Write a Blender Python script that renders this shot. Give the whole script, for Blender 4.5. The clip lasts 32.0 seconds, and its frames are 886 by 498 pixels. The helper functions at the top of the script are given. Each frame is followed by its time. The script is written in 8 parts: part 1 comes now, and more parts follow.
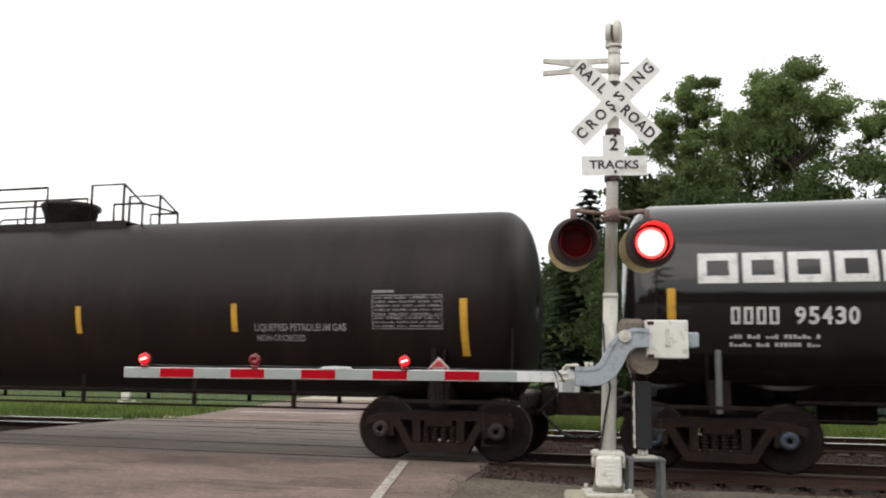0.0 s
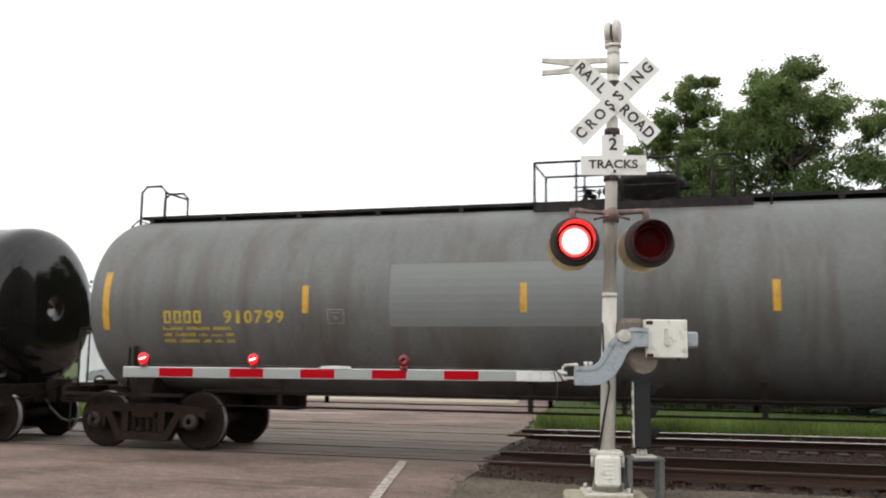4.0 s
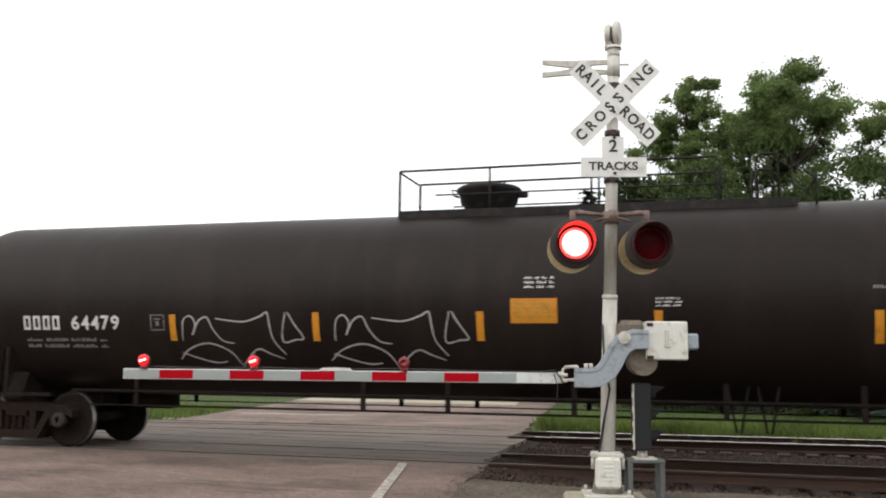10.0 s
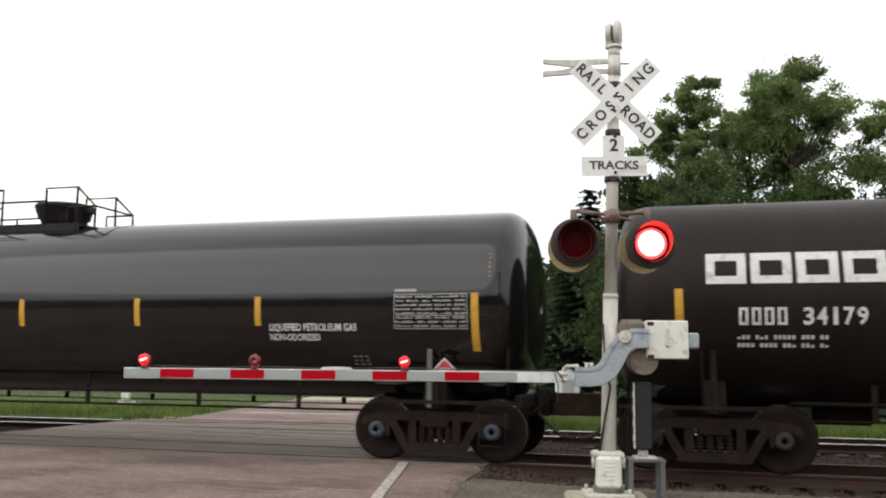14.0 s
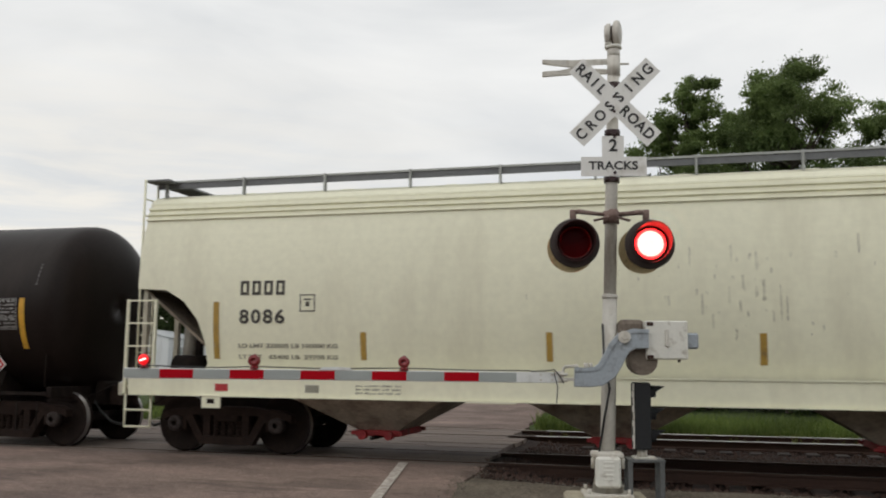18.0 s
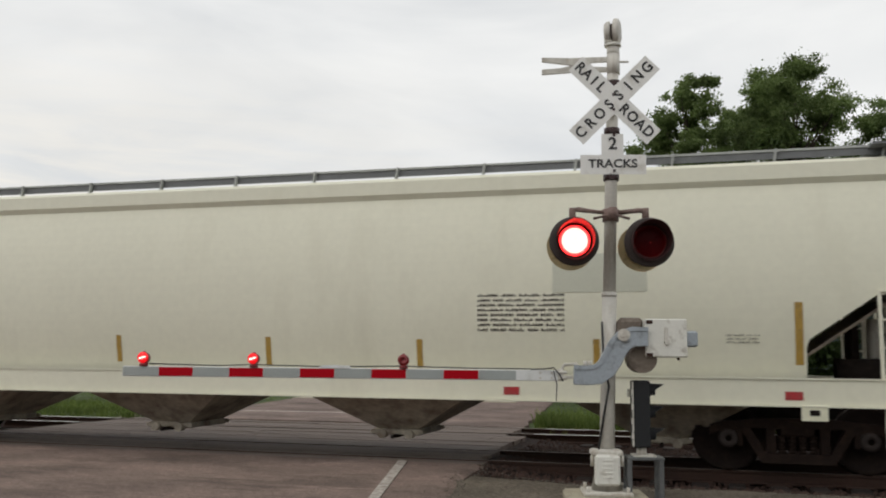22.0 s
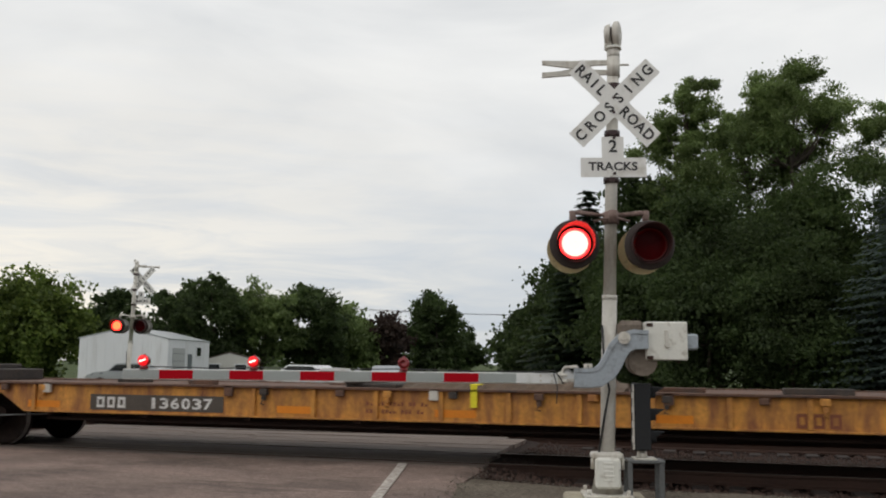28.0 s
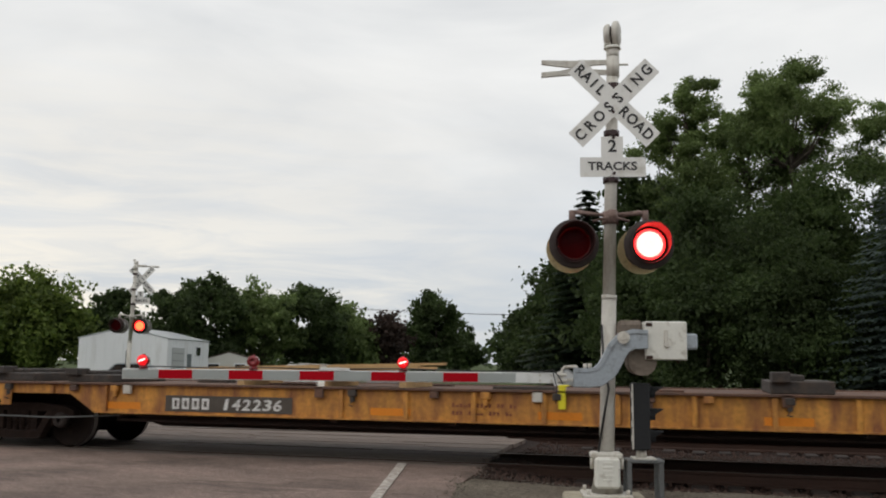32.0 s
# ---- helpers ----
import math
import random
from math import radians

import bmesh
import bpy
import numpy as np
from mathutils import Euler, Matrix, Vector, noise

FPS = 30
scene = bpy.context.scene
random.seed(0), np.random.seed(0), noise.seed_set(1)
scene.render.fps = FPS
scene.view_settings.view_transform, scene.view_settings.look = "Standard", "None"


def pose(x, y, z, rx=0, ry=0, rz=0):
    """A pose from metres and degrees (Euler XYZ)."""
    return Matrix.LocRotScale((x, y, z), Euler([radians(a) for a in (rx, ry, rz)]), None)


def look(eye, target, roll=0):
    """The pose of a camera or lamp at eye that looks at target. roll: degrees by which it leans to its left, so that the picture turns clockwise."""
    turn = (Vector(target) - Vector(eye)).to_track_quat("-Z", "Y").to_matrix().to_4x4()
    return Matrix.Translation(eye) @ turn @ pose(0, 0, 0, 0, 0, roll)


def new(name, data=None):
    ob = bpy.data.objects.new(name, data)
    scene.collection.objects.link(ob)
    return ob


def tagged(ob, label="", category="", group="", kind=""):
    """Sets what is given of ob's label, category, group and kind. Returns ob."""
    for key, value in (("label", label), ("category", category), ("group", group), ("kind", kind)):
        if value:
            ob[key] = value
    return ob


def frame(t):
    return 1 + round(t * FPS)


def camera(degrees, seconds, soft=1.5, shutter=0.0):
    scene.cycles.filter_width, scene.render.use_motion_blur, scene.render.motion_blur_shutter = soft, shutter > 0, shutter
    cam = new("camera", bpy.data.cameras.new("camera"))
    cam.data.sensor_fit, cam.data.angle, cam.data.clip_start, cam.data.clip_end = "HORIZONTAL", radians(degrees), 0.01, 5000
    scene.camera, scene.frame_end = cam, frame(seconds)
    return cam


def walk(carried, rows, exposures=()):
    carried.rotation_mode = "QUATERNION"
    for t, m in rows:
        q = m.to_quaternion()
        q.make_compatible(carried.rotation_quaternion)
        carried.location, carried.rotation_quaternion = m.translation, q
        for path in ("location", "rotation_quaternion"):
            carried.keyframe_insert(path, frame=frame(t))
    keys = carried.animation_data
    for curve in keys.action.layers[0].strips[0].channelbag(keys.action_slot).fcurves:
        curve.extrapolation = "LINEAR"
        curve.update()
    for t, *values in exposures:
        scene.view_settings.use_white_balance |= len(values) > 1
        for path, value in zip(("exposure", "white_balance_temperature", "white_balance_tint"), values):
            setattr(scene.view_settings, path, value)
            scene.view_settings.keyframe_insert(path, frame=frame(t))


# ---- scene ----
# ------------------------------------------------------------ camera
PITCH, YAW, ROLL, EYE = 7.125, 15.6, 0.57, 1.46
FOCUS = 1600.0


def eye_pose(dx=0.0, dy=0.0):
    """The hand-held camera in the parked car; dx, dy: small sway in thousandths of the focal length."""
    a, p = radians(YAW) + dx, radians(PITCH) + dy
    d = Vector((-math.sin(a) * math.cos(p), math.cos(a) * math.cos(p), math.sin(p)))
    e = Vector((0, 0, EYE))
    return look(e, e + d, ROLL)


cam = camera(52.21, 32.0, soft=2.0, shutter=0.14)
# seconds, sway to the left and upwards
SWAY = [(0, 1, 0), (1, 0, -1), (2, 0, -1), (3, 0, -1), (3.5, -.5, -1), (5.5, 0, 0), (6, 0, 0), (7, -1, 0), (8, -1, 1.5), (8.5, 0, 0),
        (9, -1, 1), (9.5, -1, 2.5), (10, 0, 2.5), (11, -1, 2), (12, 0, 0), (13, 0, 1), (14, 1, 1), (14.5, .5, 1.5), (16.5, 0, 0), (17, 0, -1),
        (18, 0, 1.5), (19, -1.5, -1), (20, -1, -1), (21, -1, -1.5), (22, -1, -2), (23, 1, -1), (24, 0, -2), (25, 0, -1),
        (25.5, 0, 0), (27.5, 0, 0), (28, -.5, 3), (29, -1, 1.5), (30, 0, 3.5), (31, -1, 3), (32, -1.5, 2.5)]
walk(cam, [(t, eye_pose(dx / FOCUS, dy / FOCUS)) for t, dx, dy in SWAY],
     exposures=[(0, 0.84), (3.5, 0.84), (14.5, 0.84), (16.6, 0.78), (17.0, 0.70), (17.5, 0.36), (18.0, 0.10), (25.5, 0.10), (27.5, 0.08), (32, 0.09)])

# ------------------------------------------------------------ sky and sun
world = bpy.data.worlds.new("overcast_sky")
scene.world = world
world.use_nodes = True
wn, wl = world.node_tree.nodes, world.node_tree.links
wn.clear()
SUN_AZ, SUN_EL = radians(150.0), radians(42.0)   # azimuth to the left of +Y: behind the camera


def wnode(kind, **kw):
    n = wn.new(kind)
    for k, v in kw.items():
        n.inputs[k].default_value = v
    return n


w_out = wnode("ShaderNodeOutputWorld")
w_bg = wnode("ShaderNodeBackground", Strength=1.0)
w_sky = wn.new("ShaderNodeTexSky")
w_sky.sky_type, w_sky.sun_disc = "NISHITA", False
w_sky.sun_elevation, w_sky.sun_rotation = SUN_EL, -SUN_AZ
w_scale = wn.new("ShaderNodeVectorMath")
w_scale.operation = "SCALE"
w_scale.inputs["Scale"].default_value = 0.06
wl.new(w_sky.outputs[0], w_scale.inputs[0])
w_tc = wn.new("ShaderNodeTexCoord")
w_map = wn.new("ShaderNodeMapping")
w_map.inputs["Scale"].default_value = (1.0, 1.0, 3.6)
w_map.inputs["Rotation"].default_value = (0.05, 0.1, 0.4)
wl.new(w_tc.outputs["Generated"], w_map.inputs["Vector"])
w_n1 = wnode("ShaderNodeTexNoise", Scale=2.2, Detail=6.0, Roughness=0.5, Distortion=0.4)
wl.new(w_map.outputs[0], w_n1.inputs["Vector"])
w_ramp = wn.new("ShaderNodeValToRGB")
w_ramp.color_ramp.elements[0].position, w_ramp.color_ramp.elements[0].color = 0.3, (0.70, 0.715, 0.725, 1)
w_ramp.color_ramp.elements[1].position, w_ramp.color_ramp.elements[1].color = 0.66, (0.98, 0.975, 0.95, 1)
wl.new(w_n1.outputs["Fac"], w_ramp.inputs[0])
# thin bright cloud low in the west, where the sun stands behind the overcast
w_sep = wn.new("ShaderNodeSeparateXYZ")
wl.new(w_tc.outputs["Generated"], w_sep.inputs[0])
w_low = wn.new("ShaderNodeMapRange")
w_low.inputs["From Min"].default_value, w_low.inputs["From Max"].default_value = 0.36, 0.06
wl.new(w_sep.outputs["Z"], w_low.inputs["Value"])
w_dot = wn.new("ShaderNodeVectorMath")
w_dot.operation = "DOT_PRODUCT"
w_dot.inputs[1].default_value = (-math.sin(radians(48)), math.cos(radians(48)), 0.0)
wl.new(w_tc.outputs["Generated"], w_dot.inputs[0])
w_dir = wn.new("ShaderNodeMapRange")
w_dir.inputs["From Min"].default_value, w_dir.inputs["From Max"].default_value = 0.72, 0.98
wl.new(w_dot.outputs["Value"], w_dir.inputs["Value"])
w_mul = wn.new("ShaderNodeMath")
w_mul.operation = "MULTIPLY"
wl.new(w_low.outputs[0], w_mul.inputs[0])
wl.new(w_dir.outputs[0], w_mul.inputs[1])
w_warm = wn.new("ShaderNodeMixRGB")
w_warm.blend_type = "MIX"
w_warm.inputs[2].default_value = (1.02, 0.95, 0.83, 1)
w_n2 = wnode("ShaderNodeTexNoise", Scale=5.0, Detail=7.0, Roughness=0.6, Distortion=0.6)
w_map2 = wn.new("ShaderNodeMapping")
w_map2.inputs["Scale"].default_value = (1.0, 1.0, 7.0)
wl.new(w_tc.outputs["Generated"], w_map2.inputs["Vector"])
wl.new(w_map2.outputs[0], w_n2.inputs["Vector"])
w_str = wn.new("ShaderNodeMapRange")
w_str.inputs["From Min"].default_value, w_str.inputs["From Max"].default_value = 0.36, 0.60
w_str.inputs["To Min"].default_value, w_str.inputs["To Max"].default_value = 0.25, 1.0
wl.new(w_n2.outputs["Fac"], w_str.inputs["Value"])
w_mul2 = wn.new("ShaderNodeMath")
w_mul2.operation = "MULTIPLY"
wl.new(w_mul.outputs[0], w_mul2.inputs[0])
wl.new(w_str.outputs[0], w_mul2.inputs[1])
wl.new(w_mul2.outputs[0], w_warm.inputs[0])
# the overcast is thicker and bluer towards the horizon
w_up = wn.new("ShaderNodeMapRange")
w_up.inputs["From Min"].default_value, w_up.inputs["From Max"].default_value = 0.02, 0.26
w_up.interpolation_type = "SMOOTHSTEP"
wl.new(w_sep.outputs["Z"], w_up.inputs["Value"])
w_hz = wn.new("ShaderNodeMixRGB")
w_hz.inputs[1].default_value = (0.50, 0.56, 0.64, 1)
wl.new(w_up.outputs[0], w_hz.inputs[0])
wl.new(w_ramp.outputs[0], w_hz.inputs[2])
wl.new(w_hz.outputs[0], w_warm.inputs[1])
w_mix = wn.new("ShaderNodeMixRGB")
w_mix.inputs[0].default_value = 0.88
wl.new(w_scale.outputs[0], w_mix.inputs[1])
wl.new(w_warm.outputs[0], w_mix.inputs[2])
wl.new(w_mix.outputs[0], w_bg.inputs[0])
wl.new(w_bg.outputs[0], w_out.inputs[0])

sun = new("sun", bpy.data.lights.new("sun", "SUN"))
sun.data.energy, sun.data.angle, sun.data.color = 0.5, radians(60), (1.0, 0.95, 0.87)
sun.matrix_world = look((0, 0, 30), (math.sin(SUN_AZ) * 30, -math.cos(SUN_AZ) * 30, 30 - 30 * math.tan(SUN_EL)))


# ------------------------------------------------------------ materials
def mat(name, col, rough=0.6, metal=0.0, var=0.18, scale=2.0, fine=30.0, bump=0.15, dirt=None, amount=0.5, stretch=(1, 1, 1),
        coat=0.0, glow=None, power=0.0, rand=0.0):
    """A procedural surface: two noises on the base colour, stains of the colour dirt, and fine relief."""
    m = bpy.data.materials.new(name)
    m.use_nodes = True
    nt = m.node_tree
    n, ln = nt.nodes, nt.links
    b = n["Principled BSDF"]
    b.inputs["Metallic"].default_value = metal
    b.inputs["Coat Weight"].default_value = coat
    tc, mp = n.new("ShaderNodeTexCoord"), n.new("ShaderNodeMapping")
    mp.inputs["Scale"].default_value = stretch
    ln.new(tc.outputs["Object"], mp.inputs["Vector"])
    big, small = n.new("ShaderNodeTexNoise"), n.new("ShaderNodeTexNoise")
    big.inputs["Scale"].default_value, big.inputs["Detail"].default_value = scale, 5
    small.inputs["Scale"].default_value, small.inputs["Detail"].default_value = fine, 3
    ln.new(mp.outputs[0], big.inputs["Vector"])
    ln.new(tc.outputs["Object"], small.inputs["Vector"])
    avg = n.new("ShaderNodeMath")
    avg.operation = "ADD"
    ln.new(big.outputs["Fac"], avg.inputs[0])
    ln.new(small.outputs["Fac"], avg.inputs[1])
    mr = n.new("ShaderNodeMapRange")
    mr.inputs["From Min"].default_value, mr.inputs["From Max"].default_value = 0.65, 1.35
    mr.inputs["To Min"].default_value, mr.inputs["To Max"].default_value = 1 - var, 1 + var
    ln.new(avg.outputs[0], mr.inputs["Value"])
    sc = n.new("ShaderNodeVectorMath")
    sc.operation = "SCALE"
    sc.inputs[0].default_value = col
    ln.new(mr.outputs[0], sc.inputs["Scale"])
    out = sc.outputs[0]
    if rand:
        oi = n.new("ShaderNodeObjectInfo")
        r2 = n.new("ShaderNodeMapRange")
        r2.inputs["To Min"].default_value, r2.inputs["To Max"].default_value = 1 - rand, 1 + rand
        ln.new(oi.outputs["Random"], r2.inputs["Value"])
        s2 = n.new("ShaderNodeVectorMath")
        s2.operation = "SCALE"
        ln.new(out, s2.inputs[0])
        ln.new(r2.outputs[0], s2.inputs["Scale"])
        out = s2.outputs[0]
    if dirt:
        st = n.new("ShaderNodeTexNoise")
        st.inputs["Scale"].default_value, st.inputs["Detail"].default_value = scale * 1.7, 8
        st.inputs["Roughness"].default_value = 0.65
        ln.new(mp.outputs[0], st.inputs["Vector"])
        rr = n.new("ShaderNodeMapRange")
        rr.inputs["From Min"].default_value, rr.inputs["From Max"].default_value = 0.62 - amount * 0.3, 0.82 - amount * 0.2
        ln.new(st.outputs["Fac"], rr.inputs["Value"])
        mx = n.new("ShaderNodeMixRGB")
        mx.inputs[2].default_value = (*dirt, 1)
        ln.new(rr.outputs[0], mx.inputs[0])
        ln.new(out, mx.inputs[1])
        out = mx.outputs[0]
    ln.new(out, b.inputs["Base Color"])
    ro = n.new("ShaderNodeMapRange")
    ro.inputs["To Min"].default_value, ro.inputs["To Max"].default_value = max(rough - 0.1, 0.03), min(rough + 0.1, 1)
    ln.new(big.outputs["Fac"], ro.inputs["Value"])
    ln.new(ro.outputs[0], b.inputs["Roughness"])
    if bump:
        bp = n.new("ShaderNodeBump")
        bp.inputs["Strength"].default_value, bp.inputs["Distance"].default_value = bump, 0.01
        ln.new(small.outputs["Fac"], bp.inputs["Height"])
        ln.new(bp.outputs[0], b.inputs["Normal"])
    if glow:
        b.inputs["Emission Color"].default_value = (*glow, 1)
        b.inputs["Emission Strength"].default_value = power
    return m


def flecked(name, a, b, c, size, rough=0.95, bump=0.6, wide=0.5):
    """Loose stone or worn asphalt: cells of three colours, with wide patches."""
    m = bpy.data.materials.new(name)
    m.use_nodes = True
    n, ln = m.node_tree.nodes, m.node_tree.links
    p = n["Principled BSDF"]
    p.inputs["Roughness"].default_value = rough
    p.inputs["Specular IOR Level"].default_value = 0.25
    tc = n.new("ShaderNodeTexCoord")
    vo = n.new("ShaderNodeTexVoronoi")
    vo.inputs["Scale"].default_value = 1 / size
    ln.new(tc.outputs["Object"], vo.inputs["Vector"])
    hs = n.new("ShaderNodeSeparateXYZ")
    ln.new(vo.outputs["Color"], hs.inputs[0])
    rp = n.new("ShaderNodeValToRGB")
    rp.color_ramp.elements[0].color, rp.color_ramp.elements[1].color = (*a, 1), (*c, 1)
    e = rp.color_ramp.elements.new(0.5)
    e.color = (*b, 1)
    ln.new(hs.outputs[0], rp.inputs[0])
    nz = n.new("ShaderNodeTexNoise")
    nz.inputs["Scale"].default_value, nz.inputs["Detail"].default_value = wide, 7
    ln.new(tc.outputs["Object"], nz.inputs["Vector"])
    mr = n.new("ShaderNodeMapRange")
    mr.inputs["From Min"].default_value, mr.inputs["From Max"].default_value = 0.3, 0.7
    mr.inputs["To Min"].default_value, mr.inputs["To Max"].default_value = 0.72, 1.28
    ln.new(nz.outputs["Fac"], mr.inputs["Value"])
    sc = n.new("ShaderNodeVectorMath")
    sc.operation = "SCALE"
    ln.new(rp.outputs[0], sc.inputs[0])
    ln.new(mr.outputs[0], sc.inputs["Scale"])
    ln.new(sc.outputs[0], p.inputs["Base Color"])
    bp = n.new("ShaderNodeBump")
    bp.inputs["Strength"].default_value, bp.inputs["Distance"].default_value = bump, size * 0.5
    ln.new(vo.outputs["Distance"], bp.inputs["Height"])
    ln.new(bp.outputs[0], p.inputs["Normal"])
    return m


def leafy(name, col, tip):
    """Leaves: colour by leaf, a little light through them."""
    m = bpy.data.materials.new(name)
    m.use_nodes = True
    n, ln = m.node_tree.nodes, m.node_tree.links
    p = n["Principled BSDF"]
    p.inputs["Roughness"].default_value = 0.6
    p.inputs["Specular IOR Level"].default_value = 0.3
    ge = n.new("ShaderNodeNewGeometry")
    rp = n.new("ShaderNodeValToRGB")
    rp.color_ramp.elements[0].color, rp.color_ramp.elements[1].color = (*col, 1), (*tip, 1)
    ln.new(ge.outputs["Random Per Island"], rp.inputs[0])
    tc, nz = n.new("ShaderNodeTexCoord"), n.new("ShaderNodeTexNoise")
    nz.inputs["Scale"].default_value = 0.42
    ln.new(tc.outputs["Object"], nz.inputs["Vector"])
    mr = n.new("ShaderNodeMapRange")
    mr.inputs["From Min"].default_value, mr.inputs["From Max"].default_value = 0.3, 0.7
    mr.inputs["To Min"].default_value, mr.inputs["To Max"].default_value = 0.5, 1.5
    ln.new(nz.outputs["Fac"], mr.inputs["Value"])
    sc = n.new("ShaderNodeVectorMath")
    sc.operation = "SCALE"
    ln.new(rp.outputs[0], sc.inputs[0])
    ln.new(mr.outputs[0], sc.inputs["Scale"])
    ln.new(sc.outputs[0], p.inputs["Base Color"])
    tr, mx = n.new("ShaderNodeBsdfTranslucent"), n.new("ShaderNodeMixShader")
    ln.new(sc.outputs[0], tr.inputs[0])
    mx.inputs[0].default_value = 0.5
    ln.new(p.outputs[0], mx.inputs[1])
    ln.new(tr.outputs[0], mx.inputs[2])
    ln.new(mx.outputs[0], n["Material Output"].inputs[0])
    return m


ASPHALT = flecked("worn_asphalt", (0.129, 0.090, 0.075), (0.184, 0.133, 0.112), (0.247, 0.185, 0.159), 0.018, 0.85, 0.25, 0.6)
def weather(m, tone, scale, lo, hi, stretch, turn):
    """Worn or repaired areas on a flecked surface, with soft ragged edges."""
    n, ln = m.node_tree.nodes, m.node_tree.links
    p = n["Principled BSDF"]
    old = p.inputs["Base Color"].links[0].from_socket
    tc, mp, nz = n.new("ShaderNodeTexCoord"), n.new("ShaderNodeMapping"), n.new("ShaderNodeTexNoise")
    mp.inputs["Scale"].default_value = stretch
    mp.inputs["Rotation"].default_value = (0, 0, radians(turn))
    nz.inputs["Scale"].default_value, nz.inputs["Detail"].default_value, nz.inputs["Roughness"].default_value = scale, 9, 0.6
    ln.new(tc.outputs["Object"], mp.inputs["Vector"])
    ln.new(mp.outputs[0], nz.inputs["Vector"])
    mr = n.new("ShaderNodeMapRange")
    mr.inputs["From Min"].default_value, mr.inputs["From Max"].default_value = lo, hi
    mr.inputs["To Min"].default_value, mr.inputs["To Max"].default_value = 1.0, tone
    ln.new(nz.outputs["Fac"], mr.inputs["Value"])
    sc = n.new("ShaderNodeVectorMath")
    sc.operation = "SCALE"
    ln.new(old, sc.inputs[0])
    ln.new(mr.outputs[0], sc.inputs["Scale"])
    ln.new(sc.outputs[0], p.inputs["Base Color"])


weather(ASPHALT, 1.28, 5.5, 0.52, 0.66, (0.7, 1.5, 1), 18)
weather(ASPHALT, 0.70, 8.0, 0.55, 0.66, (0.6, 1.8, 1), 5)
weather(ASPHALT, 1.45, 2.6, 0.66, 0.70, (0.5, 1.6, 1), 30)
weather(ASPHALT, 0.62, 3.4, 0.665, 0.685, (0.35, 2.2, 1), 14)
weather(ASPHALT, 0.66, 0.55, 0.50, 0.60, (1, 1.6, 1), 12)
weather(ASPHALT, 1.5, 0.9, 0.60, 0.72, (0.45, 2.6, 1), 28)
weather(ASPHALT, 0.6, 1.3, 0.635, 0.66, (0.35, 3.2, 1), 8)
GRAVEL = flecked("pale_gravel", (0.078, 0.062, 0.046), (0.120, 0.099, 0.076), (0.165, 0.142, 0.113), 0.035, 0.95, 0.8, 0.8)
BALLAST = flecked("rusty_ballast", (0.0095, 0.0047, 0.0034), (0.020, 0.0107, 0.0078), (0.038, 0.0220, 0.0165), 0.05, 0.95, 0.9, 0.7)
TURF = flecked("mown_turf", (0.030, 0.047, 0.013), (0.053, 0.078, 0.023), (0.088, 0.112, 0.038), 0.08, 0.95, 0.8, 0.25)
PLANK = mat("oiled_crossing_timber", (0.160, 0.120, 0.097), 0.85, var=0.3, scale=1.2, fine=25, bump=0.4, stretch=(0.3, 3, 1), dirt=(0.15, 0.12, 0.104), amount=0.6, rand=0.14)
weather(PLANK, 0.70, 1.1, 0.50, 0.60, (0.25, 3.0, 1), 2)
weather(PLANK, 1.30, 2.2, 0.55, 0.66, (0.3, 2.6, 1), 4)
LINE = mat("worn_road_paint", (0.50, 0.46, 0.41), 0.8, var=0.3, scale=7, fine=60, dirt=(0.185, 0.145, 0.125), amount=0.75)
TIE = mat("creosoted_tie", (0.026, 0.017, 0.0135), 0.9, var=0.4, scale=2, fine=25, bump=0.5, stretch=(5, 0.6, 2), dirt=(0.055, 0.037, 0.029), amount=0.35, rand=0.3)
RUST = mat("rusty_rail_steel", (0.046, 0.023, 0.016), 0.85, 0.2, var=0.3, scale=1.5, fine=40, bump=0.3)
SHINE = mat("polished_rail_head", (0.80, 0.78, 0.75), 0.55, 0.7, var=0.1, scale=0.6, fine=20, bump=0.03)
CONCRETE = mat("yellowed_concrete", (0.40, 0.36, 0.27), 0.9, var=0.2, scale=3, fine=40, bump=0.4, dirt=(0.2, 0.17, 0.13), amount=0.4)
ALU = mat("weathered_aluminium_paint", (0.60, 0.575, 0.52), 0.55, 0.1, var=0.10, scale=3, fine=30, bump=0.08, dirt=(0.38, 0.33, 0.26), amount=0.4, stretch=(2, 2, 0.4))
ARMGREY = mat("grey_gate_casting", (0.36, 0.40, 0.44), 0.5, 0.1, var=0.12, scale=4, fine=30, bump=0.08, dirt=(0.16, 0.16, 0.15), amount=0.3)
BOXWHITE = mat("chalky_white_paint", (0.74, 0.73, 0.67), 0.6, var=0.07, scale=4, fine=30, bump=0.05, dirt=(0.25, 0.20, 0.14), amount=0.22)
SIGNWHITE = mat("white_sign_sheeting", (0.80, 0.79, 0.76), 0.45, var=0.04, scale=3, fine=40, bump=0.0, dirt=(0.55, 0.52, 0.46), amount=0.3)
SIGNBLACK = mat("black_sign_lettering", (0.025, 0.025, 0.025), 0.6, var=0.1, bump=0)
ARMWHITE = mat("white_reflective_sheeting", (0.72, 0.73, 0.72), 0.4, var=0.06, scale=3, fine=50, bump=0.0, dirt=(0.5, 0.5, 0.47), amount=0.3)
ARMSILVER = mat("silver_reflective_sheeting", (0.37, 0.40, 0.39), 0.35, 0.1, var=0.06, scale=4, fine=50, bump=0.0)
ARMRED = mat("red_reflective_sheeting", (0.40, 0.002, 0.010), 0.6, var=0.08, scale=4, fine=50, bump=0.0)
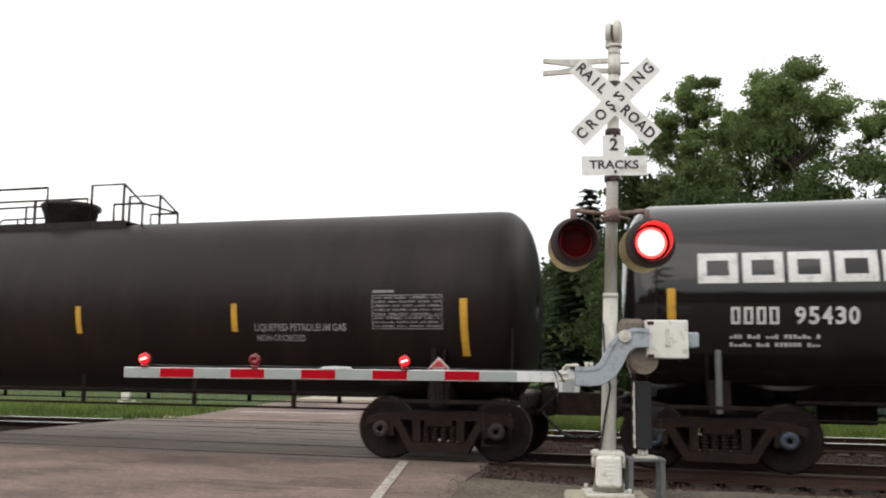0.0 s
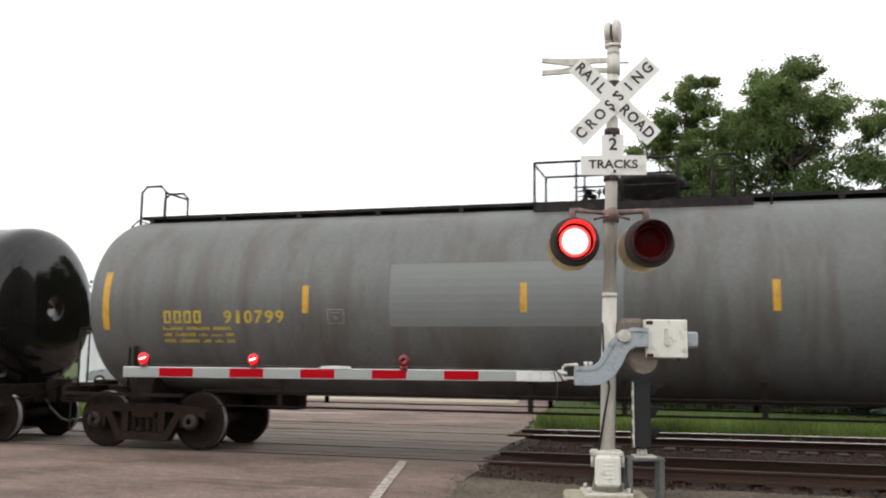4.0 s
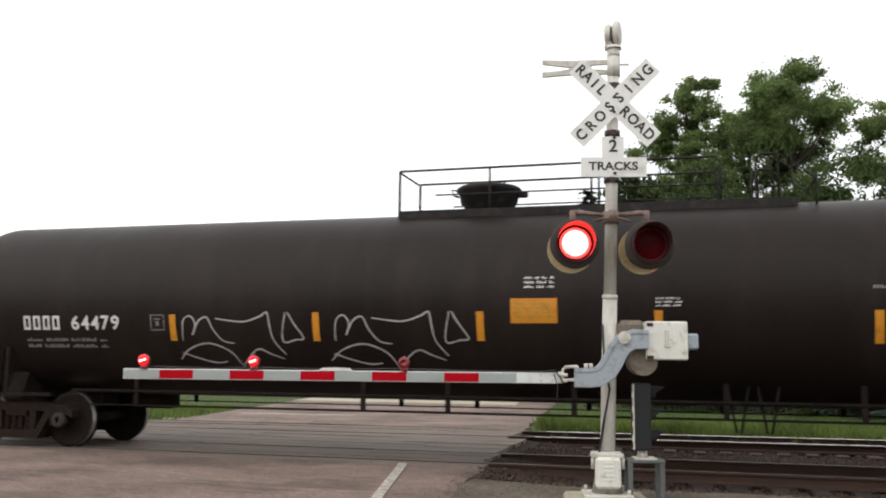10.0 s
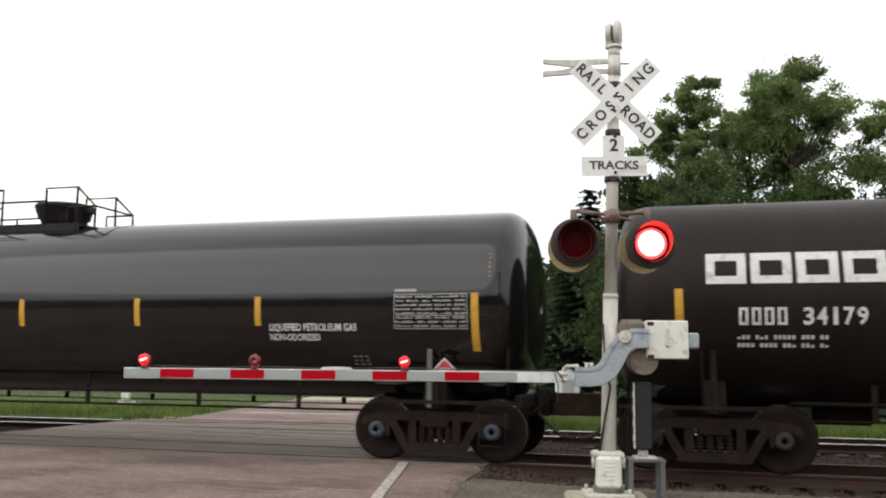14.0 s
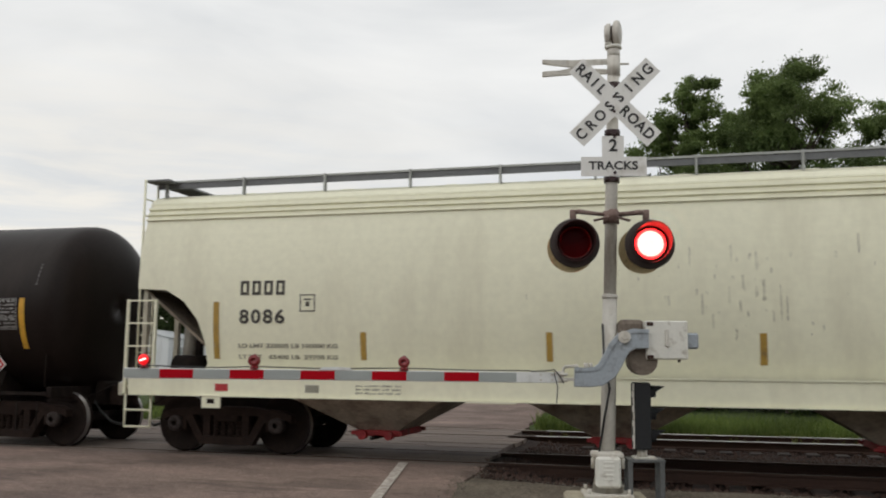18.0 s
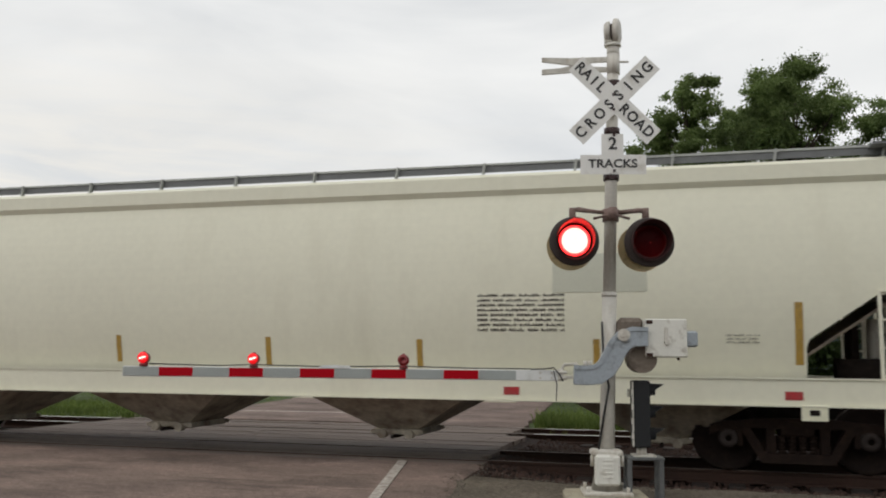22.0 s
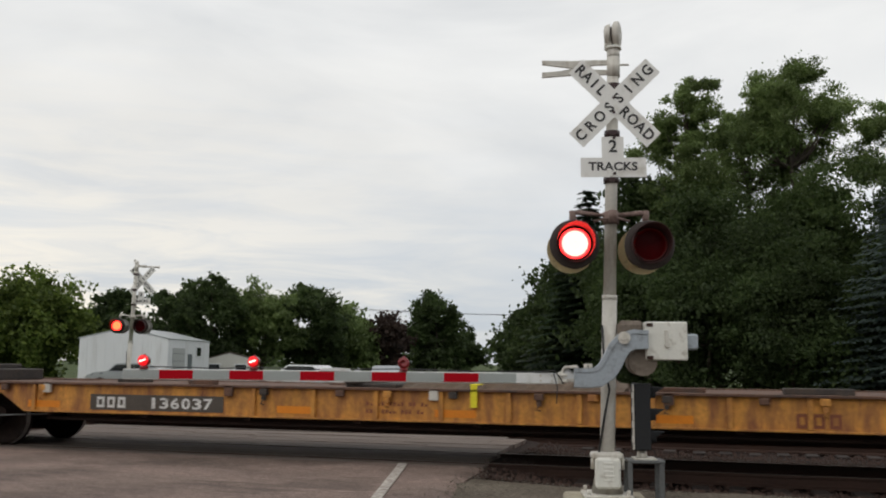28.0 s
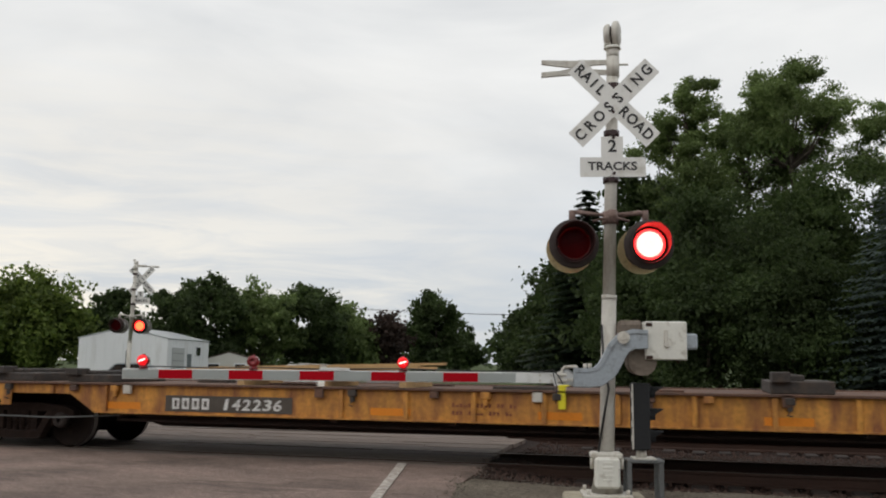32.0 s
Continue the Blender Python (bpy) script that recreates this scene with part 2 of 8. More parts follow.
ARMRED.node_tree.nodes["Principled BSDF"].inputs["Specular IOR Level"].default_value = 0.1
BLACKPAINT = mat("flat_black_paint", (0.022, 0.019, 0.019), 0.6, var=0.3, scale=3, fine=25, bump=0.1, dirt=(0.06, 0.05, 0.045), amount=0.35)
MAROON = mat("sooted_maroon_enamel", (0.035, 0.014, 0.013), 0.45, var=0.25, scale=4, fine=30, bump=0.05)
CASTGREY = mat("dusty_brown_casting", (0.19, 0.155, 0.125), 0.85, var=0.25, scale=5, fine=30, bump=0.2, dirt=(0.09, 0.07, 0.055), amount=0.4)
ARMRUST = mat("rusty_pink_arm_paint", (0.20, 0.135, 0.115), 0.75, var=0.3, scale=8, bump=0.1, dirt=(0.09, 0.05, 0.04), amount=0.5)
CREAM = mat("yellowed_cream_enamel", (0.62, 0.50, 0.28), 0.5, var=0.15, scale=4, fine=30, bump=0.05, dirt=(0.25, 0.2, 0.12), amount=0.3)
LENSDARK = mat("unlit_red_lens", (0.060, 0.002, 0.003), 0.3, var=0.3, scale=9, fine=90, bump=0.1)
LENSDARK.node_tree.nodes["Principled BSDF"].inputs["Specular IOR Level"].default_value = 0.05
LIT = mat("lit_red_lens", (0.6, 0.02, 0.02), 0.3, var=0.05, bump=0, glow=(1.0, 0.050, 0.042), power=22.0)
LITEDGE = mat("lit_lens_rim", (0.6, 0.02, 0.02), 0.3, var=0.05, bump=0, glow=(1.0, 0.02, 0.02), power=5.0)
LITFAR = mat("lit_red_far_lens", (0.6, 0.03, 0.02), 0.3, var=0.05, bump=0, glow=(1.0, 0.10, 0.03), power=4.0)
LITARM = mat("lit_gate_lamp_lens", (0.4, 0.01, 0.015), 0.3, var=0.1, bump=0, glow=(1.0, 0.008, 0.014), power=0.75)
FILAMENT = mat("bright_lamp_filament", (0.8, 0.3, 0.3), 0.3, var=0.05, bump=0, glow=(1.0, 0.45, 0.38), power=3.0)
SIGNALBLACK = mat("matt_black_signal_paint", (0.010, 0.011, 0.013), 0.7, var=0.25, scale=6, bump=0.05)
STEEL = mat("dark_galvanised_angle_steel", (0.13, 0.135, 0.135), 0.6, 0.3, var=0.25, scale=4, bump=0.1)
FARBACK = mat("weathered_grey_lamp_back", (0.34, 0.33, 0.31), 0.6, var=0.2, scale=5, bump=0.05)
WORN = mat("dull_worn_rail_head", (0.17, 0.14, 0.12), 0.6, 0.5, var=0.2, scale=0.8, fine=20, bump=0.05)
REDGLASS = mat("dull_red_plastic", (0.20, 0.012, 0.016), 0.3, var=0.2, scale=20, fine=80, bump=0.1, coat=0.3)
CABLE = mat("black_rubber_cable", (0.03, 0.03, 0.03), 0.6, var=0.2, bump=0.05)

TANKMATTE = mat("dusty_black_tank_paint", (0.0135, 0.0090, 0.0075), 0.46, var=0.25, scale=0.7, fine=18, bump=0.02, dirt=(0.024, 0.0170, 0.0145), amount=0.5, stretch=(1, 0.5, 0.25))
TANKMATTE.node_tree.nodes["Principled BSDF"].inputs["Specular IOR Level"].default_value = 0.16
TANKGLOSS = mat("glossy_black_tank_paint", (0.010, 0.0085, 0.008), 0.06, var=0.2, scale=0.6, fine=18, bump=0.0, dirt=(0.020, 0.017, 0.016), amount=0.3, stretch=(1, 0.5, 0.25))
TANKGREY = mat("faded_grey_tank_paint", (0.120, 0.124, 0.121), 0.48, var=0.16, scale=0.8, fine=16, bump=0.02, dirt=(0.075, 0.06, 0.05), amount=0.5, stretch=(1.4, 0.6, 0.2))
GREYPATCH = mat("repainted_grey_patch", (0.17, 0.18, 0.18), 0.5, var=0.08, bump=0)
UNDER = mat("grimy_black_underframe", (0.013, 0.0092, 0.0078), 0.85, var=0.35, scale=3, fine=25, bump=0.2, dirt=(0.028, 0.02, 0.016), amount=0.5)
TRUCKMAT = mat("brake_dust_cast_steel", (0.022, 0.0140, 0.0115), 0.88, var=0.35, scale=4, fine=25, bump=0.3, dirt=(0.038, 0.024, 0.018), amount=0.5)
WHEELMAT = mat("dark_rolled_wheel_steel", (0.017, 0.0115, 0.0098), 0.85, 0.0, var=0.3, scale=4, fine=25, bump=0.15, dirt=(0.028, 0.018, 0.014), amount=0.4)
for m_ in (UNDER, TRUCKMAT, WHEELMAT, BLACKPAINT):
    m_.node_tree.nodes["Principled BSDF"].inputs["Specular IOR Level"].default_value = 0.15
TREAD = mat("bright_wheel_tread", (0.42, 0.40, 0.38), 0.35, 0.85, var=0.15, bump=0.03)
CAPBROWN = mat("grimy_bearing_cap", (0.035, 0.025, 0.022), 0.8, var=0.3, scale=8, bump=0.1)
DISCBLACK = mat("chalked_black_disc_paint", (0.040, 0.029, 0.026), 0.8, var=0.25, scale=7, bump=0.05)
HOODIN = mat("sooted_hood_enamel", (0.050, 0.014, 0.014), 0.75, var=0.2, scale=6, bump=0.04)
CAPBLUE = mat("blue_grey_bearing_cap", (0.050, 0.062, 0.085), 0.6, 0.1, var=0.3, scale=8, bump=0.1)
BARORANGE = mat("orange_reflector_strip", (0.62, 0.25, 0.014), 0.45, var=0.12, scale=6, fine=30, bump=0.0, dirt=(0.3, 0.15, 0.03), amount=0.3)
BARYELLOW = mat("amber_reflector_strip", (0.60, 0.33, 0.03), 0.45, var=0.12, scale=6, fine=30, bump=0.0, dirt=(0.3, 0.18, 0.05), amount=0.3)
BAROCHRE = mat("dirty_amber_reflector_strip", (0.40, 0.25, 0.05), 0.5, var=0.14, scale=6, fine=30, bump=0.0, dirt=(0.22, 0.15, 0.06), amount=0.4)
TABLEPAINT = mat("thin_white_table_paint", (0.36, 0.35, 0.34), 0.7, var=0.2, scale=6, fine=40, bump=0.0, dirt=(0.12, 0.11, 0.105), amount=0.4)
STENCIL = mat("white_stencil_paint", (0.66, 0.65, 0.63), 0.6, var=0.14, scale=5, fine=40, bump=0.0, dirt=(0.3, 0.28, 0.26), amount=0.3)
FADED = mat("faded_white_stencil", (0.24, 0.225, 0.22), 0.7, var=0.2, scale=5, fine=40, bump=0.0, dirt=(0.08, 0.07, 0.07), amount=0.5)
YELSTENCIL = mat("yellow_stencil_paint", (0.50, 0.36, 0.04), 0.6, var=0.14, scale=5, fine=40, bump=0.0, dirt=(0.25, 0.19, 0.08), amount=0.4)
PANELYEL = mat("yellow_warning_panel", (0.62, 0.42, 0.05), 0.5, var=0.1, scale=5, fine=40, bump=0.0)
CREAMLABEL = mat("cream_label_panel", (0.55, 0.50, 0.38), 0.6, var=0.1, scale=5, fine=40, bump=0.0)
GRAFFITI = mat("silver_spray_paint", (0.40, 0.39, 0.39), 0.6, var=0.25, scale=9, fine=40, bump=0.0)
GRAFDIM = mat("thin_grey_spray_paint", (0.105, 0.10, 0.10), 0.6, var=0.3, scale=9, fine=40, bump=0.0)
HOPPERMAT = mat("cream_hopper_paint", (0.79, 0.775, 0.60), 0.5, var=0.06, scale=0.5, fine=10, bump=0.02, dirt=(0.66, 0.635, 0.485), amount=0.3, stretch=(1.2, 1, 0.3))
HOPPERGREY = mat("pale_grey_hopper_paint", (0.745, 0.73, 0.595), 0.5, var=0.04, scale=0.4, fine=10, bump=0.02, dirt=(0.66, 0.64, 0.51), amount=0.25, stretch=(1.2, 1, 0.3))
# cream of the car ends, set darker than the side sheets
HOPPEREND = mat("darker_hopper_end_paint", (0.48, 0.45, 0.36), 0.6, var=0.12, scale=1, fine=12, bump=0.05, dirt=(0.32, 0.27, 0.20), amount=0.45, stretch=(2, 2, 0.3))
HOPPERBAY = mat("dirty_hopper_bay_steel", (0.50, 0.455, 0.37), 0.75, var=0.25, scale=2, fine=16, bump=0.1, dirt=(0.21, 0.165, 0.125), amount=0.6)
# slope sheets: a darker tan than the bays, with blotches
TANSLOPE = mat("dark_tan_slope_sheet_steel", (0.27, 0.225, 0.175), 0.85, var=0.25, scale=2, fine=16, bump=0.1, dirt=(0.09, 0.07, 0.055), amount=0.5)
ROOFRAIL = mat("galvanised_walkway_steel", (0.40, 0.41, 0.39), 0.5, 0.4, var=0.15, scale=3, fine=25, bump=0.1)
GRATE = mat("dark_walkway_grating", (0.16, 0.165, 0.17), 0.6, 0.4, var=0.2, scale=3, fine=60, bump=0.3)
REDGATE = mat("red_outlet_gate_paint", (0.42, 0.03, 0.035), 0.6, var=0.2, scale=5, bump=0.05, dirt=(0.15, 0.06, 0.05), amount=0.4)
DARKSTENCIL = mat("dark_stencil_paint", (0.055, 0.05, 0.042), 0.6, var=0.2, scale=5, fine=40, bump=0)
GREYSTENCIL = mat("worn_grey_stencil_paint", (0.26, 0.25, 0.2), 0.6, var=0.2, scale=5, fine=40, bump=0)
FLATYEL = mat("weathered_yellow_car_paint", (0.58, 0.265, 0.048), 0.65, var=0.32, scale=1.6, fine=16, bump=0.08, dirt=(0.23, 0.085, 0.034), amount=0.72, stretch=(2, 2, 0.5))
FLATORANGE = mat("fresh_orange_reflector", (0.70, 0.225, 0.008), 0.5, var=0.1, bump=0)
FLATRUST = mat("rusted_flatcar_deck", (0.13, 0.068, 0.045), 0.85, var=0.35, scale=2.5, fine=20, bump=0.3, dirt=(0.06, 0.045, 0.04), amount=0.5)
BROWNDEEP = mat("brown_primer_underframe", (0.042, 0.022, 0.017), 0.8, var=0.3, scale=2.5, fine=20, bump=0.15, dirt=(0.02, 0.015, 0.013), amount=0.5)
PLATEDARK = mat("dark_lettering_panel", (0.075, 0.062, 0.05), 0.6, var=0.25, scale=3, fine=30, bump=0.0)
TARP = mat("crumpled_brown_tarpaulin", (0.115, 0.078, 0.052), 0.85, var=0.3, scale=4, fine=20, bump=0.3, dirt=(0.10, 0.07, 0.05), amount=0.5)
LUMBER = mat("raw_pine_lumber", (0.46, 0.30, 0.14), 0.8, var=0.2, scale=3, fine=20, bump=0.15, stretch=(0.3, 4, 4))
STRAPYEL = mat("yellow_winch_strap", (0.75, 0.66, 0.02), 0.6, var=0.1, bump=0.05)
HITCH = mat("dark_grimy_hitch_steel", (0.05, 0.042, 0.038), 0.7, 0.2, var=0.3, scale=4, bump=0.2, dirt=(0.10, 0.07, 0.05), amount=0.4)
LIGHTBROWN = mat("red_brown_stencil", (0.22, 0.07, 0.03), 0.6, var=0.2, scale=5, bump=0)

BARK = mat("furrowed_bark", (0.085, 0.068, 0.052), 0.95, var=0.35, scale=3, fine=18, bump=0.6, stretch=(3, 3, 0.5))
LEAF_A = leafy("cottonwood_leaves", (0.098, 0.142, 0.044), (0.180, 0.236, 0.084))
LEAF_B = leafy("maple_leaves", (0.034, 0.056, 0.017), (0.066, 0.094, 0.032))
LEAF_C = leafy("dark_spruce_needles", (0.015, 0.030, 0.015), (0.045, 0.070, 0.034))
LEAF_D = leafy("blue_spruce_needles", (0.044, 0.066, 0.056), (0.115, 0.150, 0.132))
LEAF_E = leafy("copper_beech_leaves", (0.030, 0.021, 0.017), (0.070, 0.046, 0.036))
LEAF_F = leafy("sunlit_ash_leaves", (0.058, 0.092, 0.018), (0.150, 0.198, 0.040))
LEAF_G = leafy("linden_leaves", (0.044, 0.073, 0.020), (0.092, 0.130, 0.042))
BLADES = leafy("meadow_grass_blades", (0.075, 0.115, 0.022), (0.165, 0.215, 0.055))
WEEDS = leafy("dry_weeds", (0.10, 0.12, 0.03), (0.26, 0.25, 0.09))
SIDING = mat("white_metal_siding", (0.72, 0.73, 0.75), 0.5, var=0.05, scale=0.8, fine=20, bump=0.02, dirt=(0.6, 0.6, 0.6), amount=0.3, stretch=(1, 1, 0.2))
ROOFMETAL = mat("grey_metal_roofing", (0.42, 0.44, 0.45), 0.45, 0.3, var=0.1, scale=1, fine=20, bump=0.03)
DOORGREY = mat("grey_overhead_door", (0.42, 0.43, 0.43), 0.55, var=0.08, bump=0.02)
DOORDARK = mat("dark_service_door", (0.10, 0.12, 0.13), 0.5, var=0.1, bump=0.02)
SHINGLE = mat("brown_asphalt_shingles", (0.14, 0.11, 0.095), 0.9, var=0.25, scale=2, fine=14, bump=0.4)
HOUSEWALL = mat("pale_house_siding", (0.55, 0.54, 0.50), 0.6, var=0.07, scale=1, fine=16, bump=0.05)
CARWHITE = mat("white_car_paint", (0.75, 0.76, 0.77), 0.25, var=0.03, bump=0, coat=0.6)
CARSILVER = mat("silver_car_paint", (0.40, 0.42, 0.44), 0.3, 0.4, var=0.03, bump=0, coat=0.6)
GLASSDARK = mat("tinted_window_glass", (0.02, 0.025, 0.03), 0.06, var=0.05, bump=0, coat=1.0)
RUBBER = mat("tyre_rubber", (0.025, 0.025, 0.025), 0.8, var=0.2, bump=0.1)
RUBBLE = mat("broken_limestone", (0.33, 0.27, 0.23), 0.95, var=0.25, scale=4, fine=25, bump=0.4, rand=0.3)


# ------------------------------------------------------------ modelling helpers
def part(name, bm, material, parent=None, label="", at=None):
    """Links a bmesh (or a finished mesh) as one mesh object under a thing or a part."""
    if isinstance(bm, bmesh.types.BMesh):
        me = bpy.data.meshes.new(name)
        bm.to_mesh(me)
        bm.free()
        me.materials.append(material)
    else:
        me = bm
    ob = new(name, me)
    if parent is not None:
        ob.parent = parent
    if at is not None:
        ob.matrix_basis = at
    if label:
        ob["label"] = label
    return ob


def thing(name, m, label, category, group="", kind=""):
    ob = new(name)
    ob.empty_display_size = 0.2
    ob.matrix_basis = m
    return tagged(ob, label, category, group, kind)


def B():
    return bmesh.new()


def box(bm, lo, hi, bevel=0.0, m=None):
    lo, hi = Vector(lo), Vector(hi)
    vs = [bm.verts.new((x, y, z)) for x in (lo.x, hi.x) for y in (lo.y, hi.y) for z in (lo.z, hi.z)]
    fs = [bm.faces.new([vs[i] for i in f]) for f in ((0, 1, 3, 2), (4, 6, 7, 5), (0, 4, 5, 1), (2, 3, 7, 6), (0, 2, 6, 4), (1, 5, 7, 3))]
    if m is not None:
        bmesh.ops.transform(bm, matrix=m, verts=vs)
    if bevel:
        es = list({e for f in fs for e in f.edges})
        bmesh.ops.bevel(bm, geom=es, offset=bevel, segments=1, affect="EDGES")
    return bm


def frame_of(d):
    d = Vector(d).normalized()
    a = Vector((0, 0, 1)) if abs(d.z) < 0.9 else Vector((1, 0, 0))
    u = d.cross(a).normalized()
    return d, u, d.cross(u).normalized()


def cyl(bm, p, q, r, r2=None, seg=12, caps=True):
    p, q = Vector(p), Vector(q)
    r2 = r if r2 is None else r2
    d, u, v = frame_of(q - p)
    rings = []
    for c, rad in ((p, r), (q, r2)):
        rings.append([bm.verts.new(c + (u * math.cos(i * math.tau / seg) + v * math.sin(i * math.tau / seg)) * rad) for i in range(seg)])
    for i in range(seg):
        f = bm.faces.new((rings[0][i], rings[0][(i + 1) % seg], rings[1][(i + 1) % seg], rings[1][i]))
        f.smooth = True
    if caps:
        bm.faces.new(rings[0][::-1])
        bm.faces.new(rings[1])
    return bm


def tube(bm, pts, r, seg=6):
    pts = [Vector(p) for p in pts]
    rings = []
    for i, p in enumerate(pts):
        d = (pts[min(i + 1, len(pts) - 1)] - pts[max(i - 1, 0)])
        d, u, v = frame_of(d)
        if rings and i:
            u = (u - d * u.dot(d)).normalized()
        rings.append([bm.verts.new(p + (u * math.cos(k * math.tau / seg) + v * math.sin(k * math.tau / seg)) * r) for k in range(seg)])
    for a, b in zip(rings, rings[1:]):
        k0 = min(range(seg), key=lambda k: (b[k].co - a[0].co).length)
        for k in range(seg):
            f = bm.faces.new((a[k], a[(k + 1) % seg], b[(k0 + k + 1) % seg], b[(k0 + k) % seg]))
            f.smooth = True
    bm.faces.new(rings[0][::-1])
    bm.faces.new(rings[-1])
    return bm


def bar(bm, p, q, w, h):
    """A straight bar of rectangular section from p to q: w across, h in the upright direction."""
    p, q = Vector(p), Vector(q)
    d = (q - p).normalized()
    up = Vector((0, 0, 1)) if abs(d.z) < 0.95 else Vector((1, 0, 0))
    s = d.cross(up).normalized()
    u = s.cross(d)
    vs = [bm.verts.new(c + s * a * w / 2 + u * b * h / 2) for c in (p, q) for a in (-1, 1) for b in (-1, 1)]
    for f in ((0, 1, 3, 2), (4, 6, 7, 5), (0, 4, 5, 1), (2, 3, 7, 6), (0, 2, 6, 4), (1, 5, 7, 3)):
        bm.faces.new([vs[i] for i in f])
    return bm


def slab(bm, outline, axis, a, b):
    """Extrudes an outline of (u, v) points between a and b along an axis: 'x' takes (y, z), 'y' takes (x, z), 'z' takes (x, y)."""
    def put(u, v, w):
        return {"x": (w, u, v), "y": (u, w, v), "z": (u, v, w)}[axis]
    lo = [bm.verts.new(put(u, v, a)) for u, v in outline]
    hi = [bm.verts.new(put(u, v, b)) for u, v in outline]
    bm.faces.new(lo)
    bm.faces.new(hi[::-1])
    n = len(outline)
    for i in range(n):
        bm.faces.new((lo[i], hi[i], hi[(i + 1) % n], lo[(i + 1) % n]))
    bmesh.ops.recalc_face_normals(bm, faces=bm.faces)
    return bm


def lathe(bm, profile, seg=24, axis="y", ring=False):
    """Turns (radius, along) points round an axis; ring: the outline closes on itself and leaves a hole."""
    rings = []
    for r, h in profile:
        ring = []
        for i in range(seg):
            c, s = math.cos(i * math.tau / seg) * r, math.sin(i * math.tau / seg) * r
            ring.append(bm.verts.new({"y": (c, h, s), "x": (h, c, s), "z": (c, s, h)}[axis]))
        rings.append(ring)
    for a, b in zip(rings, rings[1:] + (rings[:1] if ring else [])):
        for i in range(seg):
            f = bm.faces.new((a[i], a[(i + 1) % seg], b[(i + 1) % seg], b[i]))
            f.smooth = True
    if not ring:
        bm.faces.new(rings[0][::-1])
        bm.faces.new(rings[-1])
    bmesh.ops.recalc_face_normals(bm, faces=bm.faces)
    return bm


def shared(name, bm, material):
    me = bpy.data.meshes.new(name)
    bm.to_mesh(me)
    bm.free()
    me.materials.append(material)
    return me


def raw(name, verts, faces, material, smooth=False):
    me = bpy.data.meshes.new(name)
    me.from_pydata(verts, [], faces)
    me.materials.append(material)
    if smooth:
        me.shade_smooth()
    return me


def lettering(words, height, material, depth=0.004, squeeze=1.0):
    """Words as a mesh, centred, standing in the x-z plane and facing -y, with capitals of that height."""
    cu = bpy.data.curves.new("lettering", "FONT")
    cu.body, cu.align_x, cu.align_y, cu.size = words, "CENTER", "CENTER", height / 0.70
    cu.extrude, cu.resolution_u, cu.offset = depth / 2, 3, height * 0.034
    ob = bpy.data.objects.new("lettering", cu)
    scene.collection.objects.link(ob)
    me = bpy.data.meshes.new_from_object(ob.evaluated_get(bpy.context.evaluated_depsgraph_get()))
    bpy.data.objects.remove(ob)
    me.materials.clear()
    me.materials.append(material)
    for v in me.vertices:
        v.co = (v.co.x * squeeze, -v.co.z, v.co.y)
    return me

# ------------------------------------------------------------ ground, road and crossing
TRACK = 14.2                      # centre line of the near track
GAUGE = 0.755                     # half distance between rail heads
ROADX = -0.215                    # sideways run of the road for every metre ahead


def siding(x):
    """Centre line of the far track, which draws away to the right."""
    return 19.52 + 0.055 * max(x, -18) if x < 60 else 19.52 + 0.055 * 60


def edge_right(y):
    return -3.02 - 0.105 * (y - 13) + 0.06 * math.sin(y * 2.1)


def height(x, y):
    """The lie of the land beside the road."""
    pts = ((-60, -0.05), (11.3, -0.03), (12.1, -0.12), (12.7, -0.22), (15.6, -0.22), (16.3, -0.16), (17.0, -0.22), (20.9, -0.22), (22.0, -0.12), (30, -0.12), (60, -0.2), (3000, -0.6))
    z = -0.6
    for (a, za), (b, zb) in zip(pts, pts[1:]):
        if y <= b:
            z = za + (zb - za) * max(0, (y - a) / (b - a))
            break
    if 12.0 < y < 21.5:           # fill that slopes away from the crossing
        d = min(max(x - edge_right(y), -13.6 - x, 0.0) / 1.5, 1.0)
        z = (-0.05) * (1 - d) + z * d if -16 < x < 1 else z
    return z


def ground_sheet():
    xs = sorted({-2500, -900, -300, -120, -70, *np.arange(-45, -18, 3).tolist(), *np.arange(-18, 14, 0.5).tolist(), *np.arange(14, 60, 4).tolist(), 90, 160, 300, 900, 2500})
    ys = sorted({-800, -200, -60, -20, 0, 4, *np.arange(6, 24, 0.4).tolist(), *np.arange(24, 60, 4).tolist(), 80, 130, 250, 600, 2900})
    vs, fs = [], []
    for y in ys:
        for x in xs:
            near = abs(x) < 50 and 0 < y < 26
            vs.append((x, y, height(x, y) + (0.03 * noise.noise((x * 1.1, y * 1.1, 0)) if near else 0)))
    w = len(xs)
    for j in range(len(ys) - 1):
        for i in range(w - 1):
            fs.append((j * w + i, j * w + i + 1, (j + 1) * w + i + 1, (j + 1) * w + i))
    me = raw("ground", vs, fs, GRAVEL, True)
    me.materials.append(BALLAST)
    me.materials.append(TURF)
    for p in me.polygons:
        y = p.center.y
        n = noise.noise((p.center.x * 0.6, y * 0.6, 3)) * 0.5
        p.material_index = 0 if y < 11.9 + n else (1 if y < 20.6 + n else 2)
        if y < 11.9 and abs(p.center.x) > 30:
            p.material_index = 2
    return tagged(new("ground", me), "gravel verge, rusty ballast and grass beside the tracks", "ground", kind="structure")


ground_sheet()




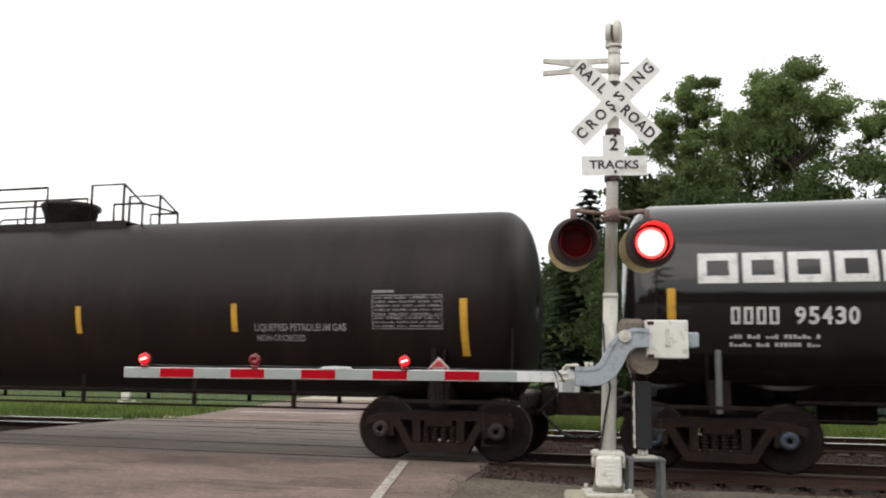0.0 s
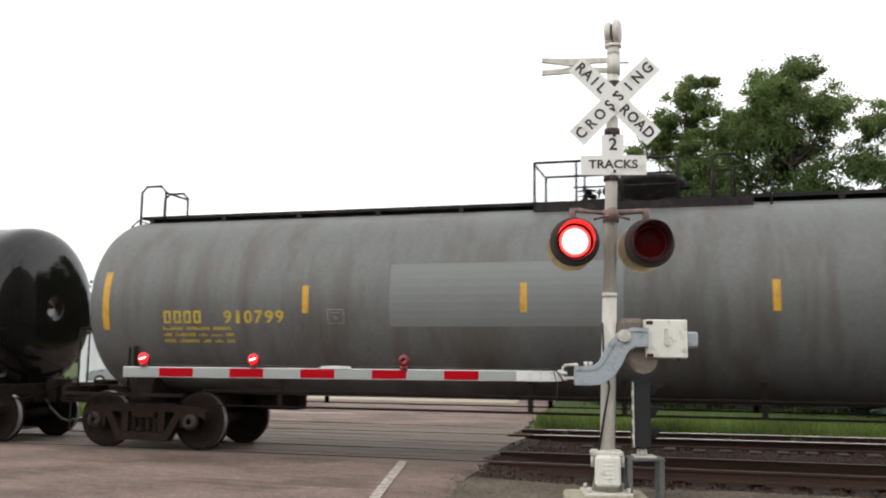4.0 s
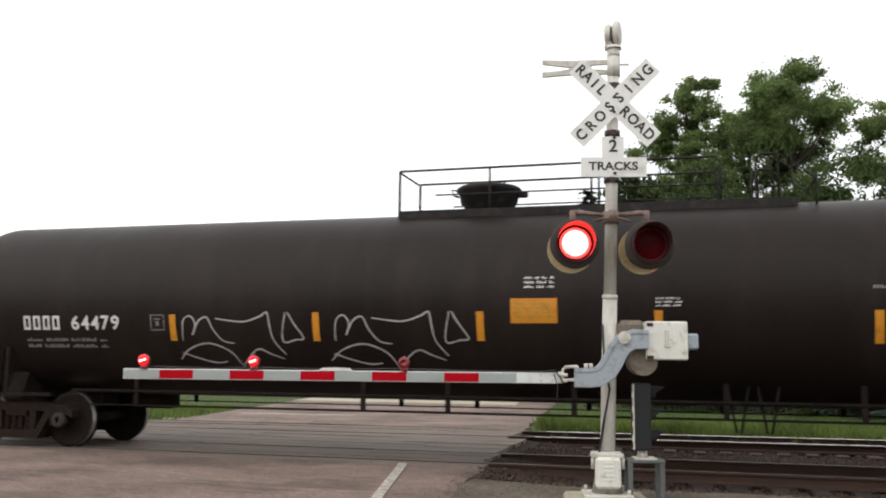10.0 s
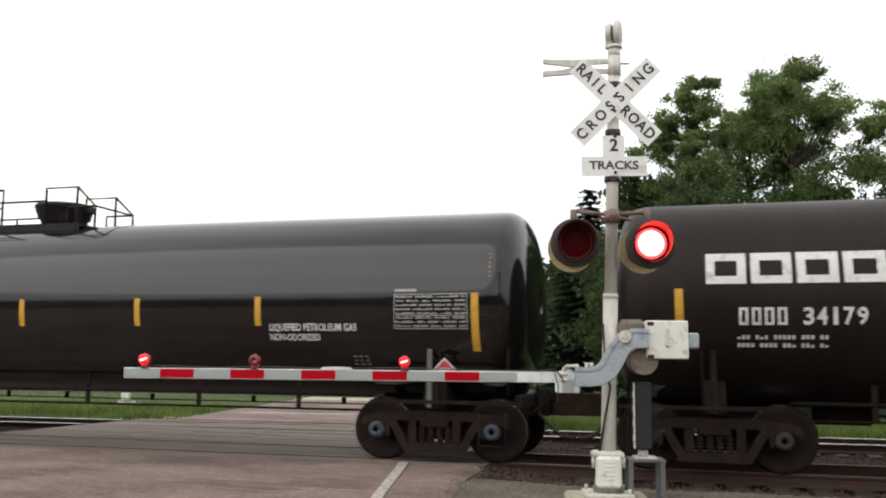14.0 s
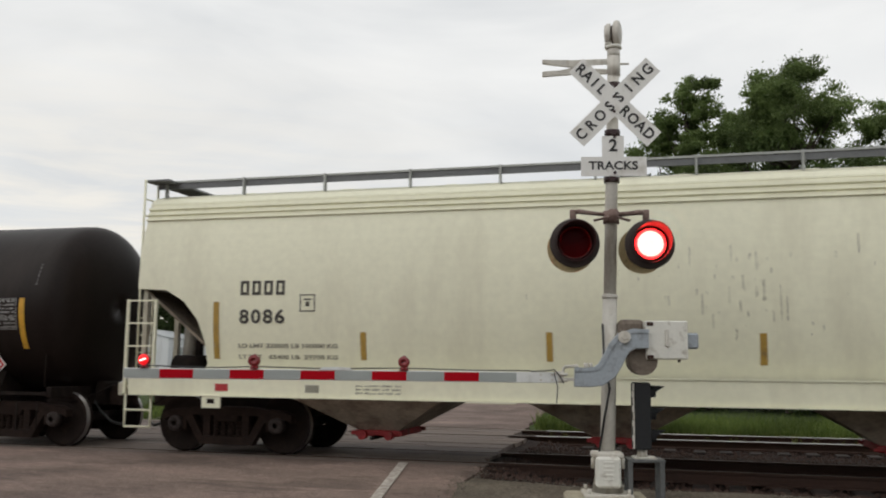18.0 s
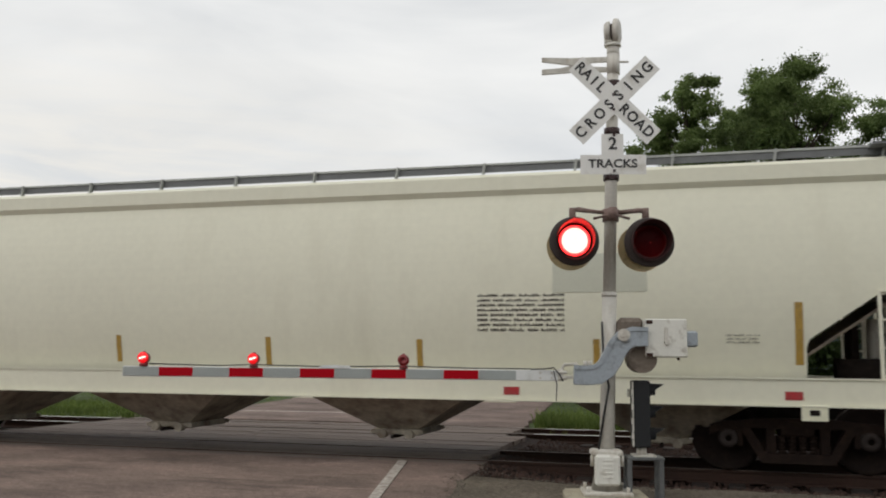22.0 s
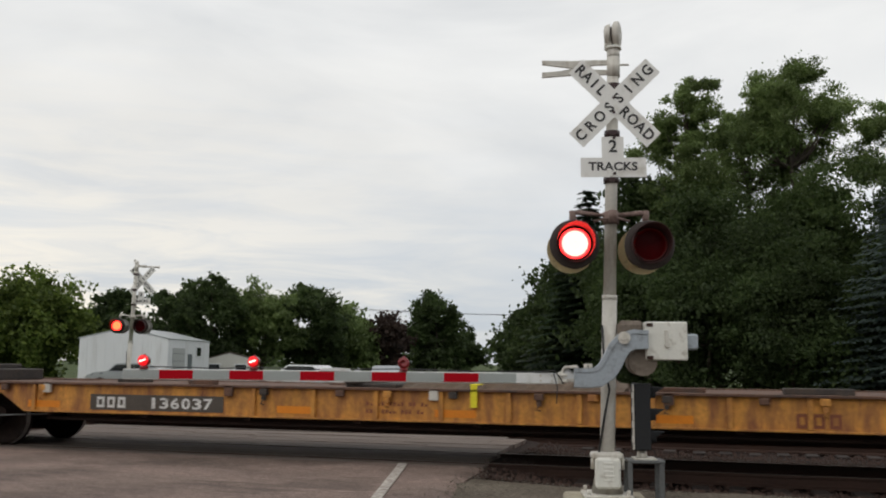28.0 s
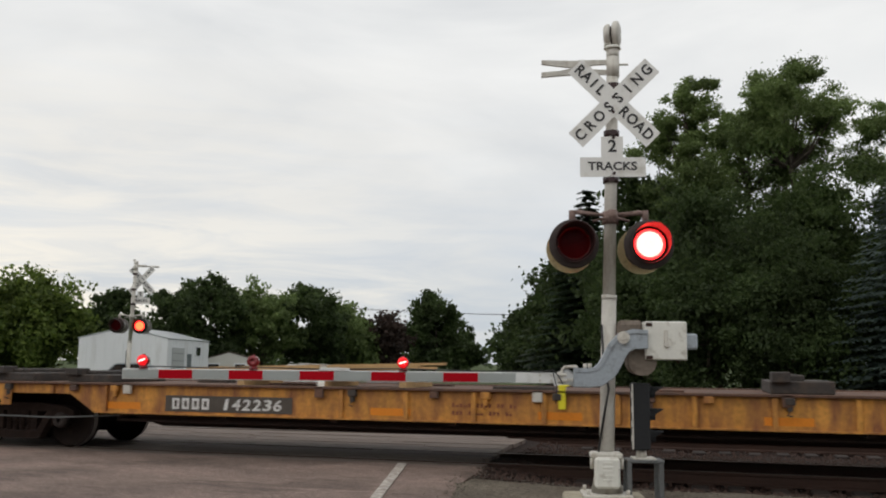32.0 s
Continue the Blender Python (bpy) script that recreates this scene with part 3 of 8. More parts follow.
def road_piece(name, y0, y1, left, top, material, label, steps, kind="pavement"):
    ys = [y0 + (y1 - y0) * i / steps for i in range(steps + 1)]
    vs, fs = [], []
    for y in ys:
        r = edge_right(y) if y < 40 else edge_right(40) + ROADX * (y - 40)
        l = left(y)
        z = top(y)
        vs += [(l, y, z - 0.4), (l, y, z), ((l + r) / 2, y, z + 0.01), (r - 0.12, y, z), (r, y, z - 0.03), (r, y, z - 0.4)]
    for j in range(len(ys) - 1):
        for i in range(5):
            a = j * 6 + i
            fs.append((a, a + 1, a + 7, a + 6))
    fs += [tuple(range(6)), tuple(range(len(vs) - 1, len(vs) - 7, -1))]
    return tagged(new(name, raw(name, vs, fs, material, False)), label, kind, kind="structure")


road_piece("road", -40, 12.85, lambda y: -60, lambda y: 0.0 if y > 8 else -0.02, ASPHALT, "worn reddish grey asphalt road before the tracks", 60, "road")
road_piece("road", 20.35, 62, lambda y: -12.75 + ROADX * (y - 21), lambda y: 0.0 - 0.005 * (y - 20), ASPHALT, "grey asphalt road beyond the tracks", 30, "road")
road_piece("road", 62, 420, lambda y: -12.75 + ROADX * (y - 21), lambda y: -0.21 - 0.001 * (y - 62), ASPHALT, "grey asphalt road running on between trees", 6, "road")

# pale cross street and verge apron beyond the tracks
bm = B()
slab(bm, [(-15.5, 33.5), (-6.5, 33.5), (-6.9, 36.5), (-15.9, 36.5)], "z", -0.3, -0.045)
tagged(part("pavement", bm, CONCRETE, None), "pale concrete apron beyond the tracks", "pavement", kind="structure")

# painted lines
for name, pts, label in (("edge_line", [(-3.36, 9.2), (-3.24, 9.2), (-4.08, 12.84), (-4.22, 12.84)], "worn white edge line on the asphalt"),
                         ("stop_line", [(-12.7, 23.75), (-9.3, 24.1), (-9.3, 24.38), (-12.7, 24.05)], "worn white stop line beyond the tracks")):
    bm = B()
    zz = 0.016 if pts[0][1] < 20 else -0.012
    slab(bm, pts, "z", zz - 0.012, zz)
    tagged(part(name, bm, LINE), label, "road marking", kind="structure")


def crossing_surface():
    """Timber and asphalt panels let in between and beside the rails, running along the tracks."""
    base = thing("crossing_surface", pose(0, 0, 0), "oil-darkened timber panels between the rails of the crossing", "road crossing", kind="structure")
    rg = random.Random(9)
    rows = []
    for lo, hi in ((12.86, 13.36), (13.53, 14.87), (15.02, 15.5)):
        rows.append((lo, hi, 0.0))
    rows += [(15.5, 18.0, 1.0), (0, 0, 2.0)]
    for lo, hi, mode in rows:
        if mode == 2.0:
            bands = [(-1.55, -0.88), (-0.66, 0.66), (0.84, 1.2)]
        elif mode == 1.0:
            bands = [(15.52, 18.0)]
        else:
            bands = [(lo, hi)]
        for a, b in bands:
            n = max(1, round((b - a) / 0.26))
            for k in range(n):
                y0, y1 = a + (b - a) * k / n + 0.003, a + (b - a) * (k + 1) / n - 0.003
                x = -13.4
                stop = edge_right(siding(-3) if mode == 2.0 else a) - rg.uniform(0.0, 0.06)
                while x < stop - 0.1:
                    ln = min(rg.uniform(2.2, 3.4), stop - x)
                    dz = rg.uniform(-0.007, 0.003)
                    bm = B()
                    if mode == 2.0:
                        c0, c1 = siding(x), siding(x + ln)
                        slab(bm, [(x, c0 + y0), (x + ln - 0.01, c1 + y0), (x + ln - 0.01, c1 + y1), (x, c0 + y1)], "z", -0.2, -0.006 + dz)
                    else:
                        slab(bm, [(x, y0), (x + ln - 0.01, y0), (x + ln - 0.01, y1), (x, y1)], "z", -0.2, -0.006 + dz)
                    part("plank", bm, PLANK, base)
                    x += ln
    return base


def rail_mesh(name, line, bright):
    """A rail along a row of (x, y) points: foot, web, head."""
    sec = ((-0.07, -0.17), (0.07, -0.17), (0.07, -0.155), (0.012, -0.13), (0.012, -0.045), (0.036, -0.035), (0.036, -0.004), (0.03, 0), (-0.03, 0), (-0.036, -0.004), (-0.036, -0.035), (-0.012, -0.045), (-0.012, -0.13), (-0.07, -0.155))
    vs, fs = [], []
    n = len(sec)
    for x, y in line:
        vs += [(x, y + a, z) for a, z in sec]
    for j in range(len(line) - 1):
        for i in range(n):
            fs.append((j * n + i, j * n + (i + 1) % n, (j + 1) * n + (i + 1) % n, (j + 1) * n + i))
    me = raw(name, vs, fs, RUST)
    me.materials.append(SHINE)
    me.materials.append(WORN)
    for p in me.polygons:
        if all(me.vertices[v].co.z > -0.006 for v in p.vertices):
            p.material_index = 1 if bright and not -13.6 < p.center.x < -3.2 else 2
    return me


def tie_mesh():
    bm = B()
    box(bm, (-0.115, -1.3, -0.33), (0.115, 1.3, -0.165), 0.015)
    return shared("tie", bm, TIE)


def track(centre, label, x0, x1, ties):
    base = thing("railway_track", pose(0, 0, 0), label, "railway track", "tracks at the crossing", "structure")
    xs = [x0, -60, -40, -26, -18, -13.6, -8, -3.2, *range(0, 61, 6), x1]
    for s in (-1, 1):
        part("rail", rail_mesh("rail", [(x, centre(x) + s * (GAUGE + 0.0)) for x in xs], centre is siding), RUST, base, "steel rail with a polished head")
    me = tie_mesh()
    plate = B()
    box(plate, (-0.17, -0.1, -0.178), (0.17, 0.1, -0.158))
    plate_me = shared("tie_plate", plate, RUST)
    rg = random.Random(11)
    for i in range(ties[0], ties[1]):
        x = i * 0.52
        if -13.3 < x < -3.1:
            continue
        t = part("tie", me, TIE, base, at=pose(x, centre(x) + rg.uniform(-0.06, 0.06), rg.uniform(-0.015, 0.005), 0, 0, rg.uniform(-1.5, 1.5)))
        if -4 < x < 9:
            for s in (-1, 1):
                part("tie_plate", plate_me, RUST, t, at=pose(0, s * GAUGE, 0))
    return base


track(lambda x: TRACK, "rusty main line rails on creosoted ties and ballast", -400, 400, (-40, 60))
track(siding, "second railway track with a bright near rail in the grass", -300, 400, (-40, 60))
crossing_surface()


# loose ballast stones beside and between the rails, and gravel on the verge
def stones(name, count, place, size, material, label, seed):
    rg = np.random.default_rng(seed)
    vs, fs = [], []
    oct_v = np.array([(1, 0, 0), (-1, 0, 0), (0, 1, 0), (0, -1, 0), (0, 0, 1), (0, 0, -1)], float)
    oct_f = ((0, 2, 4), (2, 1, 4), (1, 3, 4), (3, 0, 4), (2, 0, 5), (1, 2, 5), (3, 1, 5), (0, 3, 5))
    for _ in range(count):
        x, y, z = place(rg)
        s = rg.uniform(*size) * rg.uniform(0.6, 1.2, 3)
        a = rg.uniform(0, math.tau)
        q = oct_v * s * rg.uniform(0.75, 1.25, (6, 1))
        q = np.stack([q[:, 0] * math.cos(a) - q[:, 1] * math.sin(a), q[:, 0] * math.sin(a) + q[:, 1] * math.cos(a), q[:, 2]], 1)
        k = len(vs)
        vs += (q + (x, y, z)).tolist()
        fs += [(k + i, k + j, k + l) for i, j, l in oct_f]
    return tagged(new(name, raw(name, vs, fs, material)), label, "gravel", kind="stuff")


def by_track(rg):
    x = rg.uniform(-3.0, 7.0)
    y = rg.uniform(11.9, 20.6)
    return x, y, height(x, y) + 0.01


def by_road(rg):
    y = rg.uniform(8.6, 12.6)
    x = rg.uniform(edge_right(y), 4.0)
    return x, y, height(x, y) + 0.005


ballast_mix = mat("mixed_ballast_stone", (0.052, 0.027, 0.019), 0.95, var=0.5, scale=7, fine=30, bump=0.2, dirt=(0.04, 0.026, 0.022), amount=0.6)
gravel_mix = mat("mixed_pale_gravel", (0.15, 0.13, 0.105), 0.95, var=0.45, scale=9, fine=30, bump=0.2, dirt=(0.09, 0.07, 0.055), amount=0.5)
stones("ballast", 9000, by_track, (0.018, 0.045), ballast_mix, "loose rusty ballast stones round the ties", 3)
stones("gravel", 4500, by_road, (0.005, 0.015), gravel_mix, "loose pale gravel on the verge", 4)


def edge_crumbs(rg):
    y = rg.uniform(8.8, 12.9)
    return edge_right(y) + rg.normal(0.0, 0.12), y, 0.005


stones("gravel", 260, edge_crumbs, (0.005, 0.013), gravel_mix, "crumbled asphalt and gravel along the road edge", 5)


# ------------------------------------------------------------ grass
def grass(name, count, place, tall, material, label, seed):
    rg = np.random.default_rng(seed)
    vs, fs = [], []
    for _ in range(count):
        x, y, z = place(rg)
        h = rg.uniform(*tall)
        a, w = rg.uniform(0, math.tau), rg.uniform(0.006, 0.016)
        dx, dy = math.cos(a) * w, math.sin(a) * w
        lx, ly = rg.normal(0, 0.35, 2) * h
        k = len(vs)
        vs += [(x - dx, y - dy, z), (x + dx, y + dy, z), (x + lx * 0.4 + dx * 0.7, y + ly * 0.4 + dy * 0.7, z + h * 0.6), (x + lx * 0.4 - dx * 0.7, y + ly * 0.4 - dy * 0.7, z + h * 0.6), (x + lx, y + ly, z + h)]
        fs += [(k, k + 1, k + 2, k + 3), (k + 3, k + 2, k + 4)]
    return tagged(new(name, raw(name, vs, fs, material)), label, "grass", kind="stuff")


def right_bank(rg):
    while True:
        x, y = rg.uniform(-4.6, 11), 20.9 + abs(rg.normal(0, 1.6)) + 0.03 * rg.random()
        if x > edge_right(y) + 0.15 + rg.random() * 0.4:
            return x, max(y, siding(x) + 1.15 + 0.3 * rg.random()), height(x, y) - 0.02


def left_bank(rg):
    while True:
        x, y = rg.uniform(-24, -12.8), rg.uniform(20.2, 27)
        if x < -12.95 + ROADX * (y - 21) - rg.random() * 0.6:
            return x, y, height(x, y) - 0.02


def far_lawn(rg):
    while True:
        x, y = rg.uniform(-35, 25), rg.uniform(25, 48)
        if x < -13.2 + ROADX * (y - 21) or x > edge_right(y) + 0.3:
            return x, y, height(x, y) - 0.02


grass("grass", 26000, right_bank, (0.15, 0.48), BLADES, "tall bright green grass beside the far track", 6)
grass("grass", 9000, left_bank, (0.08, 0.3), BLADES, "green grass beside the far track", 7)
grass("grass", 14000, far_lawn, (0.05, 0.14), BLADES, "mown green grass beyond the tracks", 8)


def weed_spots(rg):
    while True:
        x = rg.uniform(-4.2, 9)
        y = siding(x) + rg.normal(1.0, 0.18)
        if x > -3.4:
            return x, y, -0.22


grass("weeds", 1500, weed_spots, (0.1, 0.3), WEEDS, "pale weeds growing along the far rail", 9)

rubble = random.Random(21)
for i in range(26):
    bm = B()
    bmesh.ops.create_icosphere(bm, subdivisions=1, radius=1)
    for v in bm.verts:
        v.co = Vector((v.co.x * rubble.uniform(0.7, 1.3), v.co.y * rubble.uniform(0.7, 1.3), v.co.z * rubble.uniform(0.5, 0.9))) * 0.13
    y = rubble.uniform(20.9, 21.5)
    tagged(part("stone", bm, RUBBLE, at=pose(rubble.uniform(-14.7, -12.9), y, height(0, y) + 0.06, 0, 0, rubble.uniform(0, 360))), "broken pale stone beside the crossing", "stone", "stones beside the crossing")


# ------------------------------------------------------------ crossing signal with gate
MOVES = []            # moving things: object, rows
SIGNAL = pose(-0.98, 10.1, 0, 0, 0, 12.3)


def mast_x(z):
    return 0.022 + (z - 0.1) * 0.0275


def blade(parent, centre, angle, words, offset, turned):
    """One crossbuck blade with its letters; words: (text, place along the blade)."""
    bm = B()
    box(bm, (-0.61, -0.0015, -0.114), (0.61, 0.0015, 0.114), 0.0)
    ob = part("blade", bm, SIGNWHITE, parent, "white sheeted blade with black letters", at=turned @ pose(centre[0], offset, centre[1], 0, -angle, 0))
    for w, at, dx in words:
        for k, ch in enumerate(w):
            part("letter", lettering(ch, 0.118, SIGNBLACK, 0.003, 0.92), SIGNBLACK, ob, at=pose(at + dx * k, -0.0045, 0))
    return ob


def flasher(parent, x, y, z, phase, lit, facing=-1, r=0.152, name="roundel"):
    """A lens disc whose two faces are the lit and the unlit lens; it turns over as the lamp goes on and off."""
    bm = B()
    lathe(bm, [(r, -0.004), (r, 0.0), (r * 0.98, 0.001), (r * 0.6, 0.006), (r * 0.2, 0.0085), (r * 0.02, 0.00895), (0.0005, 0.009)], 32)
    dark = part(name, bm, LENSDARK, parent, "red lens that flashes")
    bm = B()
    lathe(bm, [(0.001, -0.016), (r * 0.55, -0.014), (r * 0.84, -0.008), (r * 0.86, -0.0045)], 32)
    part("lens", bm, lit, dark, "glowing red lens")
    bm = B()
    lathe(bm, [(r * 0.84, -0.0085), (r * 0.98, -0.006), (r, -0.0042), (r * 0.9, -0.004)], 32, "y", True)
    part("lens_rim", bm, LITEDGE, dark, "red rim of the lens")
    MOVES.append(("flash", dark, (x, y, z, facing), phase))
    return dark


def hood_mesh(y, r, side):
    """A visor round the lens, long above and cut away below."""
    bm = B()
    n = 28
    rows = []
    for i in range(n):
        a = i * math.tau / n
        reach = 0.05 + 0.24 * max(0.0, 0.5 + 0.5 * math.sin(a)) ** 0.8
        rim = [(r, 0.0), (r + 0.012, reach), (r + 0.018, reach), (r + 0.006, 0.0)]
        rows.append([bm.verts.new((math.cos(a) * q, y + side * d, math.sin(a) * q)) for q, d in rim])
    for i in range(n):
        p, q = rows[i], rows[(i + 1) % n]
        for j in range(4):
            bm.faces.new((p[j], p[(j + 1) % 4], q[(j + 1) % 4], q[j]))
    bmesh.ops.recalc_face_normals(bm, faces=bm.faces)
    return bm


def lamp_head(parent, x, z, side, phase, lit, back, disc=0.27):
    """One flashing lamp: housing, round background, visor and lens. side -1 faces the near road, +1 the far one."""
    y = side * (0.30 if side < 0 else 0.27)
    bm = B()
    lathe(bm, [(0.05, side * 0.06), (0.13, side * 0.09), (0.18, side * 0.15), (0.185, y - side * 0.02)], 24)
    head = part("lamp_head", bm, MAROON if side < 0 or back is CREAM else back, parent, "round signal lamp with a background disc", at=pose(x, 0, z))
    bm = B()
    lathe(bm, [(0.165, y - side * 0.004), (disc - 0.01, y - side * 0.012), (disc, y - side * 0.03), (disc, y - side * 0.024), (disc - 0.012, y), (0.165, y + side * 0.004)], 44, "y", True)
    part("background_disc", bm, DISCBLACK if side < 0 else back, head, "dark round background" if side < 0 else "pale back of the background disc")
    part("hood", hood_mesh(y, 0.192, side), HOODIN if side < 0 else DISCBLACK, head, "sooted visor above the lens")
    bm = B()
    lathe(bm, [(0.168, y - 0.02), (0.190, y - 0.008), (0.190, y + 0.02), (0.168, y + 0.02)], 36, "y", True)
    part("bezel", bm, HOODIN if side < 0 else back, head, "dark lens ring")
    bm = B()
    cyl(bm, (0, 0, 0.12), (0, 0, 0.34), 0.02, seg=8)
    part("hanger", bm, ALU, head)
    if side < 0:
        flasher(head, 0, y - 0.014, 0, phase, lit, r=0.166)
    else:
        bm = B()
        lathe(bm, [(0.15, y - 0.004), (0.15, y + 0.006), (0.001, y + 0.012)], 24)
        part("roundel", bm, LENSDARK, head, "red lens")
    return head


def bell_on(g, bx):
    """Electric bell on the mast top."""
    bm = B()
    lathe(bm, [(0.02, -0.040), (0.12, -0.040), (0.150, -0.022), (0.152, 0.012), (0.143, 0.032), (0.13, 0.034), (0.10, 0.048), (0.02, 0.056)], 28, "x")
    bmesh.ops.transform(bm, matrix=pose(bx + 0.042, 0, 5.225, 0, 0, -14), verts=bm.verts)
    part("bell_gong", bm, ALU, g, "weathered electric bell gong seen edge on")
    bm = B()
    lathe(bm, [(0.02, -0.045), (0.10, -0.045), (0.125, -0.02), (0.125, 0.02), (0.02, 0.03)], 20, "x")
    bmesh.ops.transform(bm, matrix=pose(bx - 0.048, 0, 5.215, 0, 0, -14), verts=bm.verts)
    box(bm, (bx - 0.095, -0.06, 5.07), (bx - 0.02, 0.06, 5.20), 0.02)
    part("bell_housing", bm, ALU, g)
    # a dark solid stands in for the shade between gong and housing
    bm = B()
    cyl(bm, (bx - 0.03, 0, 5.215), (bx + 0.03, 0, 5.215), 0.10, seg=16)
    part("bell_gap_fill", bm, MAROON, g, "dark filler for the shaded gap between gong and housing")
    bm = B()
    cyl(bm, (bx, 0, 5.045), (bx, 0, 5.075), 0.092, seg=20)
    part("bell_flange", bm, BOXWHITE, g, "white painted flange below the bell")


def crossing_signal(m, lit, label, near=True):
    g = thing("crossing_signal", m, label, "crossing signal", "crossing signals")
    bm = B()
    cyl(bm, (mast_x(0.1), 0, 0.1), (mast_x(2.2), 0, 2.2), 0.082, 0.080, 20)
    cyl(bm, (mast_x(2.2), 0, 2.2), (mast_x(4.98), 0, 4.98), 0.070, 0.066, 20)
    cyl(bm, (mast_x(2.18), 0, 2.18), (mast_x(2.23), 0, 2.23), 0.085, 0.085, 20)
    part("mast", bm, ALU, g, "weathered silver painted steel mast")
    bm = B()
    box(bm, (-0.42, -0.42, -0.35), (0.46, 0.42, 0.055), 0.03)
    part("foundation", bm, CONCRETE, g, "yellowed concrete foundation block")
    bm = B()
    box(bm, (-0.24, -0.24, 0.055), (0.28, 0.24, 0.10), 0.012)
    for sx in (-0.19, 0.23):
        for sy in (-0.19, 0.19):
            cyl(bm, (sx, sy, 0.09), (sx, sy, 0.15), 0.022, seg=6)
    part("base_plate", bm, ALU, g, "bolted cast base plate")
    bm = B()
    lathe(bm, [(0.17, 0.10), (0.15, 0.18), (0.12, 0.42), (0.10, 0.52), (0.09, 0.54)], 16, "z")
    bmesh.ops.translate(bm, verts=bm.verts, vec=(0.03, 0, 0))
    part("base_casting", bm, ALU, g)
    bm = B()
    box(bm, (-0.115, -0.21, 0.16), (0.15, -0.06, 0.485), 0.025)
    jb = part("junction_box", bm, BOXWHITE, g, "cream cast junction box")
    bm = B()
    for k in range(5):
        box(bm, (-0.035, -0.216, 0.24 + k * 0.045), (0.07, -0.208, 0.262 + k * 0.045), 0.002)
    part("raised_letters", bm, BOXWHITE, jb)
    bm = B()
    box(bm, (-0.15, -0.16, 0.46), (0.19, 0.10, 0.53), 0.02)
    for sx in (-0.14, 0.18):
        cyl(bm, (sx, -0.12, 0.36), (sx, -0.12, 0.47), 0.02, seg=8)
    part("collar", bm, ALU, g)
    # conduit and straps
    bm = B()
    tube(bm, [(mast_x(.5) - 0.10, -0.05, 0.5), (mast_x(.9) - 0.05, -0.09, 0.9), (mast_x(1.2) + 0.0, -0.1, 1.2), (mast_x(1.4) - 0.06, -0.1, 1.45), (mast_x(1.9) - 0.085, -0.07, 1.9)], 0.013)
    part("cable", bm, CABLE, g, "thin black cable up the mast")
    # bell on top
    bx = mast_x(5.0)
    bm = B()
    cyl(bm, (bx, 0, 4.93), (bx, 0, 5.06), 0.074, 0.070, 16)
    cyl(bm, (bx - 0.06, 0.0, 5.05), (bx - 0.06, 0, 5.12), 0.04, seg=10)
    part("mast_cap", bm, ALU, g)
    if near:
        bell_on(g, bx)
    for lower in (0, 1) if near else ():
        # folded plate arms that part like a fork towards their tips
        bm = B()
        out = [(-0.81, 4.923), (-0.48, 4.914), (-0.20, 4.922), (0.0, 4.925), (0.0, 4.875), (-0.20, 4.865), (-0.48, 4.834), (-0.81, 4.878)]
        if lower:
            out = [(-0.81, 4.790), (-0.60, 4.806), (-0.48, 4.830), (0.0, 4.812), (0.0, 4.765), (-0.48, 4.758), (-0.81, 4.734)]
        slab(bm, [(bx + u, w) for u, w in out], "y", -0.01 + 0.03 * lower, 0.03 + 0.03 * lower)
        part("bracket_arm", bm, ALU, g, "grey folded steel bracket arm")
    for z0, z1 in () if near else ((4.86, 4.90),):
        bm = B()
        s = 1
        cyl(bm, (bx + s * 0.80, 0.03, z0), (bx, 0.03, z1), 0.034, 0.028, 10)
        cyl(bm, (bx + s * 0.34, 0.03, z0 + (z1 - z0) * .64), (bx, 0.03, z1), 0.045, 0.045, 10)
        part("bracket_arm", bm, ALU, g, "grey steel bracket arm")
    bm = B()
    cyl(bm, (bx, 0, 4.72), (bx, 0, 4.95), 0.074, seg=16)
    cyl(bm, (bx - 0.02, -0.02, 4.86), (bx + 0.17, -0.02, 4.86), 0.012, seg=6)
    part("clamp", bm, ALU, g)
    # crossbuck and count sign
    c = (0.150, 4.388)
    turned = pose(0, 0, 0) if near else pose(0.24, 0.22, 0, 0, 0, -14)
    blade(g, c, -45, (("RAIL", -0.535, 0.109), ("ROAD", 0.155, 0.122)), -0.105, turned)
    blade(g, c, 45, (("CROSSING", -0.53, 0.1505),), -0.113, turned)
    bm = B()
    box(bm, (0.0, -0.1, 3.76), (0.245, -0.097, 4.0), 0)
    box(bm, (-0.235, -0.1, 3.54), (0.493, -0.097, 3.762), 0)
    sign = part("count_sign", bm, SIGNWHITE, g, "white plate reading 2 TRACKS", at=turned)
    part("letters", lettering("2", 0.135, SIGNBLACK, 0.003), SIGNBLACK, sign, at=pose(0.125, -0.103, 3.885))
    part("letters", lettering("TRACKS", 0.092, SIGNBLACK, 0.003, 1.12), SIGNBLACK, sign, at=pose(0.125, -0.103, 3.658))
    for zz in (4.45, 4.28, 3.99, 3.58):
        bm = B()
        cyl(bm, (0.14, -0.12, zz), (0.14, -0.08, zz), 0.018, seg=8)
        part("sign_bolt", bm, MAROON, g)
    for zz in (3.52, 4.05, 4.60):
        bm = B()
        cyl(bm, (mast_x(zz), 0, zz - 0.035), (mast_x(zz), 0, zz + 0.035), 0.088, seg=16)
        box(bm, (mast_x(zz) - 0.03, -0.1, zz - 0.03), (mast_x(zz) + 0.03, 0, zz + 0.03))
        part("sign_clamp", bm, MAROON, g, "rusted clamp behind the signs")
    # cross arm for the lamps
    bm = B()
    cz = 3.09
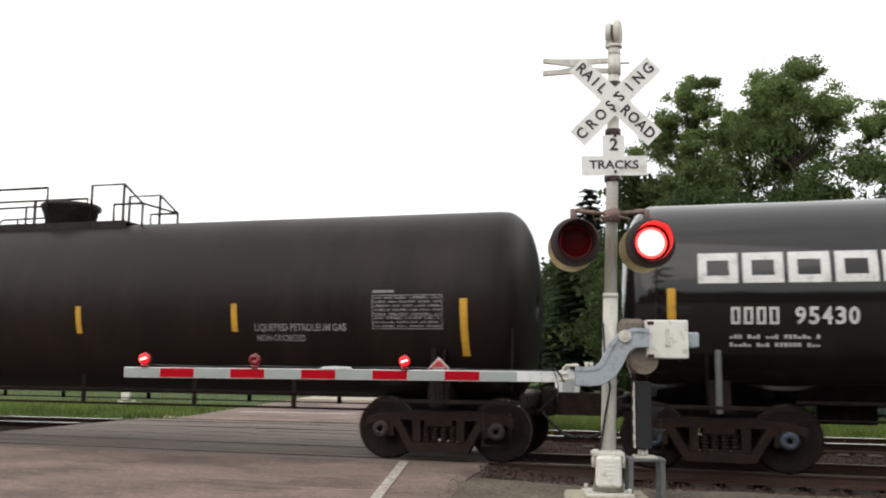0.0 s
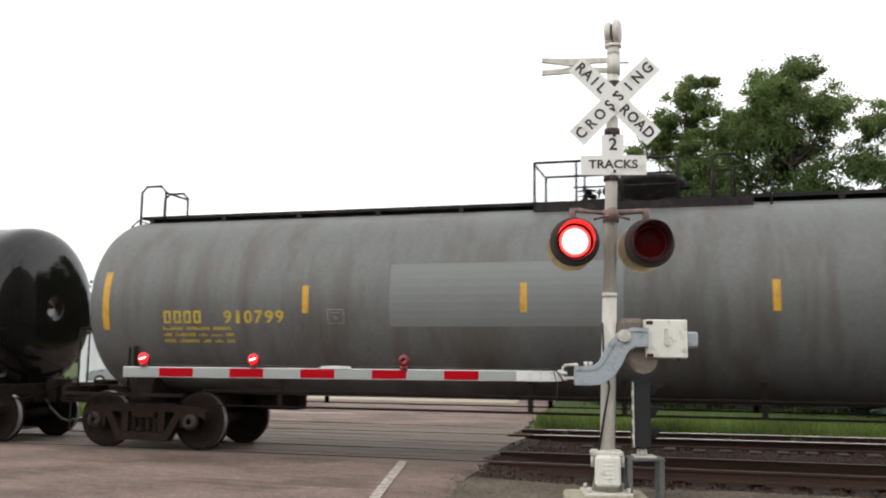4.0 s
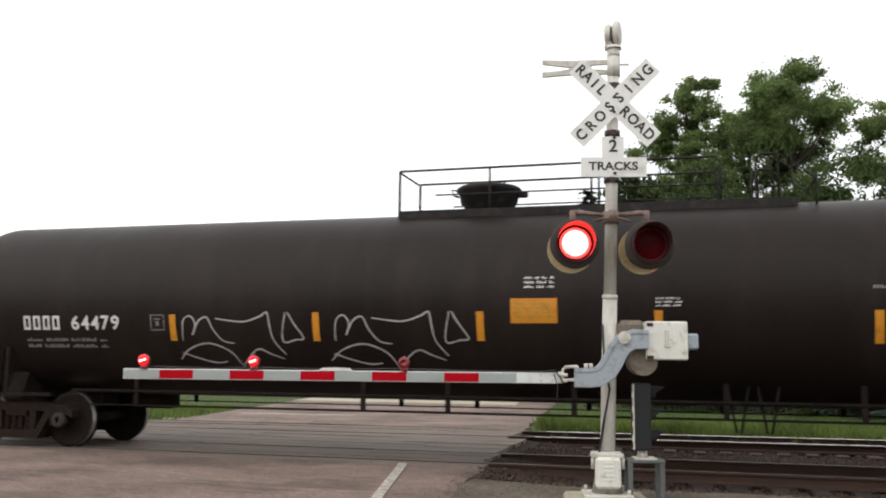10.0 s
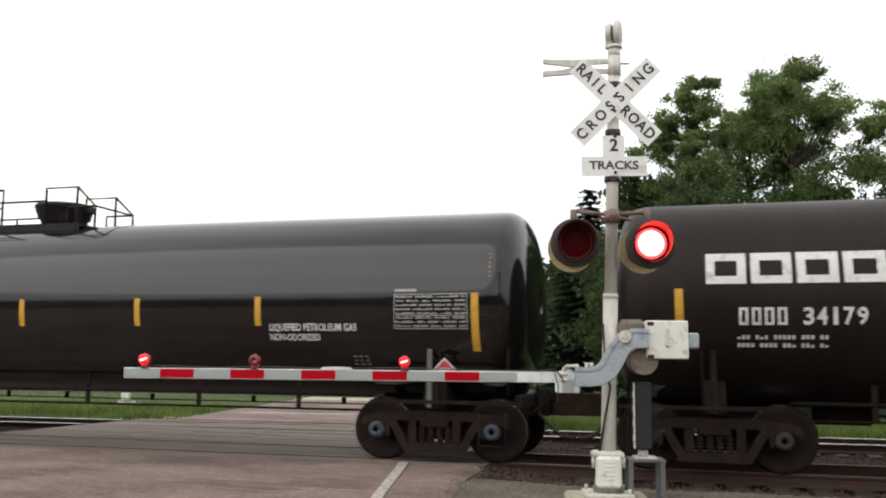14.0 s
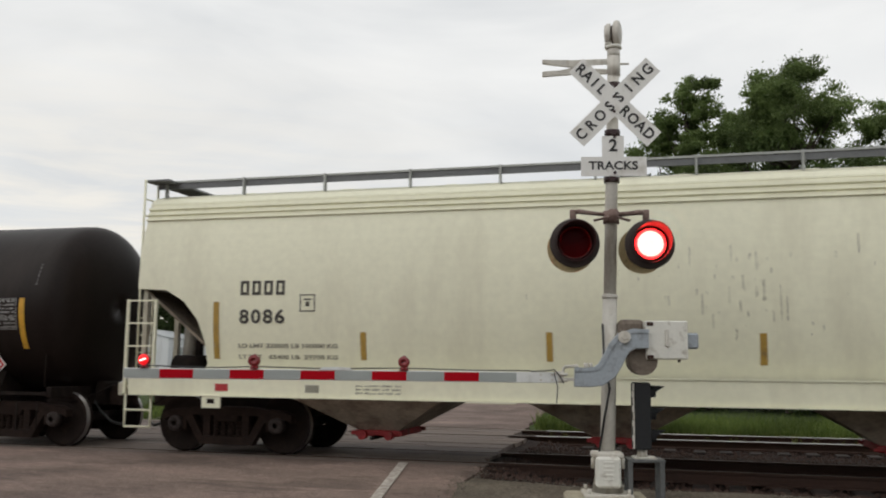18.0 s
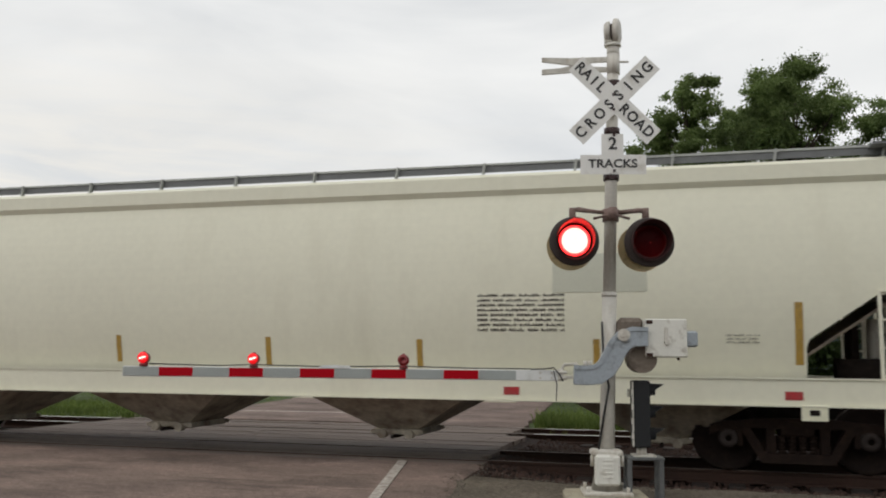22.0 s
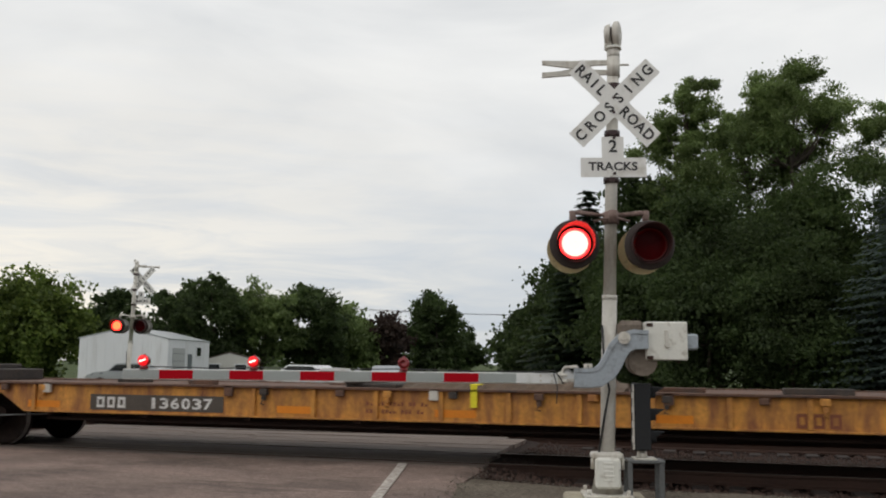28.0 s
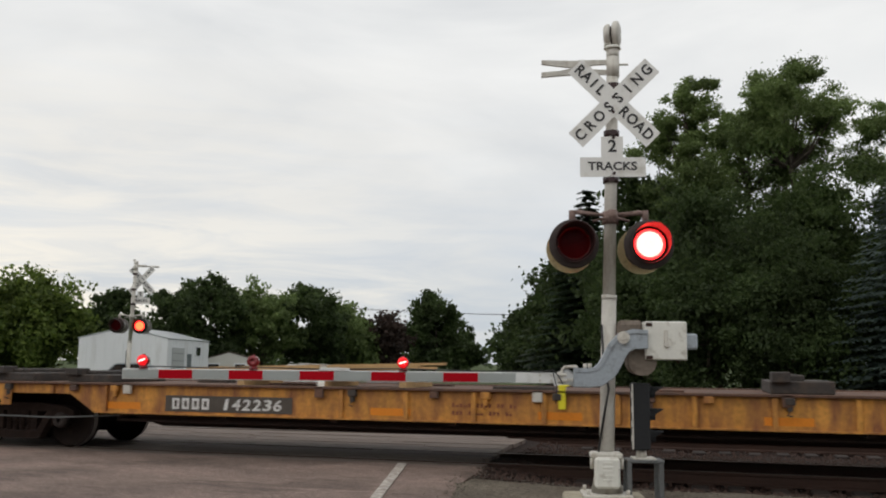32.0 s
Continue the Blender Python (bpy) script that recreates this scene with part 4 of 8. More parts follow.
    tube(bm, [(-0.32, 0.0, cz + 0.06), (-0.25, 0.0, cz + 0.07), (0.11, -0.02, cz + 0.02), (0.42, 0.0, cz + 0.06), (0.49, 0.0, cz + 0.05)], 0.030, 8)
    tube(bm, [(-0.10, -0.1, cz - 0.05), (0.11, -0.12, cz), (0.3, -0.1, cz - 0.05)], 0.016, 8)
    cyl(bm, (0.11, -0.14, cz - 0.07), (0.11, -0.14, cz + 0.07), 0.05, seg=10)
    cyl(bm, (mast_x(cz), 0, cz - 0.07), (mast_x(cz), 0, cz + 0.07), 0.09, seg=16)
    for sx in (-0.32, 0.49):
        cyl(bm, (sx, 0, cz - 0.06), (sx, 0, cz + 0.085), 0.038, seg=10)
    part("lamp_cross_arm", bm, ARMRUST if near else ALU, g, "rusty lamp cross arm")
    lamp_head(g, -0.325, 2.765, -1, 0, lit, CREAM if near else FARBACK)
    lamp_head(g, 0.480, 2.755, -1, 1, lit, CREAM if near else FARBACK)
    lamp_head(g, -0.325, 2.765, 1, 0, lit, CREAM if near else FARBACK)
    lamp_head(g, 0.480, 2.755, 1, 1, lit, CREAM if near else FARBACK)
    return g


def filament(lens):
    """The bright streak in a lit arm lamp."""
    bm = B()
    box(bm, (-0.038, -0.030, -0.009), (0.038, -0.022, 0.009), 0.003, pose(0, 0, 0, 0, -18, 0))
    part("filament", bm, FILAMENT, lens, "bright streak of light")


def gate(m, label):
    """Gate mechanism and lowered arm on the signal's mast."""
    g = thing("crossing_gate", m, label, "crossing gate", "crossing gates")
    bm = B()
    box(bm, (0.425, -0.27, 1.52), (0.865, 0.02, 1.93), 0.012)
    cover = part("mechanism_box", bm, BOXWHITE, g, "white painted mechanism box with rust at its corners")
    bm = B()
    box(bm, (0.62, -0.285, 1.70), (0.66, -0.27, 1.84), 0.006)
    cyl(bm, (0.645, -0.30, 1.685), (0.645, -0.27, 1.685), 0.028, seg=12)
    part("hasp", bm, ALU, cover, "small hasp and lock")
    for z in (1.545, 1.895):
        bm = B()
        box(bm, (0.43, -0.278, z - 0.02), (0.50, -0.268, z + 0.02), 0.004)
        part("hinge", bm, RUST, cover, "rusty hinge")
    for x in (0.52, 0.78):
        bm = B()
        cyl(bm, (x, -0.2, 1.49), (x, -0.2, 1.53), 0.015, seg=6)
        part("foot_bolt", bm, RUST, cover)
    bm = B()
    box(bm, (0.864, -0.19, 1.635), (0.995, 0.0, 1.805), 0.018)
    part("motor", bm, ARMGREY, g, "grey motor housing at the end of the box")
    # counterweight drum behind the arm
    bm = B()
    cyl(bm, (0.40, -0.22, 1.50), (0.40, 0.08, 1.50), 0.15, seg=20)
    box(bm, (0.15, -0.1, 1.55), (0.45, 0.1, 1.95), 0.05)
    part("counterweight", bm, CASTGREY, g, "grimy brown cast counterweight")
    # curved gate arm support casting
    spine = [(-0.345, 1.325), (-0.20, 1.322), (-0.09, 1.335), (0.0, 1.40), (0.06, 1.50), (0.12, 1.62), (0.19, 1.70), (0.29, 1.735), (0.44, 1.735)]
    half = [0.102, 0.103, 0.108, 0.112, 0.112, 0.112, 0.112, 0.108, 0.10]
    up, down = [], []
    for i, (x, z) in enumerate(spine):
        a, b = spine[max(i - 1, 0)], spine[min(i + 1, len(spine) - 1)]
        d = Vector((b[0] - a[0], b[1] - a[1])).normalized()
        up.append((x - d.y * half[i], z + d.x * half[i]))
        down.append((x + d.y * half[i], z - d.x * half[i]))
    bm = B()
    slab(bm, up + down[::-1], "y", -0.34, -0.26)
    bmesh.ops.bevel(bm, geom=[e for e in bm.edges], offset=0.008, segments=1, affect="EDGES")
    casting = part("arm_support", bm, ARMGREY, g, "curved grey arm support casting")
    bm = B()
    slab(bm, [(p[0], p[1]) for p in up] + [(p[0] * 0.8 + q[0] * 0.2, p[1] * 0.8 + q[1] * 0.2) for p, q in zip(up, down)][::-1], "y", -0.352, -0.338)
    part("rib", bm, ARMGREY, casting)
    bm = B()
    cyl(bm, (0.18, -0.37, 1.752), (0.18, -0.34, 1.752), 0.066, seg=20)
    cyl(bm, (0.18, -0.385, 1.752), (0.18, -0.37, 1.752), 0.028, seg=12)
    part("pivot", bm, ALU, casting)
    bm = B()
    tube(bm, [(-0.47, -0.30, 1.34), (-0.46, -0.30, 1.415), (-0.41, -0.30, 1.435), (-0.31, -0.30, 1.445)], 0.016, 8)
    box(bm, (-0.45, -0.33, 1.425), (-0.30, -0.27, 1.450), 0.006, None)
    for zz in (1.29, 1.35):
        cyl(bm, (-0.50, -0.335, zz), (-0.42, -0.335, zz), 0.018, seg=8)
    box(bm, (-0.515, -0.335, 1.262), (-0.455, -0.255, 1.385), 0.006)
    box(bm, (-0.46, -0.305, 1.285), (-0.33, -0.265, 1.315), 0.004)
    for xx in (-0.22, -0.17):
        cyl(bm, (xx, -0.30, 1.42), (xx, -0.30, 1.475), 0.022, seg=8)
    part("adapter", bm, ALU, g, "bolted silver arm adapter")
    # arm: a slim hollow board with stripes
    x0, x1 = -5.246, -0.515
    bm = B()
    box(bm, (x0, -0.315, 1.259), (x1, -0.275, 1.373), 0.004)
    bar_ = part("arm", bm, ARMWHITE, g, "white arm with red and silver stripes")
    x = x0 + 0.006
    for k in range(11):
        bm = B()
        step = 0.377 if k % 2 else 0.400
        box(bm, (x, -0.3195, 1.268), (x + step - 0.004, -0.3155, 1.364))
        part("stripe", bm, ARMRED if k % 2 else ARMSILVER, bar_, "red reflective stripe" if k % 2 else "silver reflective stripe")
        x += step
    for xx in (-0.70, -0.58):
        for zz in (1.29, 1.345):
            bm = B()
            cyl(bm, (xx, -0.325, zz), (xx, -0.314, zz), 0.012, seg=8)
            part("bolt", bm, ALU, bar_)
    bm = B()
    tube(bm, [(-0.46, -0.34, 1.26), (-0.50, -0.36, 1.33), (-0.56, -0.36, 1.40), (-0.66, -0.33, 1.385), (-0.8, -0.3, 1.38)], 0.008)
    tube(bm, [(-5.0, -0.295, 1.40), (-4.2, -0.295, 1.385), (-3.8, -0.295, 1.40), (-3.0, -0.295, 1.385), (-2.2, -0.295, 1.40), (-1.4, -0.295, 1.384), (-0.8, -0.295, 1.385)], 0.007)
    part("lamp_cable", bm, CABLE, bar_, "black lamp cable along the arm")
    bm = B()
    slab(bm, [(-3.09, 1.372), (-2.735, 1.372), (-2.75, 1.398), (-2.90, 1.405), (-3.05, 1.400)], "y", -0.325, -0.265)
    part("junction_cover", bm, ARMWHITE, bar_, "low white cable cover on the arm")
    bm = B()
    tube(bm, [(-0.56, -0.325, 1.368), (-0.55, -0.36, 1.32), (-0.525, -0.35, 1.22), (-0.53, -0.33, 1.12), (-0.535, -0.33, 1.05)], 0.006)
    part("loose_cable", bm, CABLE, bar_, "thin cable hanging from the arm's end")
    for lx, ph in ((-5.02, None), (-3.80, 0), (-2.165, 1)):
        bm = B()
        cyl(bm, (lx, -0.295, 1.373), (lx, -0.295, 1.41), 0.05, 0.04, 12)
        cyl(bm, (lx, -0.33, 1.462), (lx, -0.26, 1.462), 0.060, seg=20)
        cyl(bm, (lx, -0.295, 1.515), (lx, -0.295, 1.535), 0.022, 0.012, 10)
        lamp = part("arm_lamp", bm, REDGLASS, g, "small red lamp on the arm")
        if ph is None:
            bm = B()
            lathe(bm, [(0.06, -0.005), (0.06, -0.012), (0.03, -0.02), (0.001, -0.023)], 20)
            lens = part("roundel", bm, LITARM, lamp, "steadily lit red lens", at=pose(lx, -0.33, 1.465))
            filament(lens)
        else:
            bm = B()
            lathe(bm, [(0.06, 0.0), (0.06, 0.004), (0.001, 0.008)], 20)
            lens = part("roundel", bm, REDGLASS, lamp, "red lens that flashes")
            bm = B()
            lathe(bm, [(0.001, -0.014), (0.035, -0.012), (0.058, -0.004)], 20)
            part("lens", bm, LITARM, lens, "glowing red lens")
            filament(lens)
            MOVES.append(("flash", lens, (lx, -0.345, 1.465, -1), ph))
    return g


crossing_signal(SIGNAL, LIT, "silver railroad crossing signal mast with crossbuck and flashing red lamps")
gate(SIGNAL, "lowered crossing gate with a red and white striped arm")


# ------------------------------------------------------------ low signal on a stand
def dwarf_signal(m):
    g = thing("dwarf_signal", m, "black dwarf railway signal seen from the side on a steel stand", "railway signal")
    bm = B()
    box(bm, (-0.095, -0.12, 0.0), (0.085, 0.12, 0.71), 0.015)
    body = part("body", bm, SIGNALBLACK, g, "flat black signal body")
    for k in range(3):
        z = 0.585 - k * 0.235
        bm = B()
        n = 12
        ring = []
        for i in range(n + 1):
            a = radians(-20) + radians(220) * i / n
            ring.append((math.cos(a) * 0.095, math.sin(a) * 0.095))
        for (y0, z0), (y1, z1) in zip(ring, ring[1:]):
            f = bm.faces.new([bm.verts.new(p) for p in ((0.083, y0, z + z0), (0.083, y1, z + z1), (0.083 + 0.17 * max(.35, z1 / 0.095), y1, z + z1 * 0.92), (0.083 + 0.17 * max(.35, z0 / 0.095), y0, z + z0 * 0.92))])
        bmesh.ops.solidify(bm, geom=bm.faces[:], thickness=0.006)
        part("visor", bm, SIGNALBLACK, body, "black lamp visor")
        bm = B()
        lathe(bm, [(0.085, 0.083), (0.085, 0.092), (0.001, 0.10)], 16, "x")
        bmesh.ops.translate(bm, verts=bm.verts, vec=(0, 0, z))
        part("lens", bm, LENSDARK, body)
    bm = B()
    for k in range(9):
        box(bm, (-0.108 - 0.008 * (k % 2), -0.125, 0.01 + k * 0.077), (-0.093, -0.09, 0.081 + k * 0.077), 0.002)
    part("back_plate", bm, ALU, body, "chipped pale back edge")
    bm = B()
    cyl(bm, (0, 0, -0.08), (0, 0, 0.0), 0.06, 0.05, 12)
    box(bm, (-0.1, -0.12, -0.1), (0.14, 0.12, -0.08), 0.005)
    part("foot", bm, ALU, g)
    bm = B()
    box(bm, (-0.17, -0.16, -0.13), (0.22, 0.16, -0.10), 0.006)
    part("stand_top", bm, STEEL, g, "grey steel stand top")
    for x in (-0.15, 0.185):
        for y in (-0.14, 0.14):
            bm = B()
            box(bm, (x - 0.025, y - 0.02, -0.60), (x + 0.025, y + 0.02, -0.13), 0.004)
            part("leg", bm, STEEL, g, "grey angle steel leg")
    return g


dwarf_signal(SIGNAL @ pose(0.40, -0.02, 0.56))

# ------------------------------------------------------------ train: running gear
WR = 0.457


def wheel_mesh():
    bm = B()
    lathe(bm, [(0.10, -0.10), (0.12, -0.06), (0.33, -0.035), (0.385, -0.07), (0.44, -0.07), (WR, -0.062), (WR, 0.03), (WR + 0.026, 0.05), (WR + 0.022, 0.066), (0.385, 0.066), (0.33, 0.0), (0.12, 0.03), (0.10, 0.07)], 32)
    me = shared("wheel", bm, WHEELMAT)
    me.materials.append(TREAD)
    for p in me.polygons:
        r = math.hypot(p.center.x, p.center.z)
        if r > WR - 0.012 and -0.064 < p.center.y < 0.035:
            p.material_index = 1
    return me


def axle_mesh():
    bm = B()
    cyl(bm, (0, -1.06, 0), (0, 1.06, 0), 0.075, seg=12)
    cyl(bm, (0, -0.6, 0), (0, 0.6, 0), 0.085, seg=12)
    return shared("wheelset", bm, WHEELMAT)


def cap_mesh(paint):
    bm = B()
    lathe(bm, [(0.125, -1.02), (0.125, -1.12), (0.10, -1.145), (0.04, -1.15)], 16)
    for k in range(3):
        a = k * math.tau / 3
        cyl(bm, (math.cos(a) * 0.06, -1.145, math.sin(a) * 0.06), (math.cos(a) * 0.06, -1.168, math.sin(a) * 0.06), 0.018, seg=6)
    return shared("bearing_cap", bm, paint)


def side_frame_mesh():
    """Cast side frame: top member, arched ends over the bearings, sloping lower member and two columns."""
    bm = B()
    y0, y1 = -0.085, 0.085
    top = [(-1.13, 0.50), (-1.13, 0.62), (-0.98, 0.68), (-0.70, 0.70), (-0.45, 0.735), (0.45, 0.735), (0.70, 0.70), (0.98, 0.68), (1.13, 0.62), (1.13, 0.50), (1.02, 0.55), (0.76, 0.555), (0.66, 0.60), (-0.66, 0.60), (-0.76, 0.555), (-1.02, 0.55)]
    slab(bm, top, "y", y0, y1)
    for s in (-1, 1):
        slab(bm, [(s * 0.74, 0.60), (s * 0.60, 0.60), (s * 0.36, 0.20), (s * 0.46, 0.14)], "y", y0, y1)
        slab(bm, [(s * 0.40, 0.61), (s * 0.28, 0.61), (s * 0.28, 0.28), (s * 0.40, 0.28)], "y", y0 + 0.01, y1 - 0.01)
        slab(bm, [(s * 0.77, 0.56), (s * 0.70, 0.56), (s * 0.70, 0.36), (s * 0.77, 0.36)], "y", y0, y1)
    slab(bm, [(-0.47, 0.14), (0.47, 0.14), (0.42, 0.27), (-0.42, 0.27)], "y", y0, y1)
    bmesh.ops.remove_doubles(bm, verts=bm.verts, dist=0.0005)
    return shared("side_frame", bm, TRUCKMAT)


def springs_mesh():
    bm = B()
    prof = [(0.04, 0.27)]
    for k in range(5):
        z = 0.275 + k * 0.048
        prof += [(0.042, z), (0.058, z + 0.006), (0.058, z + 0.024), (0.042, z + 0.030)]
    lathe(bm, prof + [(0.04, 0.515)], 10, "z")
    return shared("spring", bm, TRUCKMAT)


def bolster_mesh():
    bm = B()
    box(bm, (-0.22, -1.08, 0.50), (0.22, 1.08, 0.66), 0.02)
    cyl(bm, (0, 0, 0.66), (0, 0, 0.76), 0.2, seg=16)
    for s in (-1, 1):
        box(bm, (-0.62, s * 0.6 - 0.03, 0.30), (0.62, s * 0.6 + 0.03, 0.38))
        for e in (-0.42, 0.42):
            box(bm, (e - 0.04, s * 0.76 - 0.05, 0.28), (e + 0.04, s * 0.76 + 0.05, 0.58), 0.01)
    return shared("truck", bm, TRUCKMAT)


M_CAPB = cap_mesh(CAPBROWN)
M_WHEEL, M_AXLE, M_CAP, M_SIDE, M_SPRING, M_BOLSTER = wheel_mesh(), axle_mesh(), cap_mesh(CAPBLUE), side_frame_mesh(), springs_mesh(), bolster_mesh()
WHEELSETS = []


def truck(car, x, cap=None):
    t = part("truck", M_BOLSTER, TRUCKMAT, car, "grimy three-piece freight truck", at=pose(x, 0, 0))
    for s in (-1, 1):
        part("side_frame", M_SIDE, TRUCKMAT, t, at=pose(0, s * 1.0, 0))
        for dx in (-0.2, -0.067, 0.067, 0.2):
            part("spring", M_SPRING, TRUCKMAT, t, at=pose(dx, s * 1.0, 0))
    for dx in (-0.889, 0.889):
        w = part("wheelset", M_AXLE, WHEELMAT, car, "rolling steel wheelset", at=pose(x + dx, 0, WR))
        for s in (-1, 1):
            part("wheel", M_WHEEL, WHEELMAT, w, at=pose(0, s * 0.755, 0, 0, 0, 0 if s < 0 else 180))
            part("bearing_cap", M_CAP if cap else M_CAPB, CAPBLUE, w, "blue grey bearing end cap" if cap else "grimy bearing end cap", at=pose(0, 0, 0, 0, 0, 0 if s < 0 else 180))
        WHEELSETS.append((car, w, x + dx))


def coupler(car, x, s, reach, z=0.84):
    """Draft gear, shank and knuckle at the car's end on side s, to the pulling face at x."""
    bm = B()
    box(bm, (min(x - s * reach, x - s * 0.32), -0.065, z - 0.075), (max(x - s * reach, x - s * 0.32), 0.065, z + 0.075), 0.01)
    slab(bm, [(x - s * 0.36, -0.10), (x - s * 0.36, 0.12), (x - s * 0.20, 0.16), (x + s * 0.05, 0.15), (x + s * 0.07, 0.06), (x - s * 0.07, 0.03), (x - s * 0.07, -0.06), (x + s * 0.02, -0.10), (x - s * 0.12, -0.16)], "z", z - 0.17, z + 0.17)
    part("coupler", bm, TRUCKMAT, car, "rusty knuckle coupler")
    bm = B()
    pts = [(x - s * 0.55, -0.25, z - 0.12), (x - s * 0.42, -0.26, z - 0.28), (x - s * 0.22, -0.22, z - 0.46), (x - s * 0.06, -0.18, z - 0.50), (x + s * 0.0, -0.16, z - 0.46)]
    tube(bm, pts, 0.026, 8)
    part("air_hose", bm, CABLE, car, "black air hose")
    bm = B()
    tube(bm, [(x - s * 0.6, -1.2, z - 0.05), (x - s * 0.52, -0.9, z - 0.1), (x - s * 0.45, -0.4, z + 0.02), (x - s * 0.3, -0.1, z + 0.17)], 0.016, 6)
    part("uncoupling_lever", bm, UNDER, car)


# ------------------------------------------------------------ train: marks on the cars
R, ZC = 1.5, 2.37


def on_tank(x, z, lift=0.004, r=R):
    d = max(-0.98, min(0.98, (z - ZC) / r))
    a = math.asin(d)
    return (x, -(r + lift) * math.cos(a), ZC + (r + lift) * math.sin(a))


def tuck(z):
    """How far the hopper's side curves inward near the sill and towards the roof."""
    return 0.15 * (max(0.0, 2.35 - z) / 1.08) ** 2 + 0.27 * (max(0.0, z - 2.45) / 1.55) ** 2


def on_side(x, z, lift=0.004):
    return (x, -1.565 + tuck(z) - lift, z)


def on_head(half):
    """The near side of a tank's right-hand end."""
    def put(x, z, lift=0.004):
        c = max(0.0, min(0.999, 1 - (half - x) / HEAD))
        r = R * (1 - c ** 3) ** (1 / 3)
        return (x + lift * c, -math.sqrt(max(0.01, r * r - (z - ZC) ** 2)) - lift, z)
    return put


def plate(bm, put, x0, x1, z0, z1, lift=0.004):
    """A thin painted or stuck-on rectangle that follows the surface put(x, z, lift)."""
    n = max(1, round(abs(z1 - z0) / 0.12))
    last = None
    for i in range(n + 1):
        z = z0 + (z1 - z0) * i / n
        row = (bm.verts.new(put(x0, z, lift)), bm.verts.new(put(x1, z, lift)))
        if last:
            bm.faces.new((last[0], last[1], row[1], row[0]))
        last = row
    return bm


def strips(car, put, rows, material, name="reflector_strip", label="amber reflective strip"):
    for x, z0, z1, w in rows:
        bm = B()
        plate(bm, put, x - w / 2, x + w / 2, z0, z1, 0.005)
        part(name, bm, material, car, label)


def letter_bars(car, put, x0, x1, z0, z1, pattern, material, name="reporting_mark", slant=0.0):
    """A mark as plain bars, one for each sign; a blank in the pattern is a gap."""
    n = len(pattern)
    w = (x1 - x0) / n
    for k, ch in enumerate(pattern):
        if ch.isdigit():
            glyph = lettering(ch, 0.2, material, 0.002)
            xs, zs = [v.co.x for v in glyph.vertices], [v.co.z for v in glyph.vertices]
            gap = w * (0.33 if ch == "1" else 0.10)
            kx, kz = (w - 2 * gap) / (max(xs) - min(xs)), (z1 - z0) / (max(zs) - min(zs))
            for v in glyph.vertices:
                up = (v.co.z - min(zs)) * kz
                v.co = put(x0 + w * k + gap + (v.co.x - min(xs)) * kx + slant * up, z0 + up, 0.005 - v.co.y)
            part("car_number", glyph, material, car, "stencilled numeral")
        elif ch != " ":
            bm = B()
            a, b = x0 + w * k + w * 0.14, x0 + w * (k + 1) - w * 0.14
            st = min(0.3 * (b - a), 0.24 * (z1 - z0))
            for u0, u1, w0, w1 in ((a, a + st, z0, z1), (b - st, b, z0, z1), (a + st, b - st, z0, z0 + st), (a + st, b - st, z1 - st, z1)):
                plate(bm, put, u0, u1, w0, w1)
            part(name, bm, material, car, "plain painted hollow bar")


def hollow_bars(car, put, x0, x1, z0, z1, n, material):
    """A large painted wordmark, kept as plain hollow blocks."""
    w = (x1 - x0) / n
    for k in range(n):
        bm = B()
        a, b = x0 + w * k + 0.03, x0 + w * (k + 1) - 0.03
        s, h = 0.115, 0.105
        plate(bm, put, a, a + s, z0, z1)
        plate(bm, put, b - s, b, z0, z1)
        plate(bm, put, a + s, b - s, z0, z0 + h)
        plate(bm, put, a + s, b - s, z1 - h, z1)
        part("wordmark_block", bm, material, car, "white painted hollow block")


def data_block(car, put, x0, x1, z0, z1, material, lines=8, seed=1, border=True):
    """A small table of unreadable lines."""
    rg = random.Random(seed)
    bm = B()
    dz = (z1 - z0) / lines
    for k in range(lines):
        zz = z0 + dz * (k + 0.25)
        x = x0
        while x < x1 - 0.03:
            ln = rg.uniform(0.10, 0.30) * (x1 - x0)
            stop = min(x + ln, x1)
            cw = dz * 0.36
            while x < stop:
                plate(bm, put, x, min(x + cw, x1), zz, zz + dz * (0.52 if rg.random() < 0.75 else 0.30))
                x += cw * 1.5
            x += cw * 1.6
    if border:
        t = 0.012
        plate(bm, put, x0 - 0.02, x0 + 0.3 * (x1 - x0), z1 + 0.045, z1 + 0.085)
        plate(bm, put, x0, x1, z0 + dz * 3 - 0.005, z0 + dz * 3 + 0.005)
        for a, b, c, d in ((x0 - .03, x1 + .03, z1, z1 + t), (x0 - .03, x1 + .03, z0 - t, z0), (x0 - .03, x0 - .03 + t, z0, z1), (x1 + .03 - t, x1 + .03, z0, z1)):
            plate(bm, put, a, b, c, d)
    return tagged(part("data_table", bm, material, car), "small stencilled table", kind="stuff")


def outline_box(car, put, x0, x1, z0, z1, material):
    bm = B()
    t = 0.016
    for a, b, c, d in ((x0, x1, z1 - t, z1), (x0, x1, z0, z0 + t), (x0, x0 + t, z0, z1), (x1 - t, x1, z0, z1)):
        plate(bm, put, a, b, c, d)
    cx, cz = (x0 + x1) / 2, (z0 + z1) / 2
    plate(bm, put, cx - 0.03, cx + 0.03, cz - 0.05, cz + 0.02)
    plate(bm, put, cx - 0.06, cx + 0.06, cz + 0.045, cz + 0.065)
    return part("clearance_mark", bm, material, car, "small outlined square")


